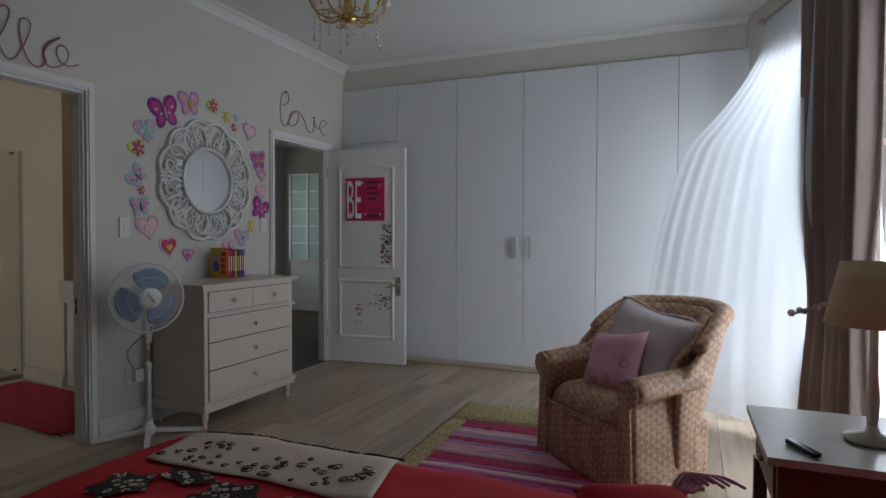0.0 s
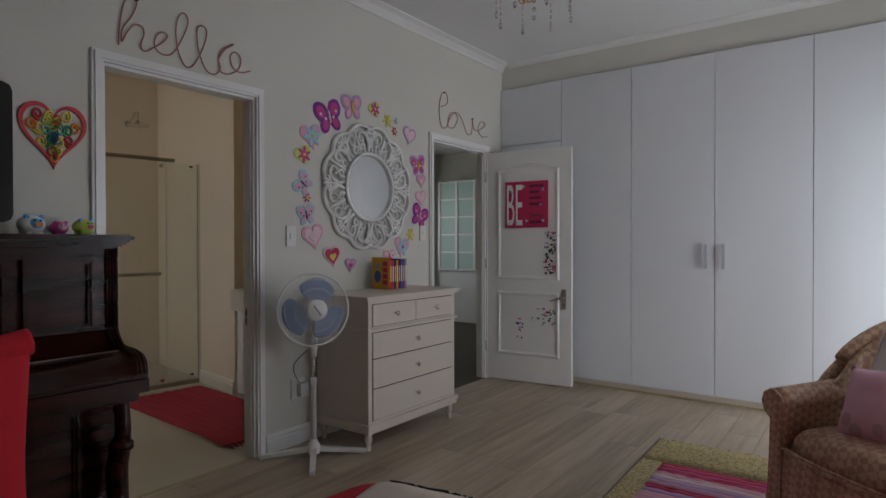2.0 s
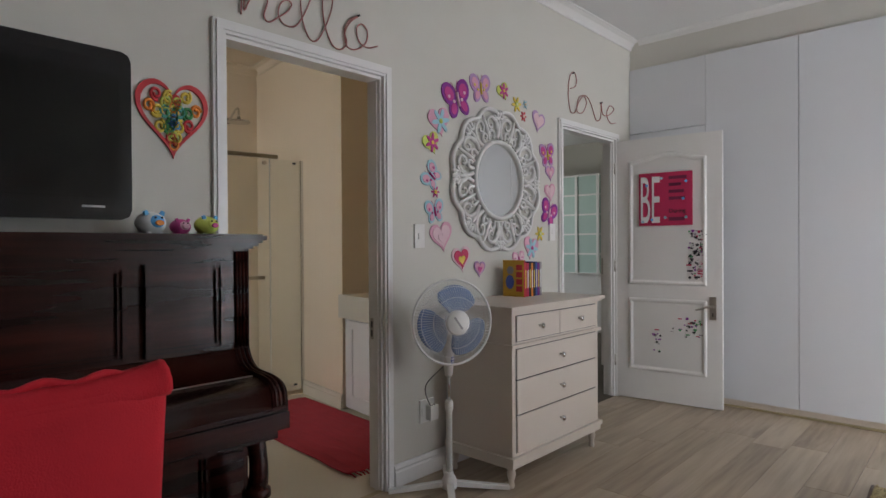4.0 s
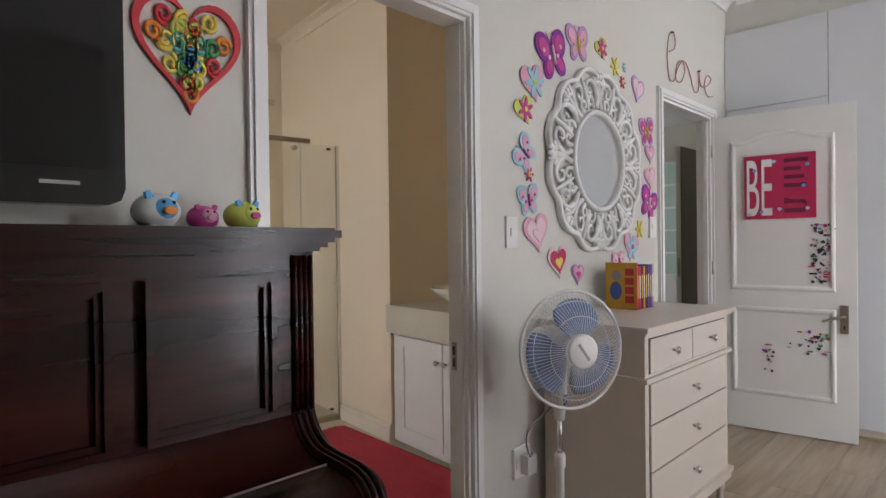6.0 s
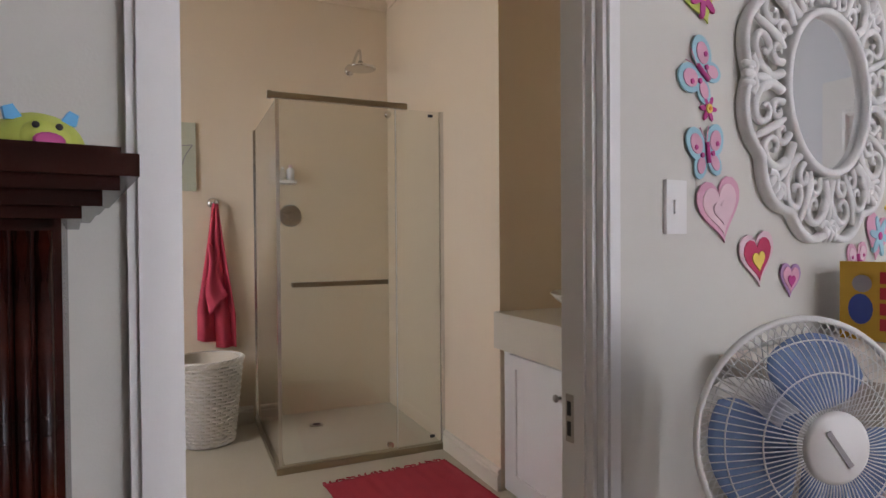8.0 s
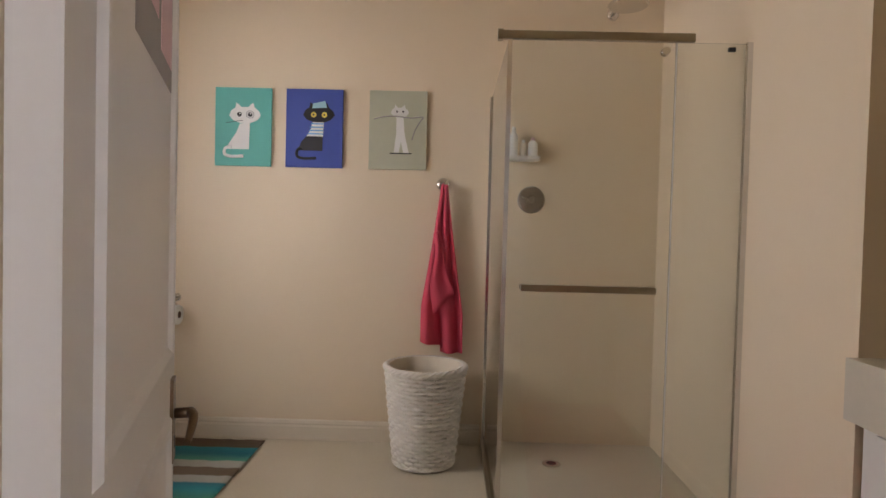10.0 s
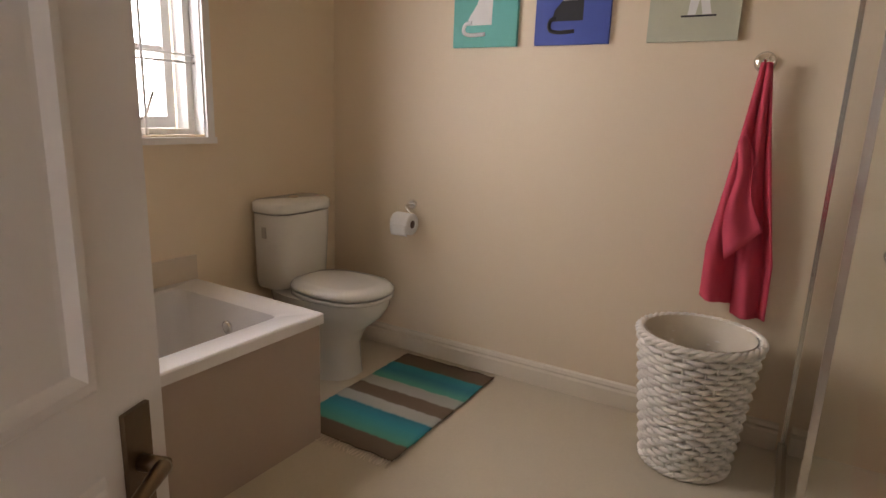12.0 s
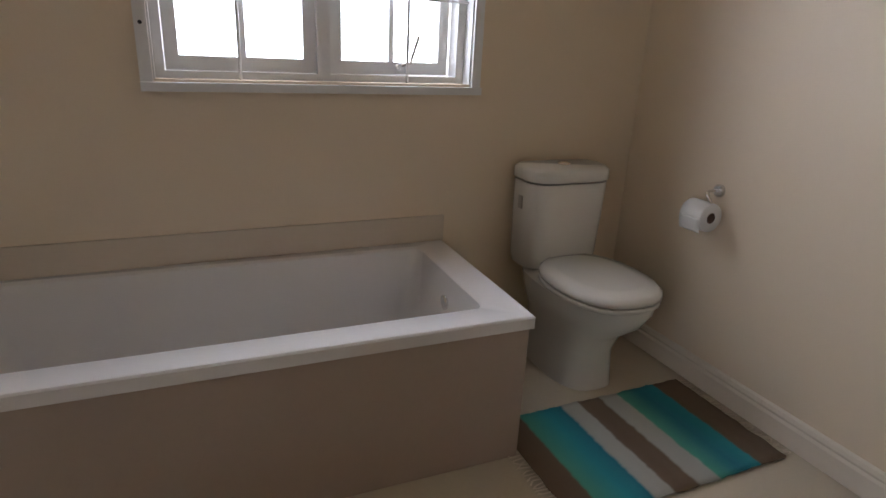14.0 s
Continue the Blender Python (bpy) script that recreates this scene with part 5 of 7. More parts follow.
for s in (-1, 1):
    def arm_skin(u, v, s=s):
        """Up the outer side, over a roll that leans outward, and down inside."""
        y = -0.315 + 0.42 * u
        zc, r = 0.505 + 0.035 * u, 0.066
        if v < 0.42:
            t = v / 0.42
            return Vector((s * (0.392 - 0.035 * math.sin(t * 1.5) + 0.012 * t), y, 0.02 + (zc - 0.05) * t))
        if v < 0.85:
            t = (v - 0.42) / 0.43
            a = -0.55 + t * 4.0
            return Vector((s * (0.352 + r * math.cos(a)), y, zc + r * math.sin(a)))
        t = (v - 0.85) / 0.15
        return Vector((s * (0.292 + 0.006 * t), y, zc - 0.02 - 0.20 * t))
    arm = part("arm", sheet(12, 40, arm_skin, 0.010), M_CHAIR, chair, smooth=True)
    bm = plate([(0.300, 0.02), (0.388, 0.02), (0.372, 0.25), (0.365, 0.435), (0.402, 0.462), (0.417, 0.505), (0.402, 0.548), (0.352, 0.571), (0.302, 0.548), (0.287, 0.505), (0.293, 0.44), (0.300, 0.25)], 0.020, Matrix(((s, 0, 0, 0), (0, 0, -1, -0.308), (0, 1, 0, 0), (0, 0, 0, 1))))
    part("arm_front", bm, M_CHAIR, arm, bevel=0.009, segs=3)
    part("skirt", sheet(30, 3, lambda u, v, s=s: Vector((s * (0.400 + 0.008 * math.sin(u * 48) * (1 - v)), -0.32 + 0.44 * u, 0.006 + 0.085 * v)), 0.006), M_CHAIR, chair, smooth=True)
for x in (-0.27, 0.27):
    for y in (-0.25, 0.20):
        part("foot", turned([(0.02, 0), (0.028, 0.03), (0.03, 0.06)], 12, Matrix.Translation((x, y, 0))), M_WOODD, chair)

cu1 = thing("satin_cushion", "large silver-pink satin cushion on the armchair", "cushion", ARM @ pose(0.03, 0.045, 0.635, 66, 10, 4))
part("cover", pillow_mesh(0.52, 0.46, 0.12, Matrix.Identity(4)), M_SATIN, cu1, smooth=True)
edge = [(-0.245, -0.225, 0), (0, -0.207, 0), (0.245, -0.225, 0), (0.225, 0, 0), (0.245, 0.225, 0), (0, 0.207, 0), (-0.245, 0.225, 0), (-0.225, 0, 0)]
part("piping", bar(smooth_path(edge, 4, True), 0.005, 6, True), M_SATIN, cu1)
cu2 = thing("pink_cushion", "small pink printed cushion on the armchair", "cushion", ARM @ pose(-0.01, -0.10, 0.565, 62, -8, 8))
part("cover", pillow_mesh(0.36, 0.34, 0.13, Matrix.Identity(4)), M_PINKC, cu2, smooth=True)

# ---------- bed ----------
BX0, BX1, BY0, BY1, BT = -0.265, 2.20, 1.85, 2.655, 0.585
bed = thing("bed", "single bed with a red duvet", "bed")
part("base", box((BX0 + 0.06, BY0 + 0.04, 0.0), (BX1, BY1 - 0.04, 0.30)), M_WOODD, bed, bevel=0.01)
part("mattress", rounded_block(((BX0 + 0.05, BY0 + 0.03, 0.30), (BX1, BY1 - 0.03, 0.51)), 0.04), M_CREAMC, bed, smooth=40)


def duvet(u, v):
    """Over the top and down the foot and both sides."""
    a, b = -0.16 + 1.16 * u, -0.30 + 1.60 * v
    x = BX0 + (BX1 - BX0) * max(a, 0)
    y = BY0 + (BY1 - BY0) * min(max(b, 0), 1)
    wr = 0.014 * noise.noise(Vector((x * 3.0, y * 3.5, 0))) + 0.006 * noise.noise(Vector((x * 9, y * 9, 2)))
    drop = max(-a * 2.2, -b * 0.95 if b < 0 else 0, (b - 1) * 0.95 if b > 1 else 0)
    rim = 0.020 * (1 - min(1, min(max(a, 0) * 9, 1.0))) + 0.018 * (1 - min(1, (min(b, 1 - b) if 0 < b < 1 else 0) * 12))
    if a < 0:
        x += 0.18 * a
        x -= 0.012 * math.sin(y * 17) * min(1, -a * 9)
    if b < 0:
        y += 0.10 * b
        y -= 0.012 * math.sin(x * 13)
    if b > 1:
        y += 0.10 * (b - 1)
        y += 0.014 * math.sin(x * 13) * min(1, (b - 1) * 8)
    return Vector((x, y, BT + wr - rim - drop))


part("duvet", sheet(60, 44, duvet, 0.012), M_RED, bed, "bright red duvet", smooth=True)


def on_bed(x, y, up=0.008):
    a, b = (x - BX0) / (BX1 - BX0), (y - BY0) / (BY1 - BY0)
    return duvet((a + 0.16) / 1.16, (b + 0.30) / 1.60) + Vector((0, 0, up))


throw = thing("cream_throw", "cream cotton throw printed with small black signs", "throw")
part("cloth", sheet(40, 14, lambda u, v: on_bed(-0.13 + 0.74 * u - 0.07 * v, 2.355 + 0.285 * v - 0.008 * math.sin(u * 9), 0.010), 0.004), M_CREAMC, throw, smooth=True)
random.seed(21)
for k in range(46):
    x, y, r = random.uniform(-0.12, 0.54), random.uniform(2.37, 2.51), random.uniform(0.008, 0.015)
    if k % 3:
        ring = [on_bed(x + r * math.cos(t), y + r * math.sin(t), 0.0165) for t in (2 * math.pi * q / 12 for q in range(12))]
        bm = bar(ring, 0.0013, 4, True)
        tube(bm, [on_bed(x, y - r, 0.0165), on_bed(x, y + r, 0.0165)], 0.0011, 4)
        for d in (-0.7, 0.7):
            tube(bm, [on_bed(x, y, 0.0165), on_bed(x + d * r, y - 0.7 * r, 0.0165)], 0.0011, 4)
    else:
        bm = bar([on_bed(x + r * 0.9 * math.sin(q * 1.9), y + r * (q / 5 - 0.5) * 1.6, 0.0165) for q in range(6)], 0.0014, 4)
    part("printed_sign", bm, M_INK, throw)
part("lace_edge", bar(smooth_path([on_bed(-0.19 + 0.74 * q / 16, 2.645 + 0.004 * (-1) ** q, 0.010) for q in range(17)], 3), 0.004, 6), M_FLORAL, throw, "black and white braided edge")
fl = thing("floral_patch", "black floral applique on the red duvet", "applique")
for k, (x, y, w, h) in enumerate(((-0.11, 2.09, 0.19, 0.19), (-0.01, 2.245, 0.22, 0.10), (0.17, 2.14, 0.21, 0.20), (-0.11, 1.91, 0.20, 0.16), (0.40, 2.17, 0.17, 0.17), (0.11, 1.96, 0.20, 0.16))):
    part("flower_print", sheet(14, 6, lambda u, v, x=x, y=y, w=w, h=h: on_bed(x + w * (0.5 + 0.5 * v * (0.8 + 0.2 * math.cos(5 * u * 6.283)) * math.cos(u * 6.283)), y + h * (0.5 + 0.5 * v * (0.8 + 0.2 * math.cos(5 * u * 6.283)) * math.sin(u * 6.283)), 0.009), 0.0, True), M_FLORAL, fl)
pil = thing("pillow", "pink and red printed pillow at the bed head", "pillow", pose(1.82, 2.17, 0.695, 26, -10, 82))
part("cover", pillow_mesh(0.66, 0.46, 0.18, Matrix.Identity(4)), M_PILLOW, pil, smooth=True)
fluff = thing("red_tassel_cushion", "fluffy crimson cushion with pink tassels on the bed edge", "cushion", pose(1.215, 2.45, 0.615, 14, 0, 20))
part("cover", pillow_mesh(0.26, 0.22, 0.11, Matrix.Identity(4)), M_RED, fluff, smooth=True)
for k in range(7):
    part("tassel", bar(smooth_path([(0.08 + 0.008 * k, 0.08, 0.02), (0.12 + 0.014 * k, 0.11 + 0.004 * k, 0.05 - 0.004 * k), (0.16 + 0.016 * k, 0.10 + 0.008 * (k % 3), 0.02)], 4), 0.004, 5), C["pink"], fluff)

# ---------- nightstand and lamp ----------
ns = thing("nightstand", "small bedside table with grey top and dark legs", "nightstand", pose(1.738, 3.24, 0, 0, 0, 1) @ Matrix.Diagonal((1, 1.0, 1.035, 1)))
part("top", box((-0.24, -0.27, 0.58), (0.24, 0.27, 0.602)), M_GREYTOP, ns, bevel=0.004)
part("drawer_box", box((-0.21, -0.24, 0.44), (0.22, 0.24, 0.58)), M_WOODD, ns, bevel=0.003)
dd = part("drawer_front", box((-0.216, -0.20, 0.46), (-0.209, 0.20, 0.565)), M_WOODD, ns, bevel=0.002)
part("knob", turned([(0.006, 0), (0.012, 0.012), (0.010, 0.02)], 12, Matrix.Translation((-0.214, 0, 0.51)) @ Matrix.Rotation(radians(-90), 4, "Y")), M_STEEL, dd)
for x in (-0.20, 0.20):
    for y in (-0.22, 0.22):
        part("leg", box((x - 0.02, y - 0.02, 0), (x + 0.02, y + 0.02, 0.44)), M_WOODD, ns, bevel=0.003)
lamp = thing("table_lamp", "bedside lamp with a plain cream fabric shade", "lamp", pose(1.80, 3.22, 0.624))
part("foot", turned([(0.07, 0), (0.072, 0.012), (0.02, 0.03), (0.014, 0.05)], 24), M_STEEL, lamp)
part("stem", turned([(0.013, 0.04), (0.018, 0.12), (0.012, 0.20), (0.010, 0.36)], 16), M_CREAM, lamp)
part("shade", sheet(36, 4, lambda u, v: Vector(((0.128 - 0.040 * v) * math.cos(u * 2 * math.pi), (0.128 - 0.040 * v) * math.sin(u * 2 * math.pi), 0.345 + 0.185 * v)), 0.002, True), M_SHADE, lamp, "cream fabric shade", smooth=True)
pen = thing("reading_glasses_case", "dark slim case lying on the bedside table", "case", pose(1.60, 3.06, 0.624, 0, 0, 118))
part("case", rounded_block(((-0.06, -0.012, 0), (0.06, 0.012, 0.014)), 0.005), M_BLACK, pen, smooth=40)

# ---------- garden door, curtains, rod ----------
gd = thing("window_1", "tall white glazed garden door frame", "window", EM.copy(), kind="structure")
x0, x1 = 0.12, EL - 0.12
for a, b in ((x0, x0 + 0.06), (x1 - 0.06, x1), ((x0 + x1) / 2 - 0.05, (x0 + x1) / 2 + 0.05)):
    part("window_frame", box((a, 0.05, 0.0), (b, 0.10, 2.5)), M_TRIM, gd, bevel=0.004)
for z0, z1 in ((0.0, 0.14), (2.42, 2.5), (0.95, 0.99), (1.70, 1.74)):
    part("glazing_bar", box((x0 + 0.06, 0.055, z0), (x1 - 0.06, 0.095, z1)), M_TRIM, gd)
for a, b in ((x0 + 0.06, (x0 + x1) / 2 - 0.05), ((x0 + x1) / 2 + 0.05, x1 - 0.06)):
    pane = part("pane", box((a, 0.073, 0.14), (b, 0.077, 2.42)), M_FROST, gd)
    pane.visible_shadow = False
ROD0, ROD1 = Vector((1.735, 5.79, 2.71)), Vector((2.318, 3.974, 2.71))
rod = thing("curtain_rod", "dark metal curtain rod with round finial", "curtain rod")
part("rod", bar([ROD0, ROD1], 0.013, 12), M_STEEL, rod)
bm = bmesh.new()
bmesh.ops.create_uvsphere(bm, u_segments=16, v_segments=10, radius=0.028, matrix=Matrix.Translation(ROD0))
part("finial", bm, M_STEEL, rod, smooth=True)
for k in (0.12, 0.9):
    p = ROD0.lerp(ROD1, k)
    part("bracket", bar([p, p + Vector((0.13, 0.05, 0))], 0.009, 8), M_STEEL, rod)
voile = thing("sheer_curtain", "white voile curtain blown into the room", "curtain")


def billow(u, v):
    """v from the rod down; u from the free edge to the drape."""
    top = ROD0.lerp(ROD1, 0.03 + 0.36 * u)
    e = 1 - (1 - v) ** 1.7
    left = Vector((1.755 - 0.76 * (1 - (1 - v) ** 2.5), 5.45 + 0.06 * v, 0))
    right = Vector((1.952, 5.124, 0))
    mid = left.lerp(right, u)
    mid.x -= 0.10 * math.sin(math.pi * u) * v
    p = Vector((top.x, top.y, 0)).lerp(mid, min(1, v * 3))
    fold = (0.0035 * (1 - v) ** 3 + 0.0006) * math.sin(u * 62 + 2.0 * noise.noise(Vector((u * 3, v * 1.5, 0)))) + 0.030 * v * noise.noise(Vector((u * 4.5, v * 1.1, 3.0))) + 0.012 * noise.noise(Vector((u * 11, v * 1.6, 8.0)))
    return Vector((p.x + fold * 0.5, p.y + fold, 2.69 - 2.62 * v + 0.05 * (1 - u) * v))


part("cloth", sheet(110, 34, billow), M_SHEER, voile, smooth=True)
drape = thing("drape", "heavy taupe curtain held by a beaded tieback", "curtain")
DA, DB = Vector((1.915, 5.21, 0)), Vector((2.125, 4.63, 0))


def drape_skin(u, v):
    pinch = math.exp(-((v - 0.70) / 0.16) ** 2)
    k = 0.5 + (u - 0.5) * (1 - 0.22 * pinch) + 0.02 * pinch
    p = DA.lerp(DB, k)
    n_ = Vector((-0.93, -0.37, 0))
    f = (0.045 - 0.015 * pinch) * math.sin(u * 30) + 0.012 * math.sin(u * 71 + v * 2)
    return Vector((p.x + n_.x * f, p.y + n_.y * f, 2.68 - 2.64 * v))


part("cloth", sheet(96, 30, drape_skin, 0.004), M_DRAPE, drape, smooth=True)
drape2 = thing("drape", "heavy taupe curtain at the far side of the window", "curtain")
part("cloth", sheet(50, 20, lambda u, v: Vector((ROD1.x - 0.10 * (1 - u) + 0.03 * math.sin(u * 26), ROD1.y + 0.02 + 0.28 * (1 - u), 2.68 - 2.64 * v)), 0.004), M_DRAPE, drape2, smooth=True)
tie = part("tieback", bar(smooth_path([drape_skin(q / 8, 0.72 - 0.05 * q / 8) + Vector((-0.075, -0.03, 0)) for q in range(9)], 3), 0.008, 6), M_DRAPE, drape, "beaded tieback")
for q in range(9):
    bm = bmesh.new()
    bmesh.ops.create_uvsphere(bm, u_segments=10, v_segments=8, radius=0.022 if q == 0 else 0.017, matrix=Matrix.Translation(drape_skin(q / 8, 0.72 - 0.05 * q / 8) + Vector((-0.085, -0.034, 0))))
    part("bead", bm, M_DRAPE, tie, smooth=True)

# ---------- chandelier ----------
chd = thing("chandelier", "small gilt chandelier with hanging crystal drops", "chandelier", pose(-0.25, 3.62, 0.03))
part("rose", turned([(0.06, 2.85), (0.07, 2.87), (0.05, 2.879)], 24), M_GOLD, chd)
part("stem", bar([(0, 0, 2.24), (0, 0, 2.86)], 0.006, 8), M_GOLD, chd)
part("bowl", turned([(0.012, 2.225), (0.05, 2.24), (0.03, 2.27), (0.018, 2.33), (0.03, 2.37), (0.012, 2.42)], 20), M_GOLD, chd)
random.seed(3)
for k in range(8):
    a = 2 * math.pi * k / 8
    ca, sa = math.cos(a), math.sin(a)
    arm = part("arm", bar(smooth_path([(0.02 * ca, 0.02 * sa, 2.27), (0.08 * ca, 0.08 * sa, 2.24), (0.15 * ca, 0.15 * sa, 2.26), (0.19 * ca, 0.19 * sa, 2.33), (0.17 * ca, 0.17 * sa, 2.38), (0.15 * ca, 0.15 * sa, 2.34)], 5), 0.005, 8), M_GOLD, chd, "curled gilt arm")
    part("candle_cup", turned([(0.012, 2.33), (0.026, 2.345), (0.022, 2.36), (0.009, 2.362), (0.009, 2.43), (0.0045, 2.45)], 12, Matrix.Translation((0.19 * ca, 0.19 * sa, 0))), M_CREAM, arm)
    for q in range(5):
        bm = bmesh.new()
        r = 0.0065 if q < 4 else 0.011
        bmesh.ops.create_icosphere(bm, subdivisions=1, radius=r, matrix=Matrix.Translation((0.16 * ca, 0.16 * sa, 2.235 - 0.026 * q)) @ Matrix.Diagonal((0.8, 0.8, 1.4, 1)))
        part("crystal_drop", bm, M_CRYSTAL, arm)
    part("leaf_wire", bar(scroll(0.11 * ca, 0.11 * sa, 0.035, a, 1 if k % 2 else -1), 0.003, 5), M_GOLD, arm).matrix_basis = Matrix.Translation((0, 0, 2.24 + 0.01 * (k % 3)))
for q in range(3):
    bm = bmesh.new()
    bmesh.ops.create_icosphere(bm, subdivisions=1, radius=0.010, matrix=Matrix.Translation((0, 0, 2.20 - 0.035 * q)))
    part("crystal_drop", bm, M_CRYSTAL, chd)

# ---------- red chair by the piano ----------
rc = thing("red_chair", "chair under a bright red cloth cover by the piano", "chair", pose(-0.99, 1.79, 0) @ Matrix.Diagonal((1, 1, 1.045, 1)))
part("seat", rounded_block(((-0.40, -0.23, 0.40), (0.03, 0.23, 0.46)), 0.02), M_RED, rc, smooth=40)
part("back_cover", sheet(26, 22, lambda u, v: Vector((0.035 * math.cos(u * 6.283) * (1 + 0.3 * (1 - v)) + 0.012 * noise.noise(Vector((u * 4, v * 3, 0))), (0.262 + 0.012 * math.cos(v * 5)) * math.copysign(abs(math.sin(u * 6.283)) ** 0.6, math.sin(u * 6.283)), 0.10 + 0.80 * v + 0.012 * abs(math.sin(u * 6.283)) * v)), 0.006, True), M_RED, rc, "loose red cloth back cover", smooth=True)
part("top_seam", bar(smooth_path([(0, -0.262, 0.905), (0, -0.15, 0.893), (0, 0, 0.892), (0, 0.15, 0.895), (0, 0.262, 0.912)], 5), 0.036, 10), M_RED, rc)
part("fringe", bar(smooth_path([(0.0, -0.25 + 0.05 * q, 0.930 + 0.006 * (-1) ** q) for q in range(11)], 3), 0.008, 6), M_RED, rc)
for x in (-0.36, 0.0):
    for y in (-0.19, 0.19):
        part("leg", box((x - 0.02, y - 0.02, 0), (x + 0.02, y + 0.02, 0.41)), M_WOODD, rc, bevel=0.003)
# ---------- bathroom: window ----------
win = thing("window_2", "white bathroom casement window with burglar bars", "window", pose(0, 0, 0.043), kind="structure")
bath_thing(win)
wx0, wx1 = WX
part("window_sill", box((wx0 - 0.035, Y_S - 0.06, 1.025), (wx1 + 0.035, Y_S + 0.028, 1.052)), M_TRIM, win, "cream painted sill", bevel=0.005)
for lo, hi in (((wx0 - 0.035, Y_S, 1.052), (wx0, Y_S + 0.014, 2.14)), ((wx1, Y_S, 1.052), (wx1 + 0.035, Y_S + 0.014, 2.14)), ((wx0, Y_S, 2.10), (wx1, Y_S + 0.014, 2.14))):
    part("architrave", box(lo, hi), M_TRIM, win, bevel=0.003)
for lo, hi in (((wx0 + 0.0005, Y_S - 0.0598, 1.053), (wx0 + 0.006, Y_S, 2.099)), ((wx1 - 0.006, Y_S - 0.0598, 1.053), (wx1 - 0.0005, Y_S, 2.099)), ((wx0 + 0.006, Y_S - 0.0598, 2.093), (wx1 - 0.006, Y_S, 2.099))):
    part("reveal", box(lo, hi), M_TRIM, win)
fy0, fy1 = Y_S - 0.13, Y_S - 0.06
mid = -3.64
for a, b, z0, z1 in ((wx0, wx0 + 0.035, 1.06, 2.10), (wx1 - 0.035, wx1, 1.06, 2.10), (mid - 0.022, mid + 0.022, 1.082, 2.06)):
    part("window_frame", box((a, fy0, z0), (b, fy1, z1)), M_TRIM, win, bevel=0.003)
for z0, z1 in ((1.06, 1.082), (2.06, 2.10)):
    part("window_frame", box((wx0 + 0.035, fy0, z0), (wx1 - 0.035, fy1, z1)), M_TRIM, win, bevel=0.003)
for a, b, ajar in ((wx0 + 0.037, mid - 0.024, 7), (mid + 0.024, wx1 - 0.037, 0)):
    w, h = b - a, 0.97
    cs = part("casement", boxes(((0, -0.02, 0), (0.042, 0.02, h)), ((w - 0.042, -0.02, 0), (w, 0.02, h)), ((0.042, -0.02, 0), (w - 0.042, 0.02, 0.045)), ((0.042, -0.02, h - 0.042), (w - 0.042, 0.02, h)), ((w / 2 - 0.010, -0.012, 0.045), (w / 2 + 0.010, 0.012, h - 0.042)), ((0.042, -0.012, 0.30), (w - 0.042, 0.012, 0.322)), ((0.042, -0.012, 0.62), (w - 0.042, 0.012, 0.642))), M_TRIM, win, bevel=0.002)
    cs.matrix_basis = pose(a, fy0 + 0.03, 1.084, 0, 0, 0) if not ajar else pose(b, fy0 + 0.03, 1.084, 0, 0, ajar) @ Matrix.Translation((-w, 0, 0))
    pn = part("pane", box((0.04, -0.003, 0.043), (w - 0.04, 0.003, h - 0.04)), M_FROST, cs)
    pn.visible_shadow = False
    if ajar:
        part("stay", bar([(w * 0.45, 0.03, 0.03), (w * 0.38, 0.06, 0.045), (w * 0.34, 0.085, 0.14)], 0.006, 8), M_STEEL, cs, "metal casement stay")
        part("stay_knob", turned([(0.012, 0), (0.014, 0.01), (0.008, 0.02)], 12, Matrix.Translation((w * 0.45, 0.022, 0.03)) @ Matrix.Rotation(radians(-90), 4, "X")), M_WHITEP, cs)
for x in (-3.936, -3.361):
    part("burglar_bar", bar([(x, Y_S - 0.035, 1.05), (x, Y_S - 0.035, 2.10)], 0.0055, 8), M_TRIM, win)
for z in (1.345, 1.375, 1.70, 1.73):
    part("burglar_bar", bar([(wx0, Y_S - 0.042, z), (wx1, Y_S - 0.042, z)], 0.0045, 8), M_TRIM, win)
part("latch_hole", bar([(wx1 + 0.018, Y_S + 0.012, 1.22), (wx1 + 0.018, Y_S + 0.017, 1.22)], 0.006, 8), M_GAP, win)
# Glowing board added outside so that the panes read as white daylight.
structure("backdrop", box((-12, -6.2, -1), (6, -6.0, 7)), material("glowing_backdrop_white", (0.85, 0.87, 0.86), 0.9, vary=0.05, scale=1, Emission_Color=(0.93, 0.98, 1.0, 1), Emission_Strength=2.2), "glowing white backdrop in place of daylight outside the bathroom window")
structure("ground", box((-60, -60, -0.3), (60, 60, -0.12)), material("garden_ground", (0.30, 0.28, 0.22), 0.95, vary=0.3, scale=1), "pale garden ground outside")

# ---------- bath ----------
bath = bath_thing(thing("bathtub", "white acrylic bath in a plain panelled surround", "bathtub", Matrix.Translation((-4.075, 1.914, 0)) @ Matrix.Rotation(radians(-1.1), 4, "Z") @ Matrix.Translation((4.075, -1.914, 0))))
bx0, bx1, BF = -4.075, -2.37, 1.914


def rim_ring(inset, z, rad, n=10):
    """A rounded rectangle inside the bath's outline."""
    x0, x1, y0, y1 = bx0 + inset[0], bx1 - inset[1], Y_S + inset[2], BF - inset[3]
    pts = []
    for cx, cy, a0 in ((x1 - rad, y1 - rad, 0), (x0 + rad, y1 - rad, 90), (x0 + rad, y0 + rad, 180), (x1 - rad, y0 + rad, 270)):
        for k in range(n + 1):
            a = radians(a0 + 90 * k / n)
            pts.append((cx + rad * math.cos(a), cy + rad * math.sin(a), z))
    return pts


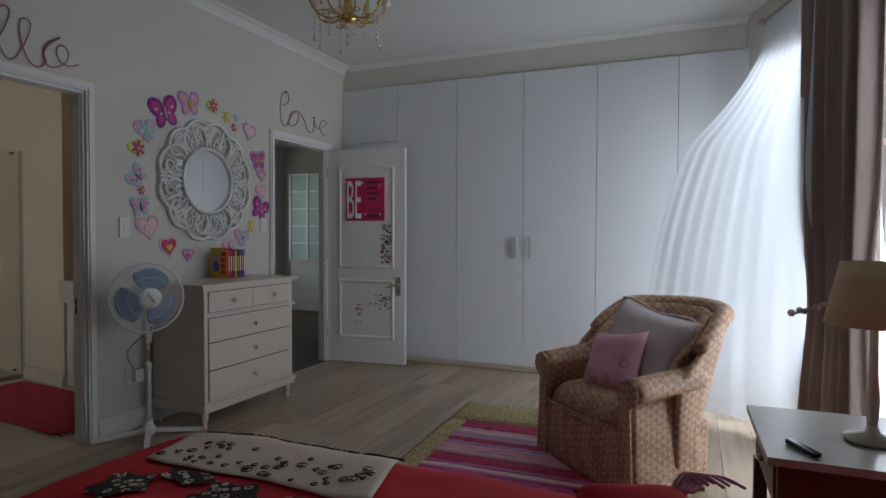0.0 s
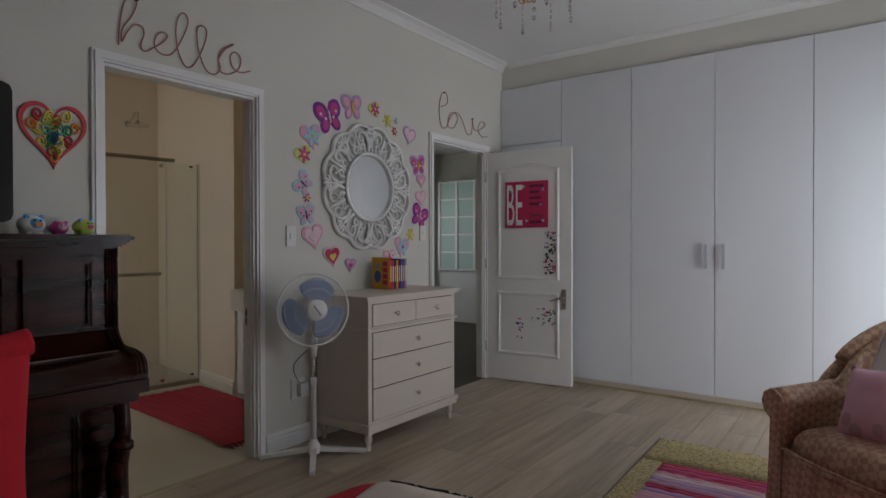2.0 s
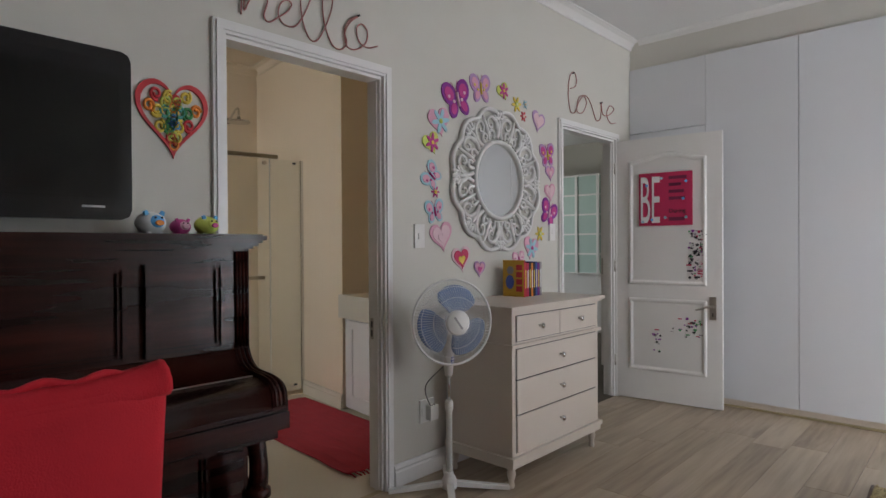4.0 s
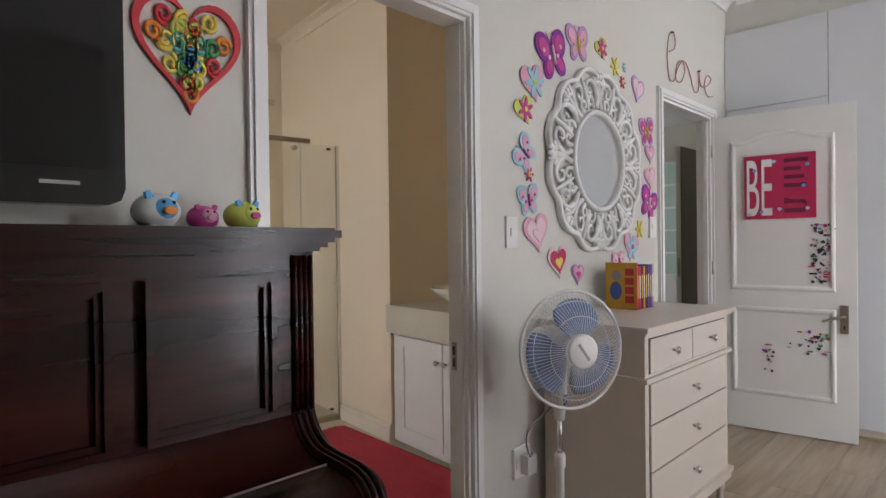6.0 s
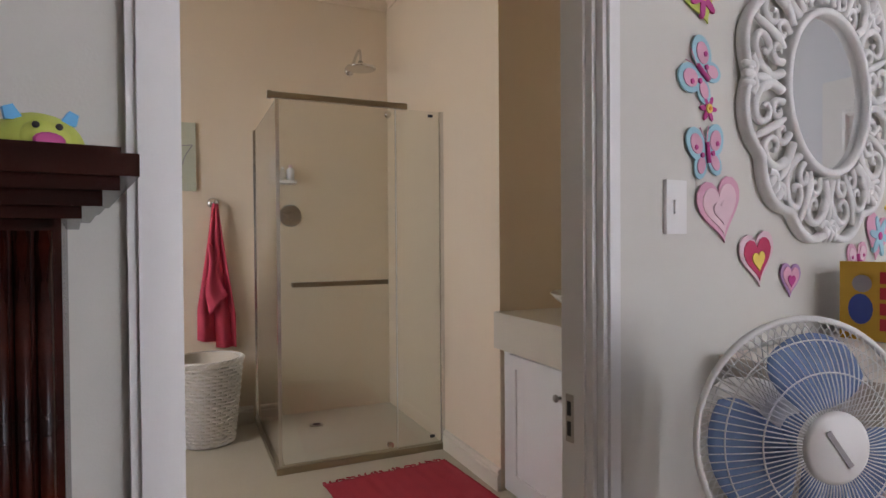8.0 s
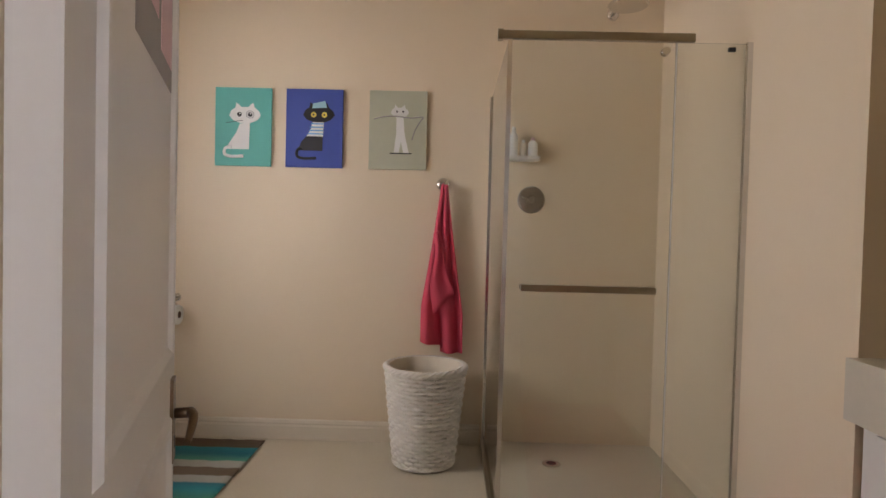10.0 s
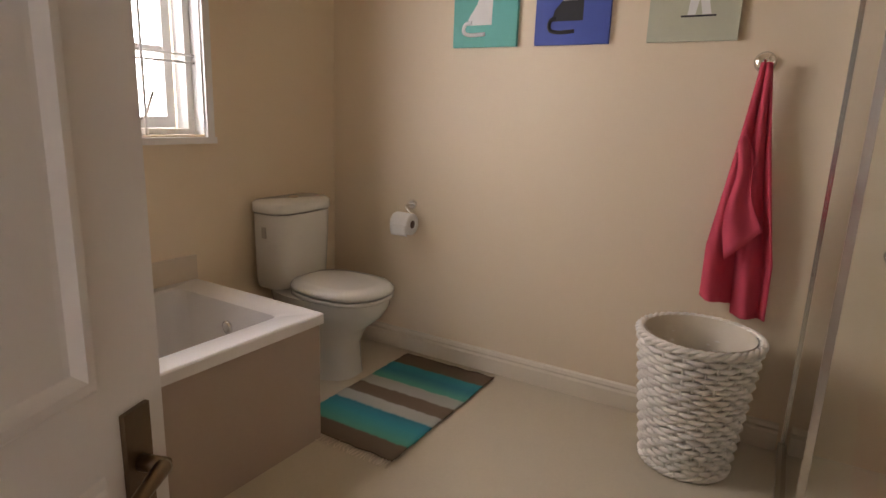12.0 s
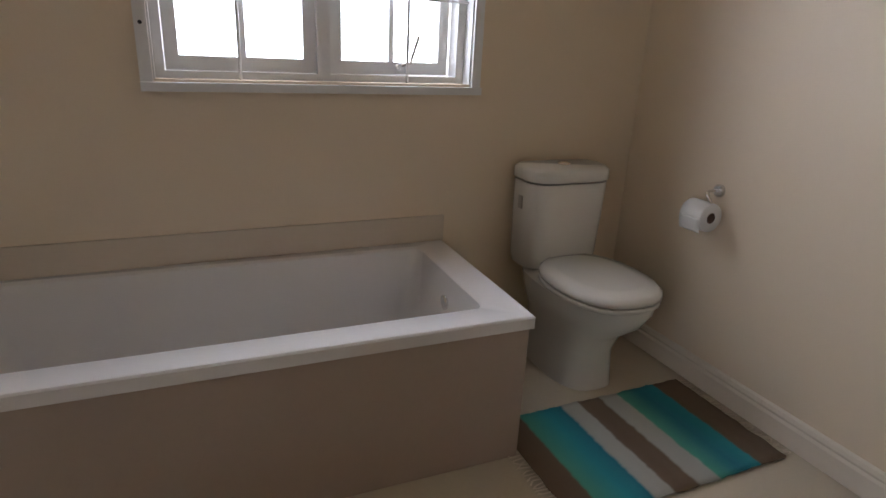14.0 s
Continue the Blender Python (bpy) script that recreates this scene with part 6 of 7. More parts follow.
bm = bmesh.new()
rings = []
for inset, z, rad in (((0, 0, 0, 0), 0.462, 0.008), ((0, 0, 0, 0), 0.496, 0.008), ((0.005, 0.005, 0.004, 0.005), 0.501, 0.008), ((0.105, 0.10, 0.052, 0.098), 0.501, 0.03), ((0.117, 0.115, 0.062, 0.110), 0.492, 0.04), ((0.135, 0.16, 0.080, 0.125), 0.36, 0.06), ((0.15, 0.26, 0.105, 0.135), 0.16, 0.08), ((0.21, 0.36, 0.16, 0.19), 0.125, 0.08)):
    rings.append([bm.verts.new(p) for p in rim_ring(inset, z, rad)])
for a, b in zip(rings, rings[1:]):
    for i in range(len(a)):
        j = (i + 1) % len(a)
        bm.faces.new((a[i], a[j], b[j], b[i]))
bm.faces.new(rings[-1])
part("tub", bm, M_TUB, bath, "glossy white acrylic tub", smooth=35)
part("front_panel", box((bx0 + 0.012, BF - 0.032, 0), (bx1, BF - 0.014, 0.463)), M_PANEL, bath, "taupe bath panel")
part("end_panel", box((bx0 + 0.012, Y_S + 0.002, 0), (bx0 + 0.028, BF - 0.033, 0.463)), M_PANEL, bath, "taupe bath panel")
part("upstand", plate([(bx0, Y_S - 0.01), (bx1, Y_S + 0.02), (bx1, Y_S + 0.044), (bx0, Y_S + 0.011)], 0.103, Matrix.Translation((0, 0, 0.503))), material("splash_band", (0.66, 0.555, 0.435), 0.5, vary=0.06), bath, "grey-beige splash band along the wall", bevel=0.003)
part("waste", turned([(0.03, 0.126), (0.03, 0.131), (0.02, 0.133)], 20, Matrix.Translation((-3.7, 1.54, 0))), M_CHROME, bath)
part("overflow", turned([(0.025, 0), (0.025, 0.008), (0.015, 0.012)], 20, Matrix.Translation((-3.945, 1.54, 0.40)) @ Matrix.Rotation(radians(90), 4, "Y")), M_CHROME, bath)

# ---------- toilet ----------
wc = bath_thing(thing("toilet", "white close-coupled toilet with the lid down", "toilet", Matrix.Translation((-4.56, 1.182, 0)) @ Matrix.Scale(1.035, 4) @ Matrix.Translation((4.345, -1.104, 0))))
TX = -4.345


def loft(sections, n=28):
    """Stacked rounded sections: (z, half width, back y, front y, squareness)."""
    bm = bmesh.new()
    rows = []
    for z, hw, yb, yf, sq in sections:
        row = []
        for k in range(n):
            a = 2 * math.pi * k / n
            c, s = math.cos(a), math.sin(a)
            x = TX + hw * math.copysign(abs(c) ** sq, c)
            y = (yb + yf) / 2 + (yf - yb) / 2 * math.copysign(abs(s) ** (sq if s < 0 else max(sq, 0.85)), s)
            row.append(bm.verts.new((x, y, z)))
        rows.append(row)
    for a, b in zip(rows, rows[1:]):
        for k in range(n):
            bm.faces.new((a[k], a[(k + 1) % n], b[(k + 1) % n], b[k])).smooth = True
    bm.faces.new(rows[0][::-1])
    bm.faces.new(rows[-1])
    return bm


part("pedestal", loft([(0.0, 0.128, 1.16, 1.575, 0.7), (0.03, 0.125, 1.16, 1.57, 0.7), (0.15, 0.120, 1.15, 1.565, 0.75), (0.225, 0.132, 1.15, 1.60, 0.8), (0.29, 0.165, 1.14, 1.68, 0.8), (0.345, 0.18, 1.13, 1.715, 0.8), (0.378, 0.182, 1.12, 1.72, 0.8)]), M_CHINA, wc, smooth=50)
part("seat", loft([(0.380, 0.180, 1.27, 1.722, 0.8), (0.384, 0.186, 1.265, 1.728, 0.8), (0.396, 0.186, 1.265, 1.728, 0.8), (0.399, 0.183, 1.268, 1.725, 0.8)]), M_CHINA, wc)
part("lid", loft([(0.403, 0.182, 1.268, 1.724, 0.8), (0.407, 0.187, 1.262, 1.730, 0.8), (0.424, 0.187, 1.262, 1.729, 0.8), (0.437, 0.172, 1.275, 1.712, 0.8), (0.442, 0.13, 1.31, 1.66, 0.85)]), M_CHINA, wc, "closed white lid")
part("cistern", loft([(0.385, 0.158, 1.112, 1.275, 0.35), (0.42, 0.170, 1.112, 1.288, 0.35), (0.60, 0.176, 1.112, 1.296, 0.35), (0.725, 0.179, 1.112, 1.300, 0.35)], 40), M_CHINA, wc, smooth=50)
tank_lid = part("cistern_lid", loft([(0.731, 0.178, 1.108, 1.302, 0.35), (0.737, 0.183, 1.105, 1.307, 0.35), (0.772, 0.182, 1.105, 1.305, 0.35), (0.784, 0.170, 1.115, 1.292, 0.4)], 40), M_CHINA, wc, smooth=50)
part("flush_button", turned([(0.024, 0.783), (0.024, 0.789), (0.018, 0.791)], 20, Matrix.Translation((TX, 1.205, 0))), M_CHROME, tank_lid, "chrome flush button")
part("badge", box((TX + 0.176, 1.19, 0.62), (TX + 0.181, 1.215, 0.67)), M_STEEL, wc)
for s in (-1, 1):
    part("seat_hinge", bar([(TX + s * 0.075 - 0.02, 1.262, 0.40), (TX + s * 0.075 + 0.02, 1.262, 0.40)], 0.010, 10), M_CHROME, wc)
bin_ = bath_thing(thing("waste_bin", "small dark bin beside the toilet", "bin", pose(-4.20, 1.285, 0)))
part("bin_body", turned([(0.05, 0.0), (0.062, 0.29), (0.066, 0.30), (0.060, 0.30), (0.05, 0.02)], 20), M_GAP, bin_)

# ---------- bath mat ----------
bm_ = bath_thing(thing("bath_mat", "cotton mat in brown, teal and grey stripes", "bath mat", pose(-4.905, 1.727, 0, 0, 0, 0) @ Matrix.Diagonal((1.065, 1.06, 1, 1))))
part("weave", sheet(50, 20, lambda u, v: Vector((0.78 * u + 0.006 * noise.noise(Vector((v * 8, 0, 1))), 0.47 * v + 0.006 * noise.noise(Vector((u * 9, 3, 0))), 0.006 + 0.003 * noise.noise(Vector((u * 12, v * 9, 0))) + 0.0015 * math.sin(u * 220))), 0.005), M_MAT, bm_)
random.seed(5)
for k in range(34):
    for end in (0, 1):
        y = 0.008 + 0.0138 * k
        s = 1 if end else -1
        part("fringe", bar([(0.78 * end, y, 0.007), (0.78 * end + s * 0.022, y + random.uniform(-0.006, 0.006), 0.004), (0.78 * end + s * 0.038, y + random.uniform(-0.01, 0.01), 0.003)], 0.0026, 4), M_LINEN, bm_)

# ---------- wicker laundry basket ----------
bk = bath_thing(thing("laundry_basket", "white woven wicker laundry basket with cloth lining", "basket", pose(-4.70, 3.105, 0) @ Matrix.Diagonal((1.03, 1.03, 1.01, 1))))


def basket_r(z):
    return 0.142 + 0.052 * (z / 0.49)


random.seed(6)
WEAVES, ROWS_B = 34, 24
bm = bmesh.new()
for row in range(ROWS_B):
    z = 0.020 + 0.455 * row / (ROWS_B - 1)
    pts = []
    for k in range(WEAVES * 4):
        a = 2 * math.pi * k / (WEAVES * 4)
        r = basket_r(z) + 0.0070 * math.sin(WEAVES / 2 * a + math.pi * (row % 2)) + 0.001 * noise.noise(Vector((a * 5, z * 30, 0)))
        pts.append((r * math.cos(a), r * math.sin(a), z + 0.0015 * math.sin(a * 7 + row)))
    tube(bm, pts, 0.0092, 6, True)
part("weave", bm, M_WOVEN, bk, "thick white woven strands")
for k in range(WEAVES):
    a = 2 * math.pi * (k + 0.5) / WEAVES
    part("stake", bar([((basket_r(z)) * math.cos(a), (basket_r(z)) * math.sin(a), z) for z in (0.008, 0.12, 0.24, 0.36, 0.48)], 0.0045, 5), M_WOVEN, bk)
for z, r, w in ((0.488, 0.197, 0.016), (0.012, 0.146, 0.012)):
    bm = bmesh.new()
    for ph in range(3):
        tube(bm, [((r + 0.5 * w * math.cos(14 * a + ph * 2.09)) * math.cos(a), (r + 0.5 * w * math.cos(14 * a + ph * 2.09)) * math.sin(a), z + 0.5 * w * math.sin(14 * a + ph * 2.09)) for a in (2 * math.pi * q / 140 for q in range(140))], w * 0.5, 6, True)
    part("rim" if z > 0.1 else "foot_rim", bm, M_WOVEN, bk)
part("lining", sheet(60, 10, lambda u, v: Vector(((basket_r(0.496 - 0.46 * v) - 0.016 + 0.004 * math.sin(u * 44) * min(1, v * 4)) * math.cos(u * 6.28318), (basket_r(0.496 - 0.46 * v) - 0.016 + 0.004 * math.sin(u * 44) * min(1, v * 4)) * math.sin(u * 6.28318), 0.498 - 0.46 * v)), 0.0, True), M_LINEN, bk, "cream cotton lining", smooth=True)
part("floor_board", turned([(0.148, 0.014), (0.148, 0.028)], 30), M_LINEN, bk)

# ---------- towel on its hook ----------
hook = bath_thing(thing("towel_hook", "round clear suction hook on the wall", "hook", wall_a(3.167, 1.441, 0.0, x=X_B)))
part("disc", turned([(0.034, 0), (0.036, 0.008), (0.028, 0.016), (0.012, 0.02)], 24), M_CHROME, hook)
part("peg", bar(smooth_path([(0, 0, 0.018), (0, -0.004, 0.032), (0, 0.010, 0.040)], 4), 0.006, 8), M_CHROME, hook)
towel = bath_thing(thing("towel", "raspberry red towel hanging from the hook", "towel", pose(0, 0.222, 0.046)))


def towel_skin(u, v):
    """Gathered at the top, wider and folded lower down."""
    w = 0.016 + 0.088 * min(1, v * 1.3) ** 1.15
    z = 1.39 - (0.92 if u > 0.42 else 0.86 + 0.06 * u) * v
    y = 2.957 + (u - 0.5) * 2 * w + 0.012 * v - (0.02 * v if u < 0.3 else 0)
    fold = (0.010 + 0.022 * v) * math.sin(u * 13 + 0.8 * math.sin(v * 4)) + 0.014 * math.sin(u * 5 + v * 2) * v
    return Vector((X_B + 0.05 + fold, y, z))


part("cloth", sheet(44, 30, towel_skin, 0.007), M_TOWEL, towel, smooth=True)
part("folded_corner", sheet(20, 14, lambda u, v: Vector((X_B + 0.078 + 0.012 * math.sin(u * 6) + 0.012 * v, 2.905 + (0.02 + 0.09 * v) * u + 0.012 * math.sin(v * 7), 1.12 - 0.34 * v - 0.09 * (1 - u) * v + 0.03 * u)), 0.006), M_TOWEL, towel, smooth=True)

# ---------- cat canvases ----------
def canvas(name, y0, y1, ground, label):
    c = bath_thing(thing(name, label, "painting", wall_a(y0, 1.517, 0.001, x=X_B) @ Matrix.Diagonal((1.1, 1.08, 1, 1)), group="three cat paintings"))
    part("canvas", box((0, 0, 0), ((y1 - y0) / 1.1, 0.398, 0.017)), ground, c, bevel=0.002)
    return c


def figure(parent, name, outline, mat, level=0.0):
    return part(name, plate(outline, 0.0012, Matrix.Translation((0, 0, 0.0171 + level))), mat, parent)


def tail(parent, pts, r, mat):
    return part("tail", bar([(p.x, p.y, 0.0176) for p in smooth_path([(a, b, 0) for a, b in pts], 5)], r, 6), mat, parent)


def cat_head(x, y, w, h):
    return [(x - w, y - 0.1 * h), (x - 0.85 * w, y + 0.35 * h), (x - 0.62 * w, y + 0.55 * h), (x - 0.55 * w, y + h), (x - 0.22 * w, y + 0.62 * h), (x + 0.2 * w, y + 0.62 * h), (x + 0.5 * w, y + h), (x + 0.62 * w, y + 0.55 * h), (x + 0.88 * w, y + 0.3 * h), (x + w, y - 0.1 * h), (x + 0.75 * w, y - 0.5 * h), (x + 0.35 * w, y - 0.72 * h), (x - 0.35 * w, y - 0.72 * h), (x - 0.75 * w, y - 0.5 * h)]


c1 = canvas("cat_painting", 1.899, 2.209, C["teal"], "teal canvas of a white cat with a monocle")
figure(c1, "body", [(0.068, 0.085), (0.068, 0.11), (0.105, 0.165), (0.125, 0.215), (0.175, 0.225), (0.172, 0.085)], C["white"])
figure(c1, "head", cat_head(0.150, 0.262, 0.080, 0.060), C["white"], 0.0004)
tail(c1, [(0.085, 0.095), (0.055, 0.09), (0.048, 0.062), (0.075, 0.048), (0.145, 0.050)], 0.008, C["white"])
for x in (0.122, 0.176):
    figure(c1, "eye", disc(0.012, 14, x, 0.262), C["black"], 0.0010)
    figure(c1, "pupil", disc(0.004, 10, x + 0.002, 0.266), C["white"], 0.0016)
part("monocle", bar([(0.176 + 0.019 * math.cos(t), 0.262 + 0.019 * math.sin(t), 0.0185) for t in (2 * math.pi * q / 20 for q in range(20))], 0.0014, 5, True), C["black"], c1)
part("line", bar([(0.055, 0.218, 0.0185), (0.14, 0.232, 0.0185)], 0.0014, 5), C["black"], c1)
c2 = canvas("cat_painting", 2.292, 2.605, C["blue"], "blue canvas of a black cat in a striped jersey")
figure(c2, "legs", [(0.065, 0.085), (0.075, 0.125), (0.105, 0.160), (0.185, 0.160), (0.185, 0.085)], C["black"])
figure(c2, "jersey", [(0.105, 0.158), (0.125, 0.195), (0.135, 0.235), (0.190, 0.235), (0.187, 0.158)], C["white"], 0.0003)
for k in range(4):
    figure(c2, "jersey_stripe", [(0.113 + 0.004 * k, 0.168 + 0.017 * k), (0.188, 0.168 + 0.017 * k), (0.188, 0.174 + 0.017 * k), (0.113 + 0.005 * k, 0.174 + 0.017 * k)], C["sky"], 0.0009)
figure(c2, "head", cat_head(0.165, 0.272, 0.080, 0.058), C["black"], 0.0004)
figure(c2, "cap", [(0.13, 0.300), (0.135, 0.325), (0.195, 0.338), (0.205, 0.305)], C["aqua"], 0.0010)
tail(c2, [(0.08, 0.10), (0.058, 0.085), (0.060, 0.055), (0.095, 0.045), (0.155, 0.048)], 0.007, C["black"])
for x in (0.138, 0.192):
    figure(c2, "eye", disc(0.014, 14, x, 0.268), C["yellow"], 0.0010)
    figure(c2, "pupil", disc(0.005, 10, x, 0.268), C["black"], 0.0016)
c3 = canvas("cat_painting", 2.752, 3.068, C["sage"], "grey-green canvas of a thin pale cat dancing")
figure(c3, "body", [(0.125, 0.085), (0.135, 0.18), (0.135, 0.262), (0.170, 0.262), (0.178, 0.18), (0.200, 0.085), (0.172, 0.085), (0.160, 0.14), (0.150, 0.085)], C["white"])
figure(c3, "head", cat_head(0.152, 0.290, 0.045, 0.038), C["white"], 0.0004)
part("arms", bar([(p.x, p.y, 0.0178) for p in smooth_path([(0.022, 0.252, 0), (0.05, 0.262, 0), (0.10, 0.270, 0), (0.15, 0.268, 0), (0.21, 0.262, 0), (0.268, 0.268, 0), (0.255, 0.245, 0), (0.23, 0.20, 0), (0.215, 0.15, 0)], 4)], 0.003, 5), C["grey"], c3)
for x in (0.138, 0.168):
    figure(c3, "eye", disc(0.005, 10, x, 0.293), C["black"], 0.0010)
figure(c3, "feet", [(0.105, 0.078), (0.215, 0.078), (0.215, 0.084), (0.105, 0.084)], C["black"], 0.0004)

# ---------- toilet roll ----------
tr = bath_thing(thing("toilet_roll_holder", "chrome wall bracket for toilet paper", "roll holder", wall_a(1.690, 0.777, 0.0, x=X_B)))
part("rose", turned([(0.024, 0), (0.024, 0.008), (0.018, 0.014)], 20), M_CHROME, tr)
part("hanger", bar(smooth_path([(0, 0, 0.012), (0, 0, 0.055), (0.01, -0.01, 0.07), (0.04, -0.04, 0.075), (0.03, -0.078, 0.075), (-0.08, -0.080, 0.075)], 4), 0.0055, 8), M_CHROME, tr)
rl = bath_thing(thing("toilet_roll", "white toilet paper roll on its holder", "toilet roll", wall_a(1.692, 0.690, 0.078, x=X_B)))
part("paper", turned([(0.020, -0.05), (0.052, -0.05), (0.054, -0.046), (0.054, 0.046), (0.052, 0.05), (0.020, 0.05)], 28, Matrix.Rotation(radians(90), 4, "Y"), False), M_WHITEP, rl)
part("core", turned([(0.0202, -0.0499), (0.019, -0.0499), (0.019, 0.0499), (0.0202, 0.0499)], 20, Matrix.Rotation(radians(90), 4, "Y"), False), M_WOODD, rl, "brown card core")
part("loose_sheet", sheet(6, 6, lambda u, v: Vector((-0.048 + 0.096 * u, -0.055 * v, 0.0545 - 0.012 * v * v)), 0.0008), M_WHITEP, rl)

# ---------- shower ----------
SX, SY = -4.0, 3.425
tray = bath_thing(thing("shower_tray", "beige screed shower floor with low kerb", "shower tray"))
part("tray_floor", boxes(((X_B + 0.001, SY + 0.03, 0.0), (SX - 0.03, Y_N - 0.001, 0.02)),), M_COUNTER, tray)
part("kerb", boxes(((SX - 0.03, SY - 0.018, 0.0), (SX + 0.018, Y_N - 0.001, 0.034)), ((X_B + 0.001, SY - 0.018, 0.0), (SX - 0.031, SY + 0.03, 0.034))), M_RAIL, tray, "bronze metal bottom rail", bevel=0.003)
part("drain", turned([(0.045, 0.020), (0.045, 0.024), (0.03, 0.025)], 24, Matrix.Translation((-4.673, 3.753, 0))), M_STEEL, tray, "steel drain")
part("drain_hole", turned([(0.026, 0.0252), (0.026, 0.0256)], 18, Matrix.Translation((-4.673, 3.753, 0))), M_GAP, tray)
sh = bath_thing(thing("shower_enclosure", "frameless glass shower enclosure with bronze rail", "shower enclosure"))
door_y = 4.06
g1 = part("glass_door", box((SX - 0.003, SY + 0.012, 0.045), (SX + 0.003, door_y, 1.920)), M_GLASS, sh, "clear glass door")
g2 = part("fixed_pane", box((SX - 0.0032, door_y + 0.006, 0.036), (SX + 0.0028, Y_N - 0.014, 1.920)), M_GLASS, sh, "clear fixed pane")
g3 = part("side_pane", box((X_B + 0.014, SY - 0.003, 0.036), (SX - 0.008, SY + 0.003, 1.920)), M_GLASS, sh, "clear side pane")
for g in (g1, g2, g3):
    g.visible_shadow = False
part("top_rail", boxes(((SX - 0.012, SY - 0.04, 1.923), (SX + 0.012, door_y + 0.07, 1.953)), ((SX - 0.014, SY - 0.045, 1.918), (SX + 0.014, SY - 0.025, 1.957))), M_RAIL, sh, "bronze top rail", bevel=0.003)
part("wall_channel", box((SX - 0.011, Y_N - 0.022, 0.034), (SX + 0.011, Y_N - 0.0015, 1.925)), M_CHROME, sh, bevel=0.002)
part("wall_channel", box((X_B + 0.0015, SY - 0.011, 0.034), (X_B + 0.022, SY + 0.011, 1.925)), M_CHROME, sh, bevel=0.002)
part("corner_seal", box((SX - 0.008, SY - 0.006, 0.036), (SX + 0.006, SY + 0.011, 1.920)), M_CHROME, sh, bevel=0.002)
part("door_seal", box((SX - 0.004, door_y + 0.0005, 0.04), (SX + 0.004, door_y + 0.0055, 1.920)), M_WHITEP, sh)
hb = part("towel_bar", box((SX + 0.036, 3.490, 0.959), (SX + 0.048, 4.000, 0.985)), M_RAIL, sh, "flat bronze towel-bar handle", bevel=0.003)
for y in (3.500, 3.990):
    part("bar_post", bar([(SX + 0.002, y, 0.972), (SX + 0.046, y, 0.972)], 0.013, 12), M_CHROME, hb)
for z in (0.065, 1.885):
    part("pivot", bar([(SX - 0.012, door_y - 0.04, z), (SX + 0.016, door_y - 0.04, z)], 0.016, 14), M_CHROME, sh)
    part("pane_clip", box((SX - 0.008, door_y + 0.20, z + 0.006), (SX + 0.008, door_y + 0.225, z + 0.02)), M_GAP, sh)
shd = bath_thing(thing("rain_shower", "round chrome rain shower head on a bent arm", "shower", pose(0, 0.27, 0.115)))
part("flange", turned([(0.032, 0), (0.032, 0.008), (0.02, 0.014)], 20, wall_a(3.80, 2.272, 0.0, x=X_B)), M_CHROME, shd)
part("arm", bar(smooth_path([(X_B, 3.80, 2.272), (X_B + 0.08, 3.80, 2.285), (X_B + 0.20, 3.80, 2.335), (X_B + 0.265, 3.80, 2.34), (X_B + 0.29, 3.80, 2.30), (X_B + 0.29, 3.80, 2.25)], 5), 0.010, 10), M_CHROME, shd)
part("rose", turned([(0.014, 2.262), (0.02, 2.235), (0.095, 2.222), (0.10, 2.214), (0.095, 2.208)], 30, Matrix.Translation((X_B + 0.29, 3.80, 0))), M_CHROME, shd)
mx = bath_thing(thing("shower_mixer", "round brushed shower mixer plate with lever", "shower mixer", wall_a(3.653, 1.368, 0.0, x=X_B)))
part("plate", turned([(0.075, 0), (0.075, 0.006), (0.068, 0.010)], 30), M_STEEL, mx)
part("knob", turned([(0.026, 0.010), (0.024, 0.045), (0.018, 0.05)], 20), M_STEEL, mx)
part("lever", bar([(0, 0, 0.042), (-0.055, 0.012, 0.05)], 0.006, 8), M_STEEL, mx)
shf = bath_thing(thing("shower_shelf", "small white corner shelf in the shower", "shelf", wall_a(3.597, 1.592, 0.0, x=X_B)))
part("board", box((-0.085, -0.014, 0), (0.085, 0.004, 0.11)), M_WHITEP, shf, bevel=0.004)
for k, (y, r, h, col, cap) in enumerate(((-0.055, 0.024, 0.15, "white", "white"), (0.0, 0.020, 0.085, "cream", "white"), (0.05, 0.026, 0.10, "white", "palepink"))):
    b = bath_thing(thing("toiletry_bottle", "pale shampoo bottle on the shower shelf", "bottle", pose(X_B + 0.055, 3.597 + y, 1.5965), group="shower bottles"))
    part("bottle_body", turned([(r, 0), (r, h * 0.75), (r * 0.5, h * 0.86), (r * 0.4, h * 0.9)], 18), C[col], b)
    part("cap", turned([(r * 0.45, h * 0.9), (r * 0.45, h * 1.05), (r * 0.3, h * 1.07)], 14), C[cap], b)

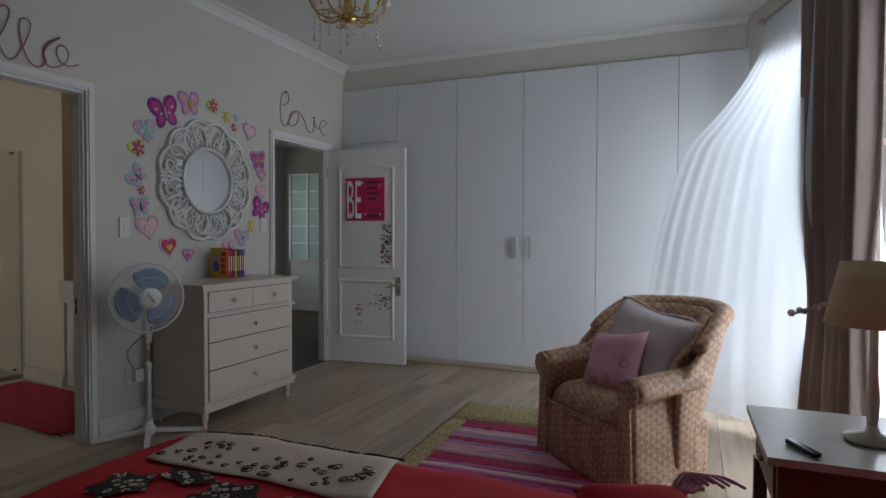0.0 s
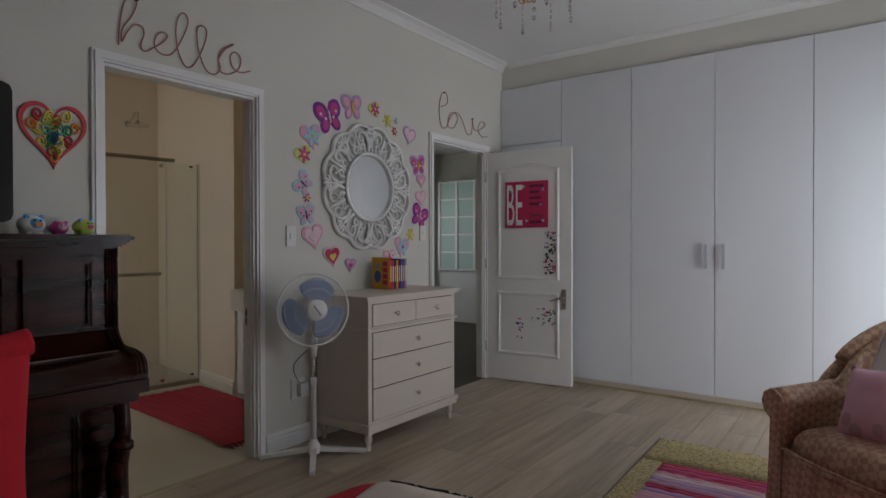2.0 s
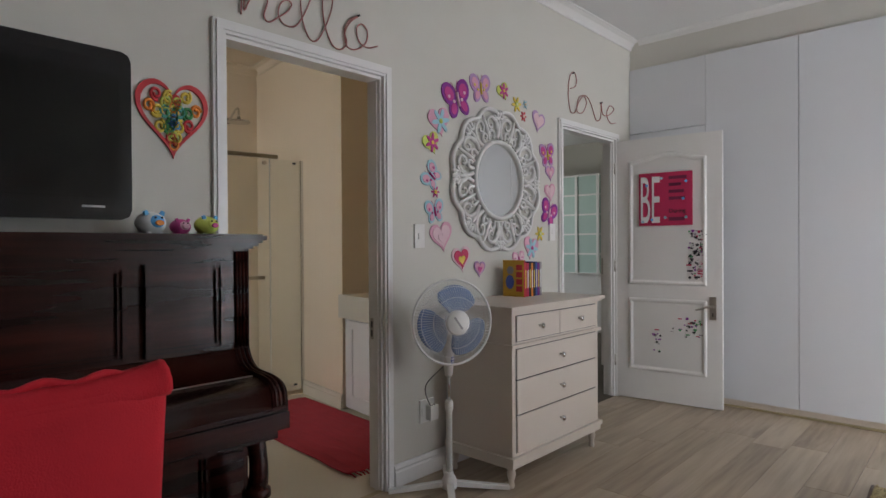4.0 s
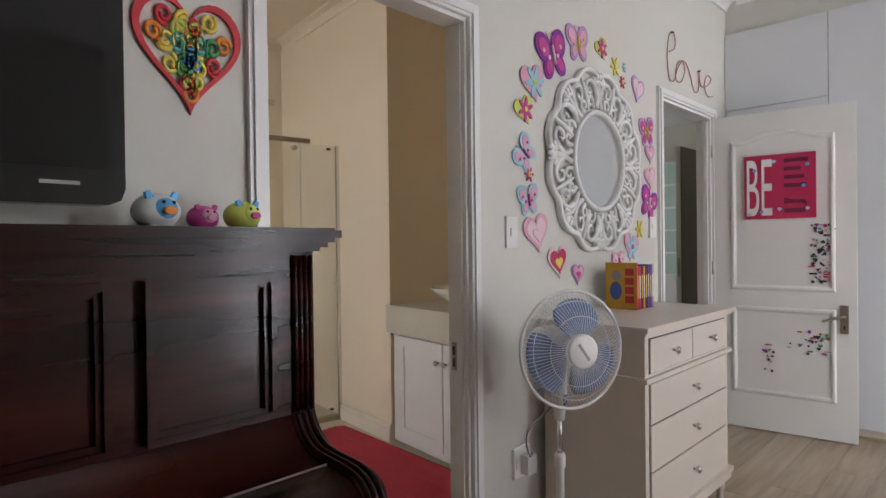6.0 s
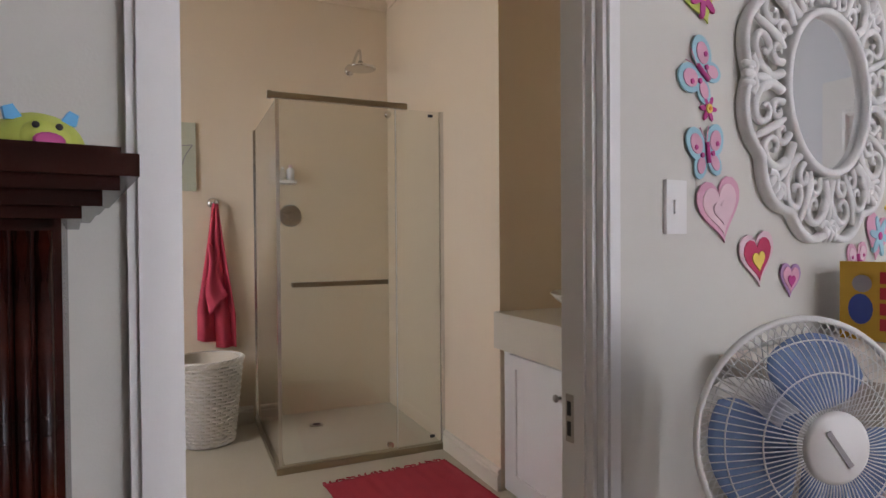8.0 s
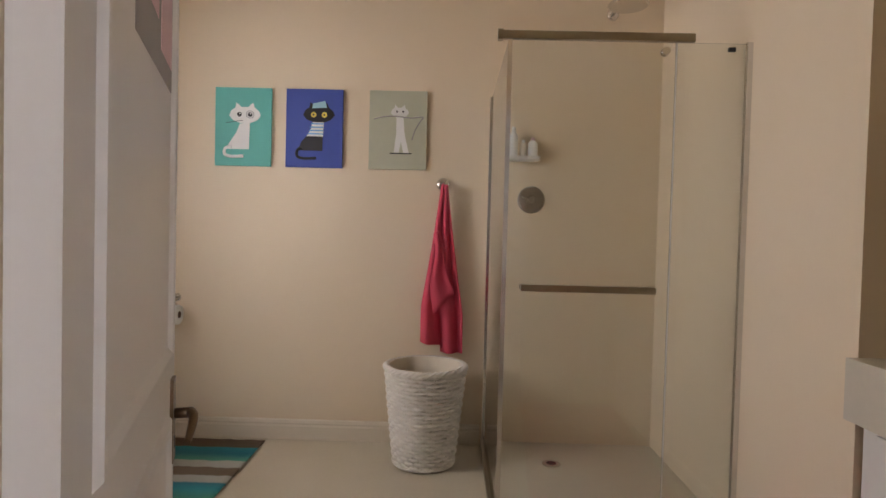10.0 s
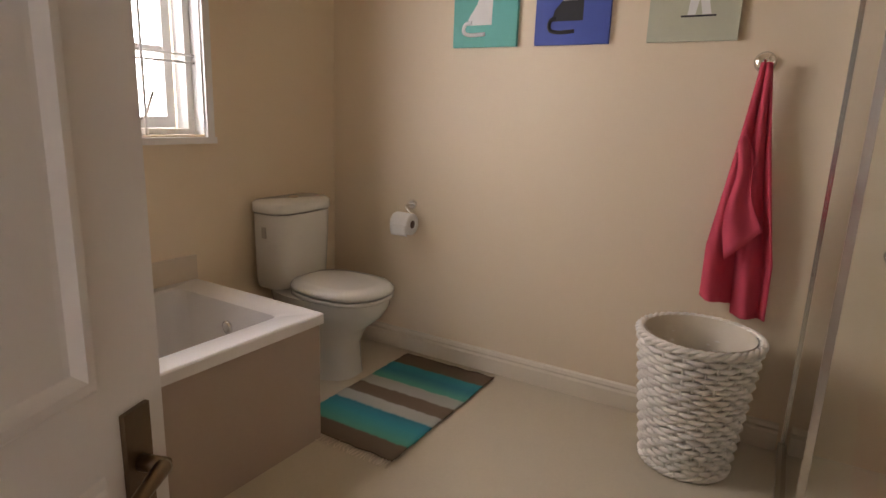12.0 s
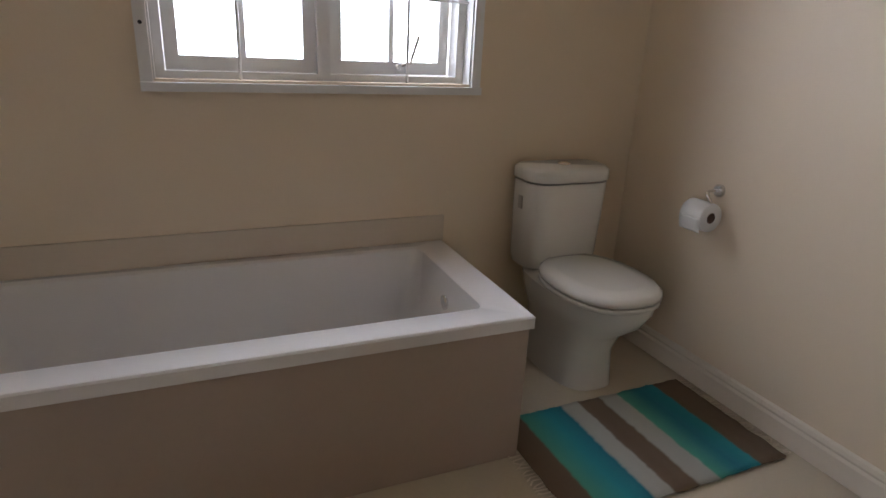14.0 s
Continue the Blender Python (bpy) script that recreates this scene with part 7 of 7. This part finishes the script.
# ---------- vanity ----------
ct = bath_thing(thing("vanity_counter", "thick pale screed vanity counter in the alcove", "counter"))
part("slab", box((X_AL + 0.002, 4.315, 0.688), (-2.25, Y_AL - 0.001, 0.857)), M_COUNTER, ct, bevel=0.008)
cab = bath_thing(thing("vanity_cabinet", "white shaker vanity cabinet with knobs", "cabinet", pose(0, 0.272, 0.016)))
part("body", box((X_AL + 0.01, 4.095, 0.0), (-2.26, Y_AL - 0.28, 0.67)), M_LEAF, cab)
for x0 in (-3.26, -2.815):
    w = 0.435
    cd = part("door", box((x0, 4.078, 0.05), (x0 + w, 4.094, 0.655)), M_LEAF, cab, "white shaker door")
    for nm, lo, hi in (("stile", (x0, 0.05), (x0 + 0.06, 0.655)), ("stile", (x0 + w - 0.06, 0.05), (x0 + w, 0.655)), ("rail", (x0 + 0.06, 0.05), (x0 + w - 0.06, 0.11)), ("rail", (x0 + 0.06, 0.595), (x0 + w - 0.06, 0.655))):
        part(nm, box((lo[0], 4.0705, lo[1]), (hi[0], 4.078, hi[1])), M_LEAF, cd, bevel=0.0015)
    kx = x0 + w - 0.03 if x0 < -3.0 else x0 + 0.03
    part("knob", turned([(0.007, 0), (0.007, 0.014), (0.016, 0.022), (0.014, 0.03), (0.004, 0.033)], 16, Matrix.Translation((kx, 4.071, 0.55)) @ Matrix.Rotation(radians(90), 4, "X")), M_STEEL, cd, "nickel knob")
basin = bath_thing(thing("vessel_basin", "white china vessel basin on the counter", "basin", pose(-2.80, 4.57, 0.8575) @ Matrix.Diagonal((1.15, 1.15, 1, 1))))
part("bowl", turned([(0.09, 0), (0.11, 0.02), (0.20, 0.09), (0.225, 0.118), (0.219, 0.122), (0.19, 0.09), (0.10, 0.03), (0.0, 0.022)], 40, None, False), M_CHINA, basin)
pot = bath_thing(thing("pot_plant", "small dark potted plant behind the basin", "plant", pose(-3.05, 4.81, 0.8575)))
part("pot", turned([(0.035, 0), (0.045, 0.07), (0.048, 0.075), (0.04, 0.075)], 20), M_WOODD, pot)
random.seed(9)
bm = bmesh.new()
for k in range(60):
    a, e = random.uniform(0, 6.28), random.uniform(0.1, 1.3)
    d = Vector((math.cos(a) * math.cos(e), math.sin(a) * math.cos(e), math.sin(e)))
    s = d.orthogonal().normalized() * 0.010
    o = Vector((0, 0, 0.075))
    L = random.uniform(0.05, 0.11)
    bm.faces.new([bm.verts.new(q) for q in (o + d * 0.02, o + d * L * 0.6 + s, o + d * L, o + d * L * 0.6 - s)])
part("leaves", bm, M_PLANT, pot)

# ---------- red rug in the bathroom ----------
rr = bath_thing(thing("red_rug", "red cotton rug with knotted fringe", "rug", pose(-3.755, 3.59, 0, 0, 0, 4)))
RW, RL = 0.67, 1.56


def rug_edge(u, v):
    return Vector((RL * u + 0.012 * noise.noise(Vector((v * 4, 1, 0))), (RW * v) * (1 - 0.06 * u) + 0.03 * u + 0.012 * noise.noise(Vector((u * 6, 7, 0))), 0.008 + 0.004 * noise.noise(Vector((u * 14, v * 9, 0))) + 0.002 * math.sin(v * 190)))


part("weave", sheet(60, 40, rug_edge, 0.006), M_REDMAT, rr)
for k in range(22):
    for end in (0, 1):
        p = rug_edge(end, (k + 0.5) / 22)
        s = 1 if end else -1
        part("fringe", bar(smooth_path([p, p + Vector((s * 0.02, random.uniform(-0.008, 0.008), 0.002)), p + Vector((s * 0.045, random.uniform(-0.016, 0.016), -0.006))], 3), 0.0042, 5), M_REDMAT, rr)

for ob in bathroom:
    ob.matrix_basis = BATH @ ob.matrix_basis

# ---------- floor planks ----------
PW, PL = 0.19, 1.285
bm = box((-PW / 2 + 0.0008, -PL / 2 + 0.0008, -0.012), (PW / 2 - 0.0008, PL / 2 - 0.0008, 0.0))
bmesh.ops.bevel(bm, geom=[e for e in bm.edges if all(v.co.z > -0.001 for v in e.verts)], offset=0.0012, segments=1, affect="EDGES")
plank_mesh = bpy.data.meshes.new("plank")
bm.to_mesh(plank_mesh)
bm.free()
plank_mesh.materials.append(M_FLOOR)
random.seed(13)
for i in range(25):
    x = X_A + PW / 2 + PW * i
    shift = random.uniform(0, PL)
    for j in range(-1, 6):
        y = -0.5 + PL * (j + 0.5) + shift - PL * 0.5
        if y - PL / 2 > Y_W or y + PL / 2 < -0.5 or x > 2.6:
            continue
        p = new("plank", plank_mesh)
        p.parent = floor
        lo, hi = max(y - PL / 2, -0.56), min(y + PL / 2, Y_W + 0.02)
        p.location, p.scale = (x, (lo + hi) / 2, 0), (1, (hi - lo) / PL, 1)
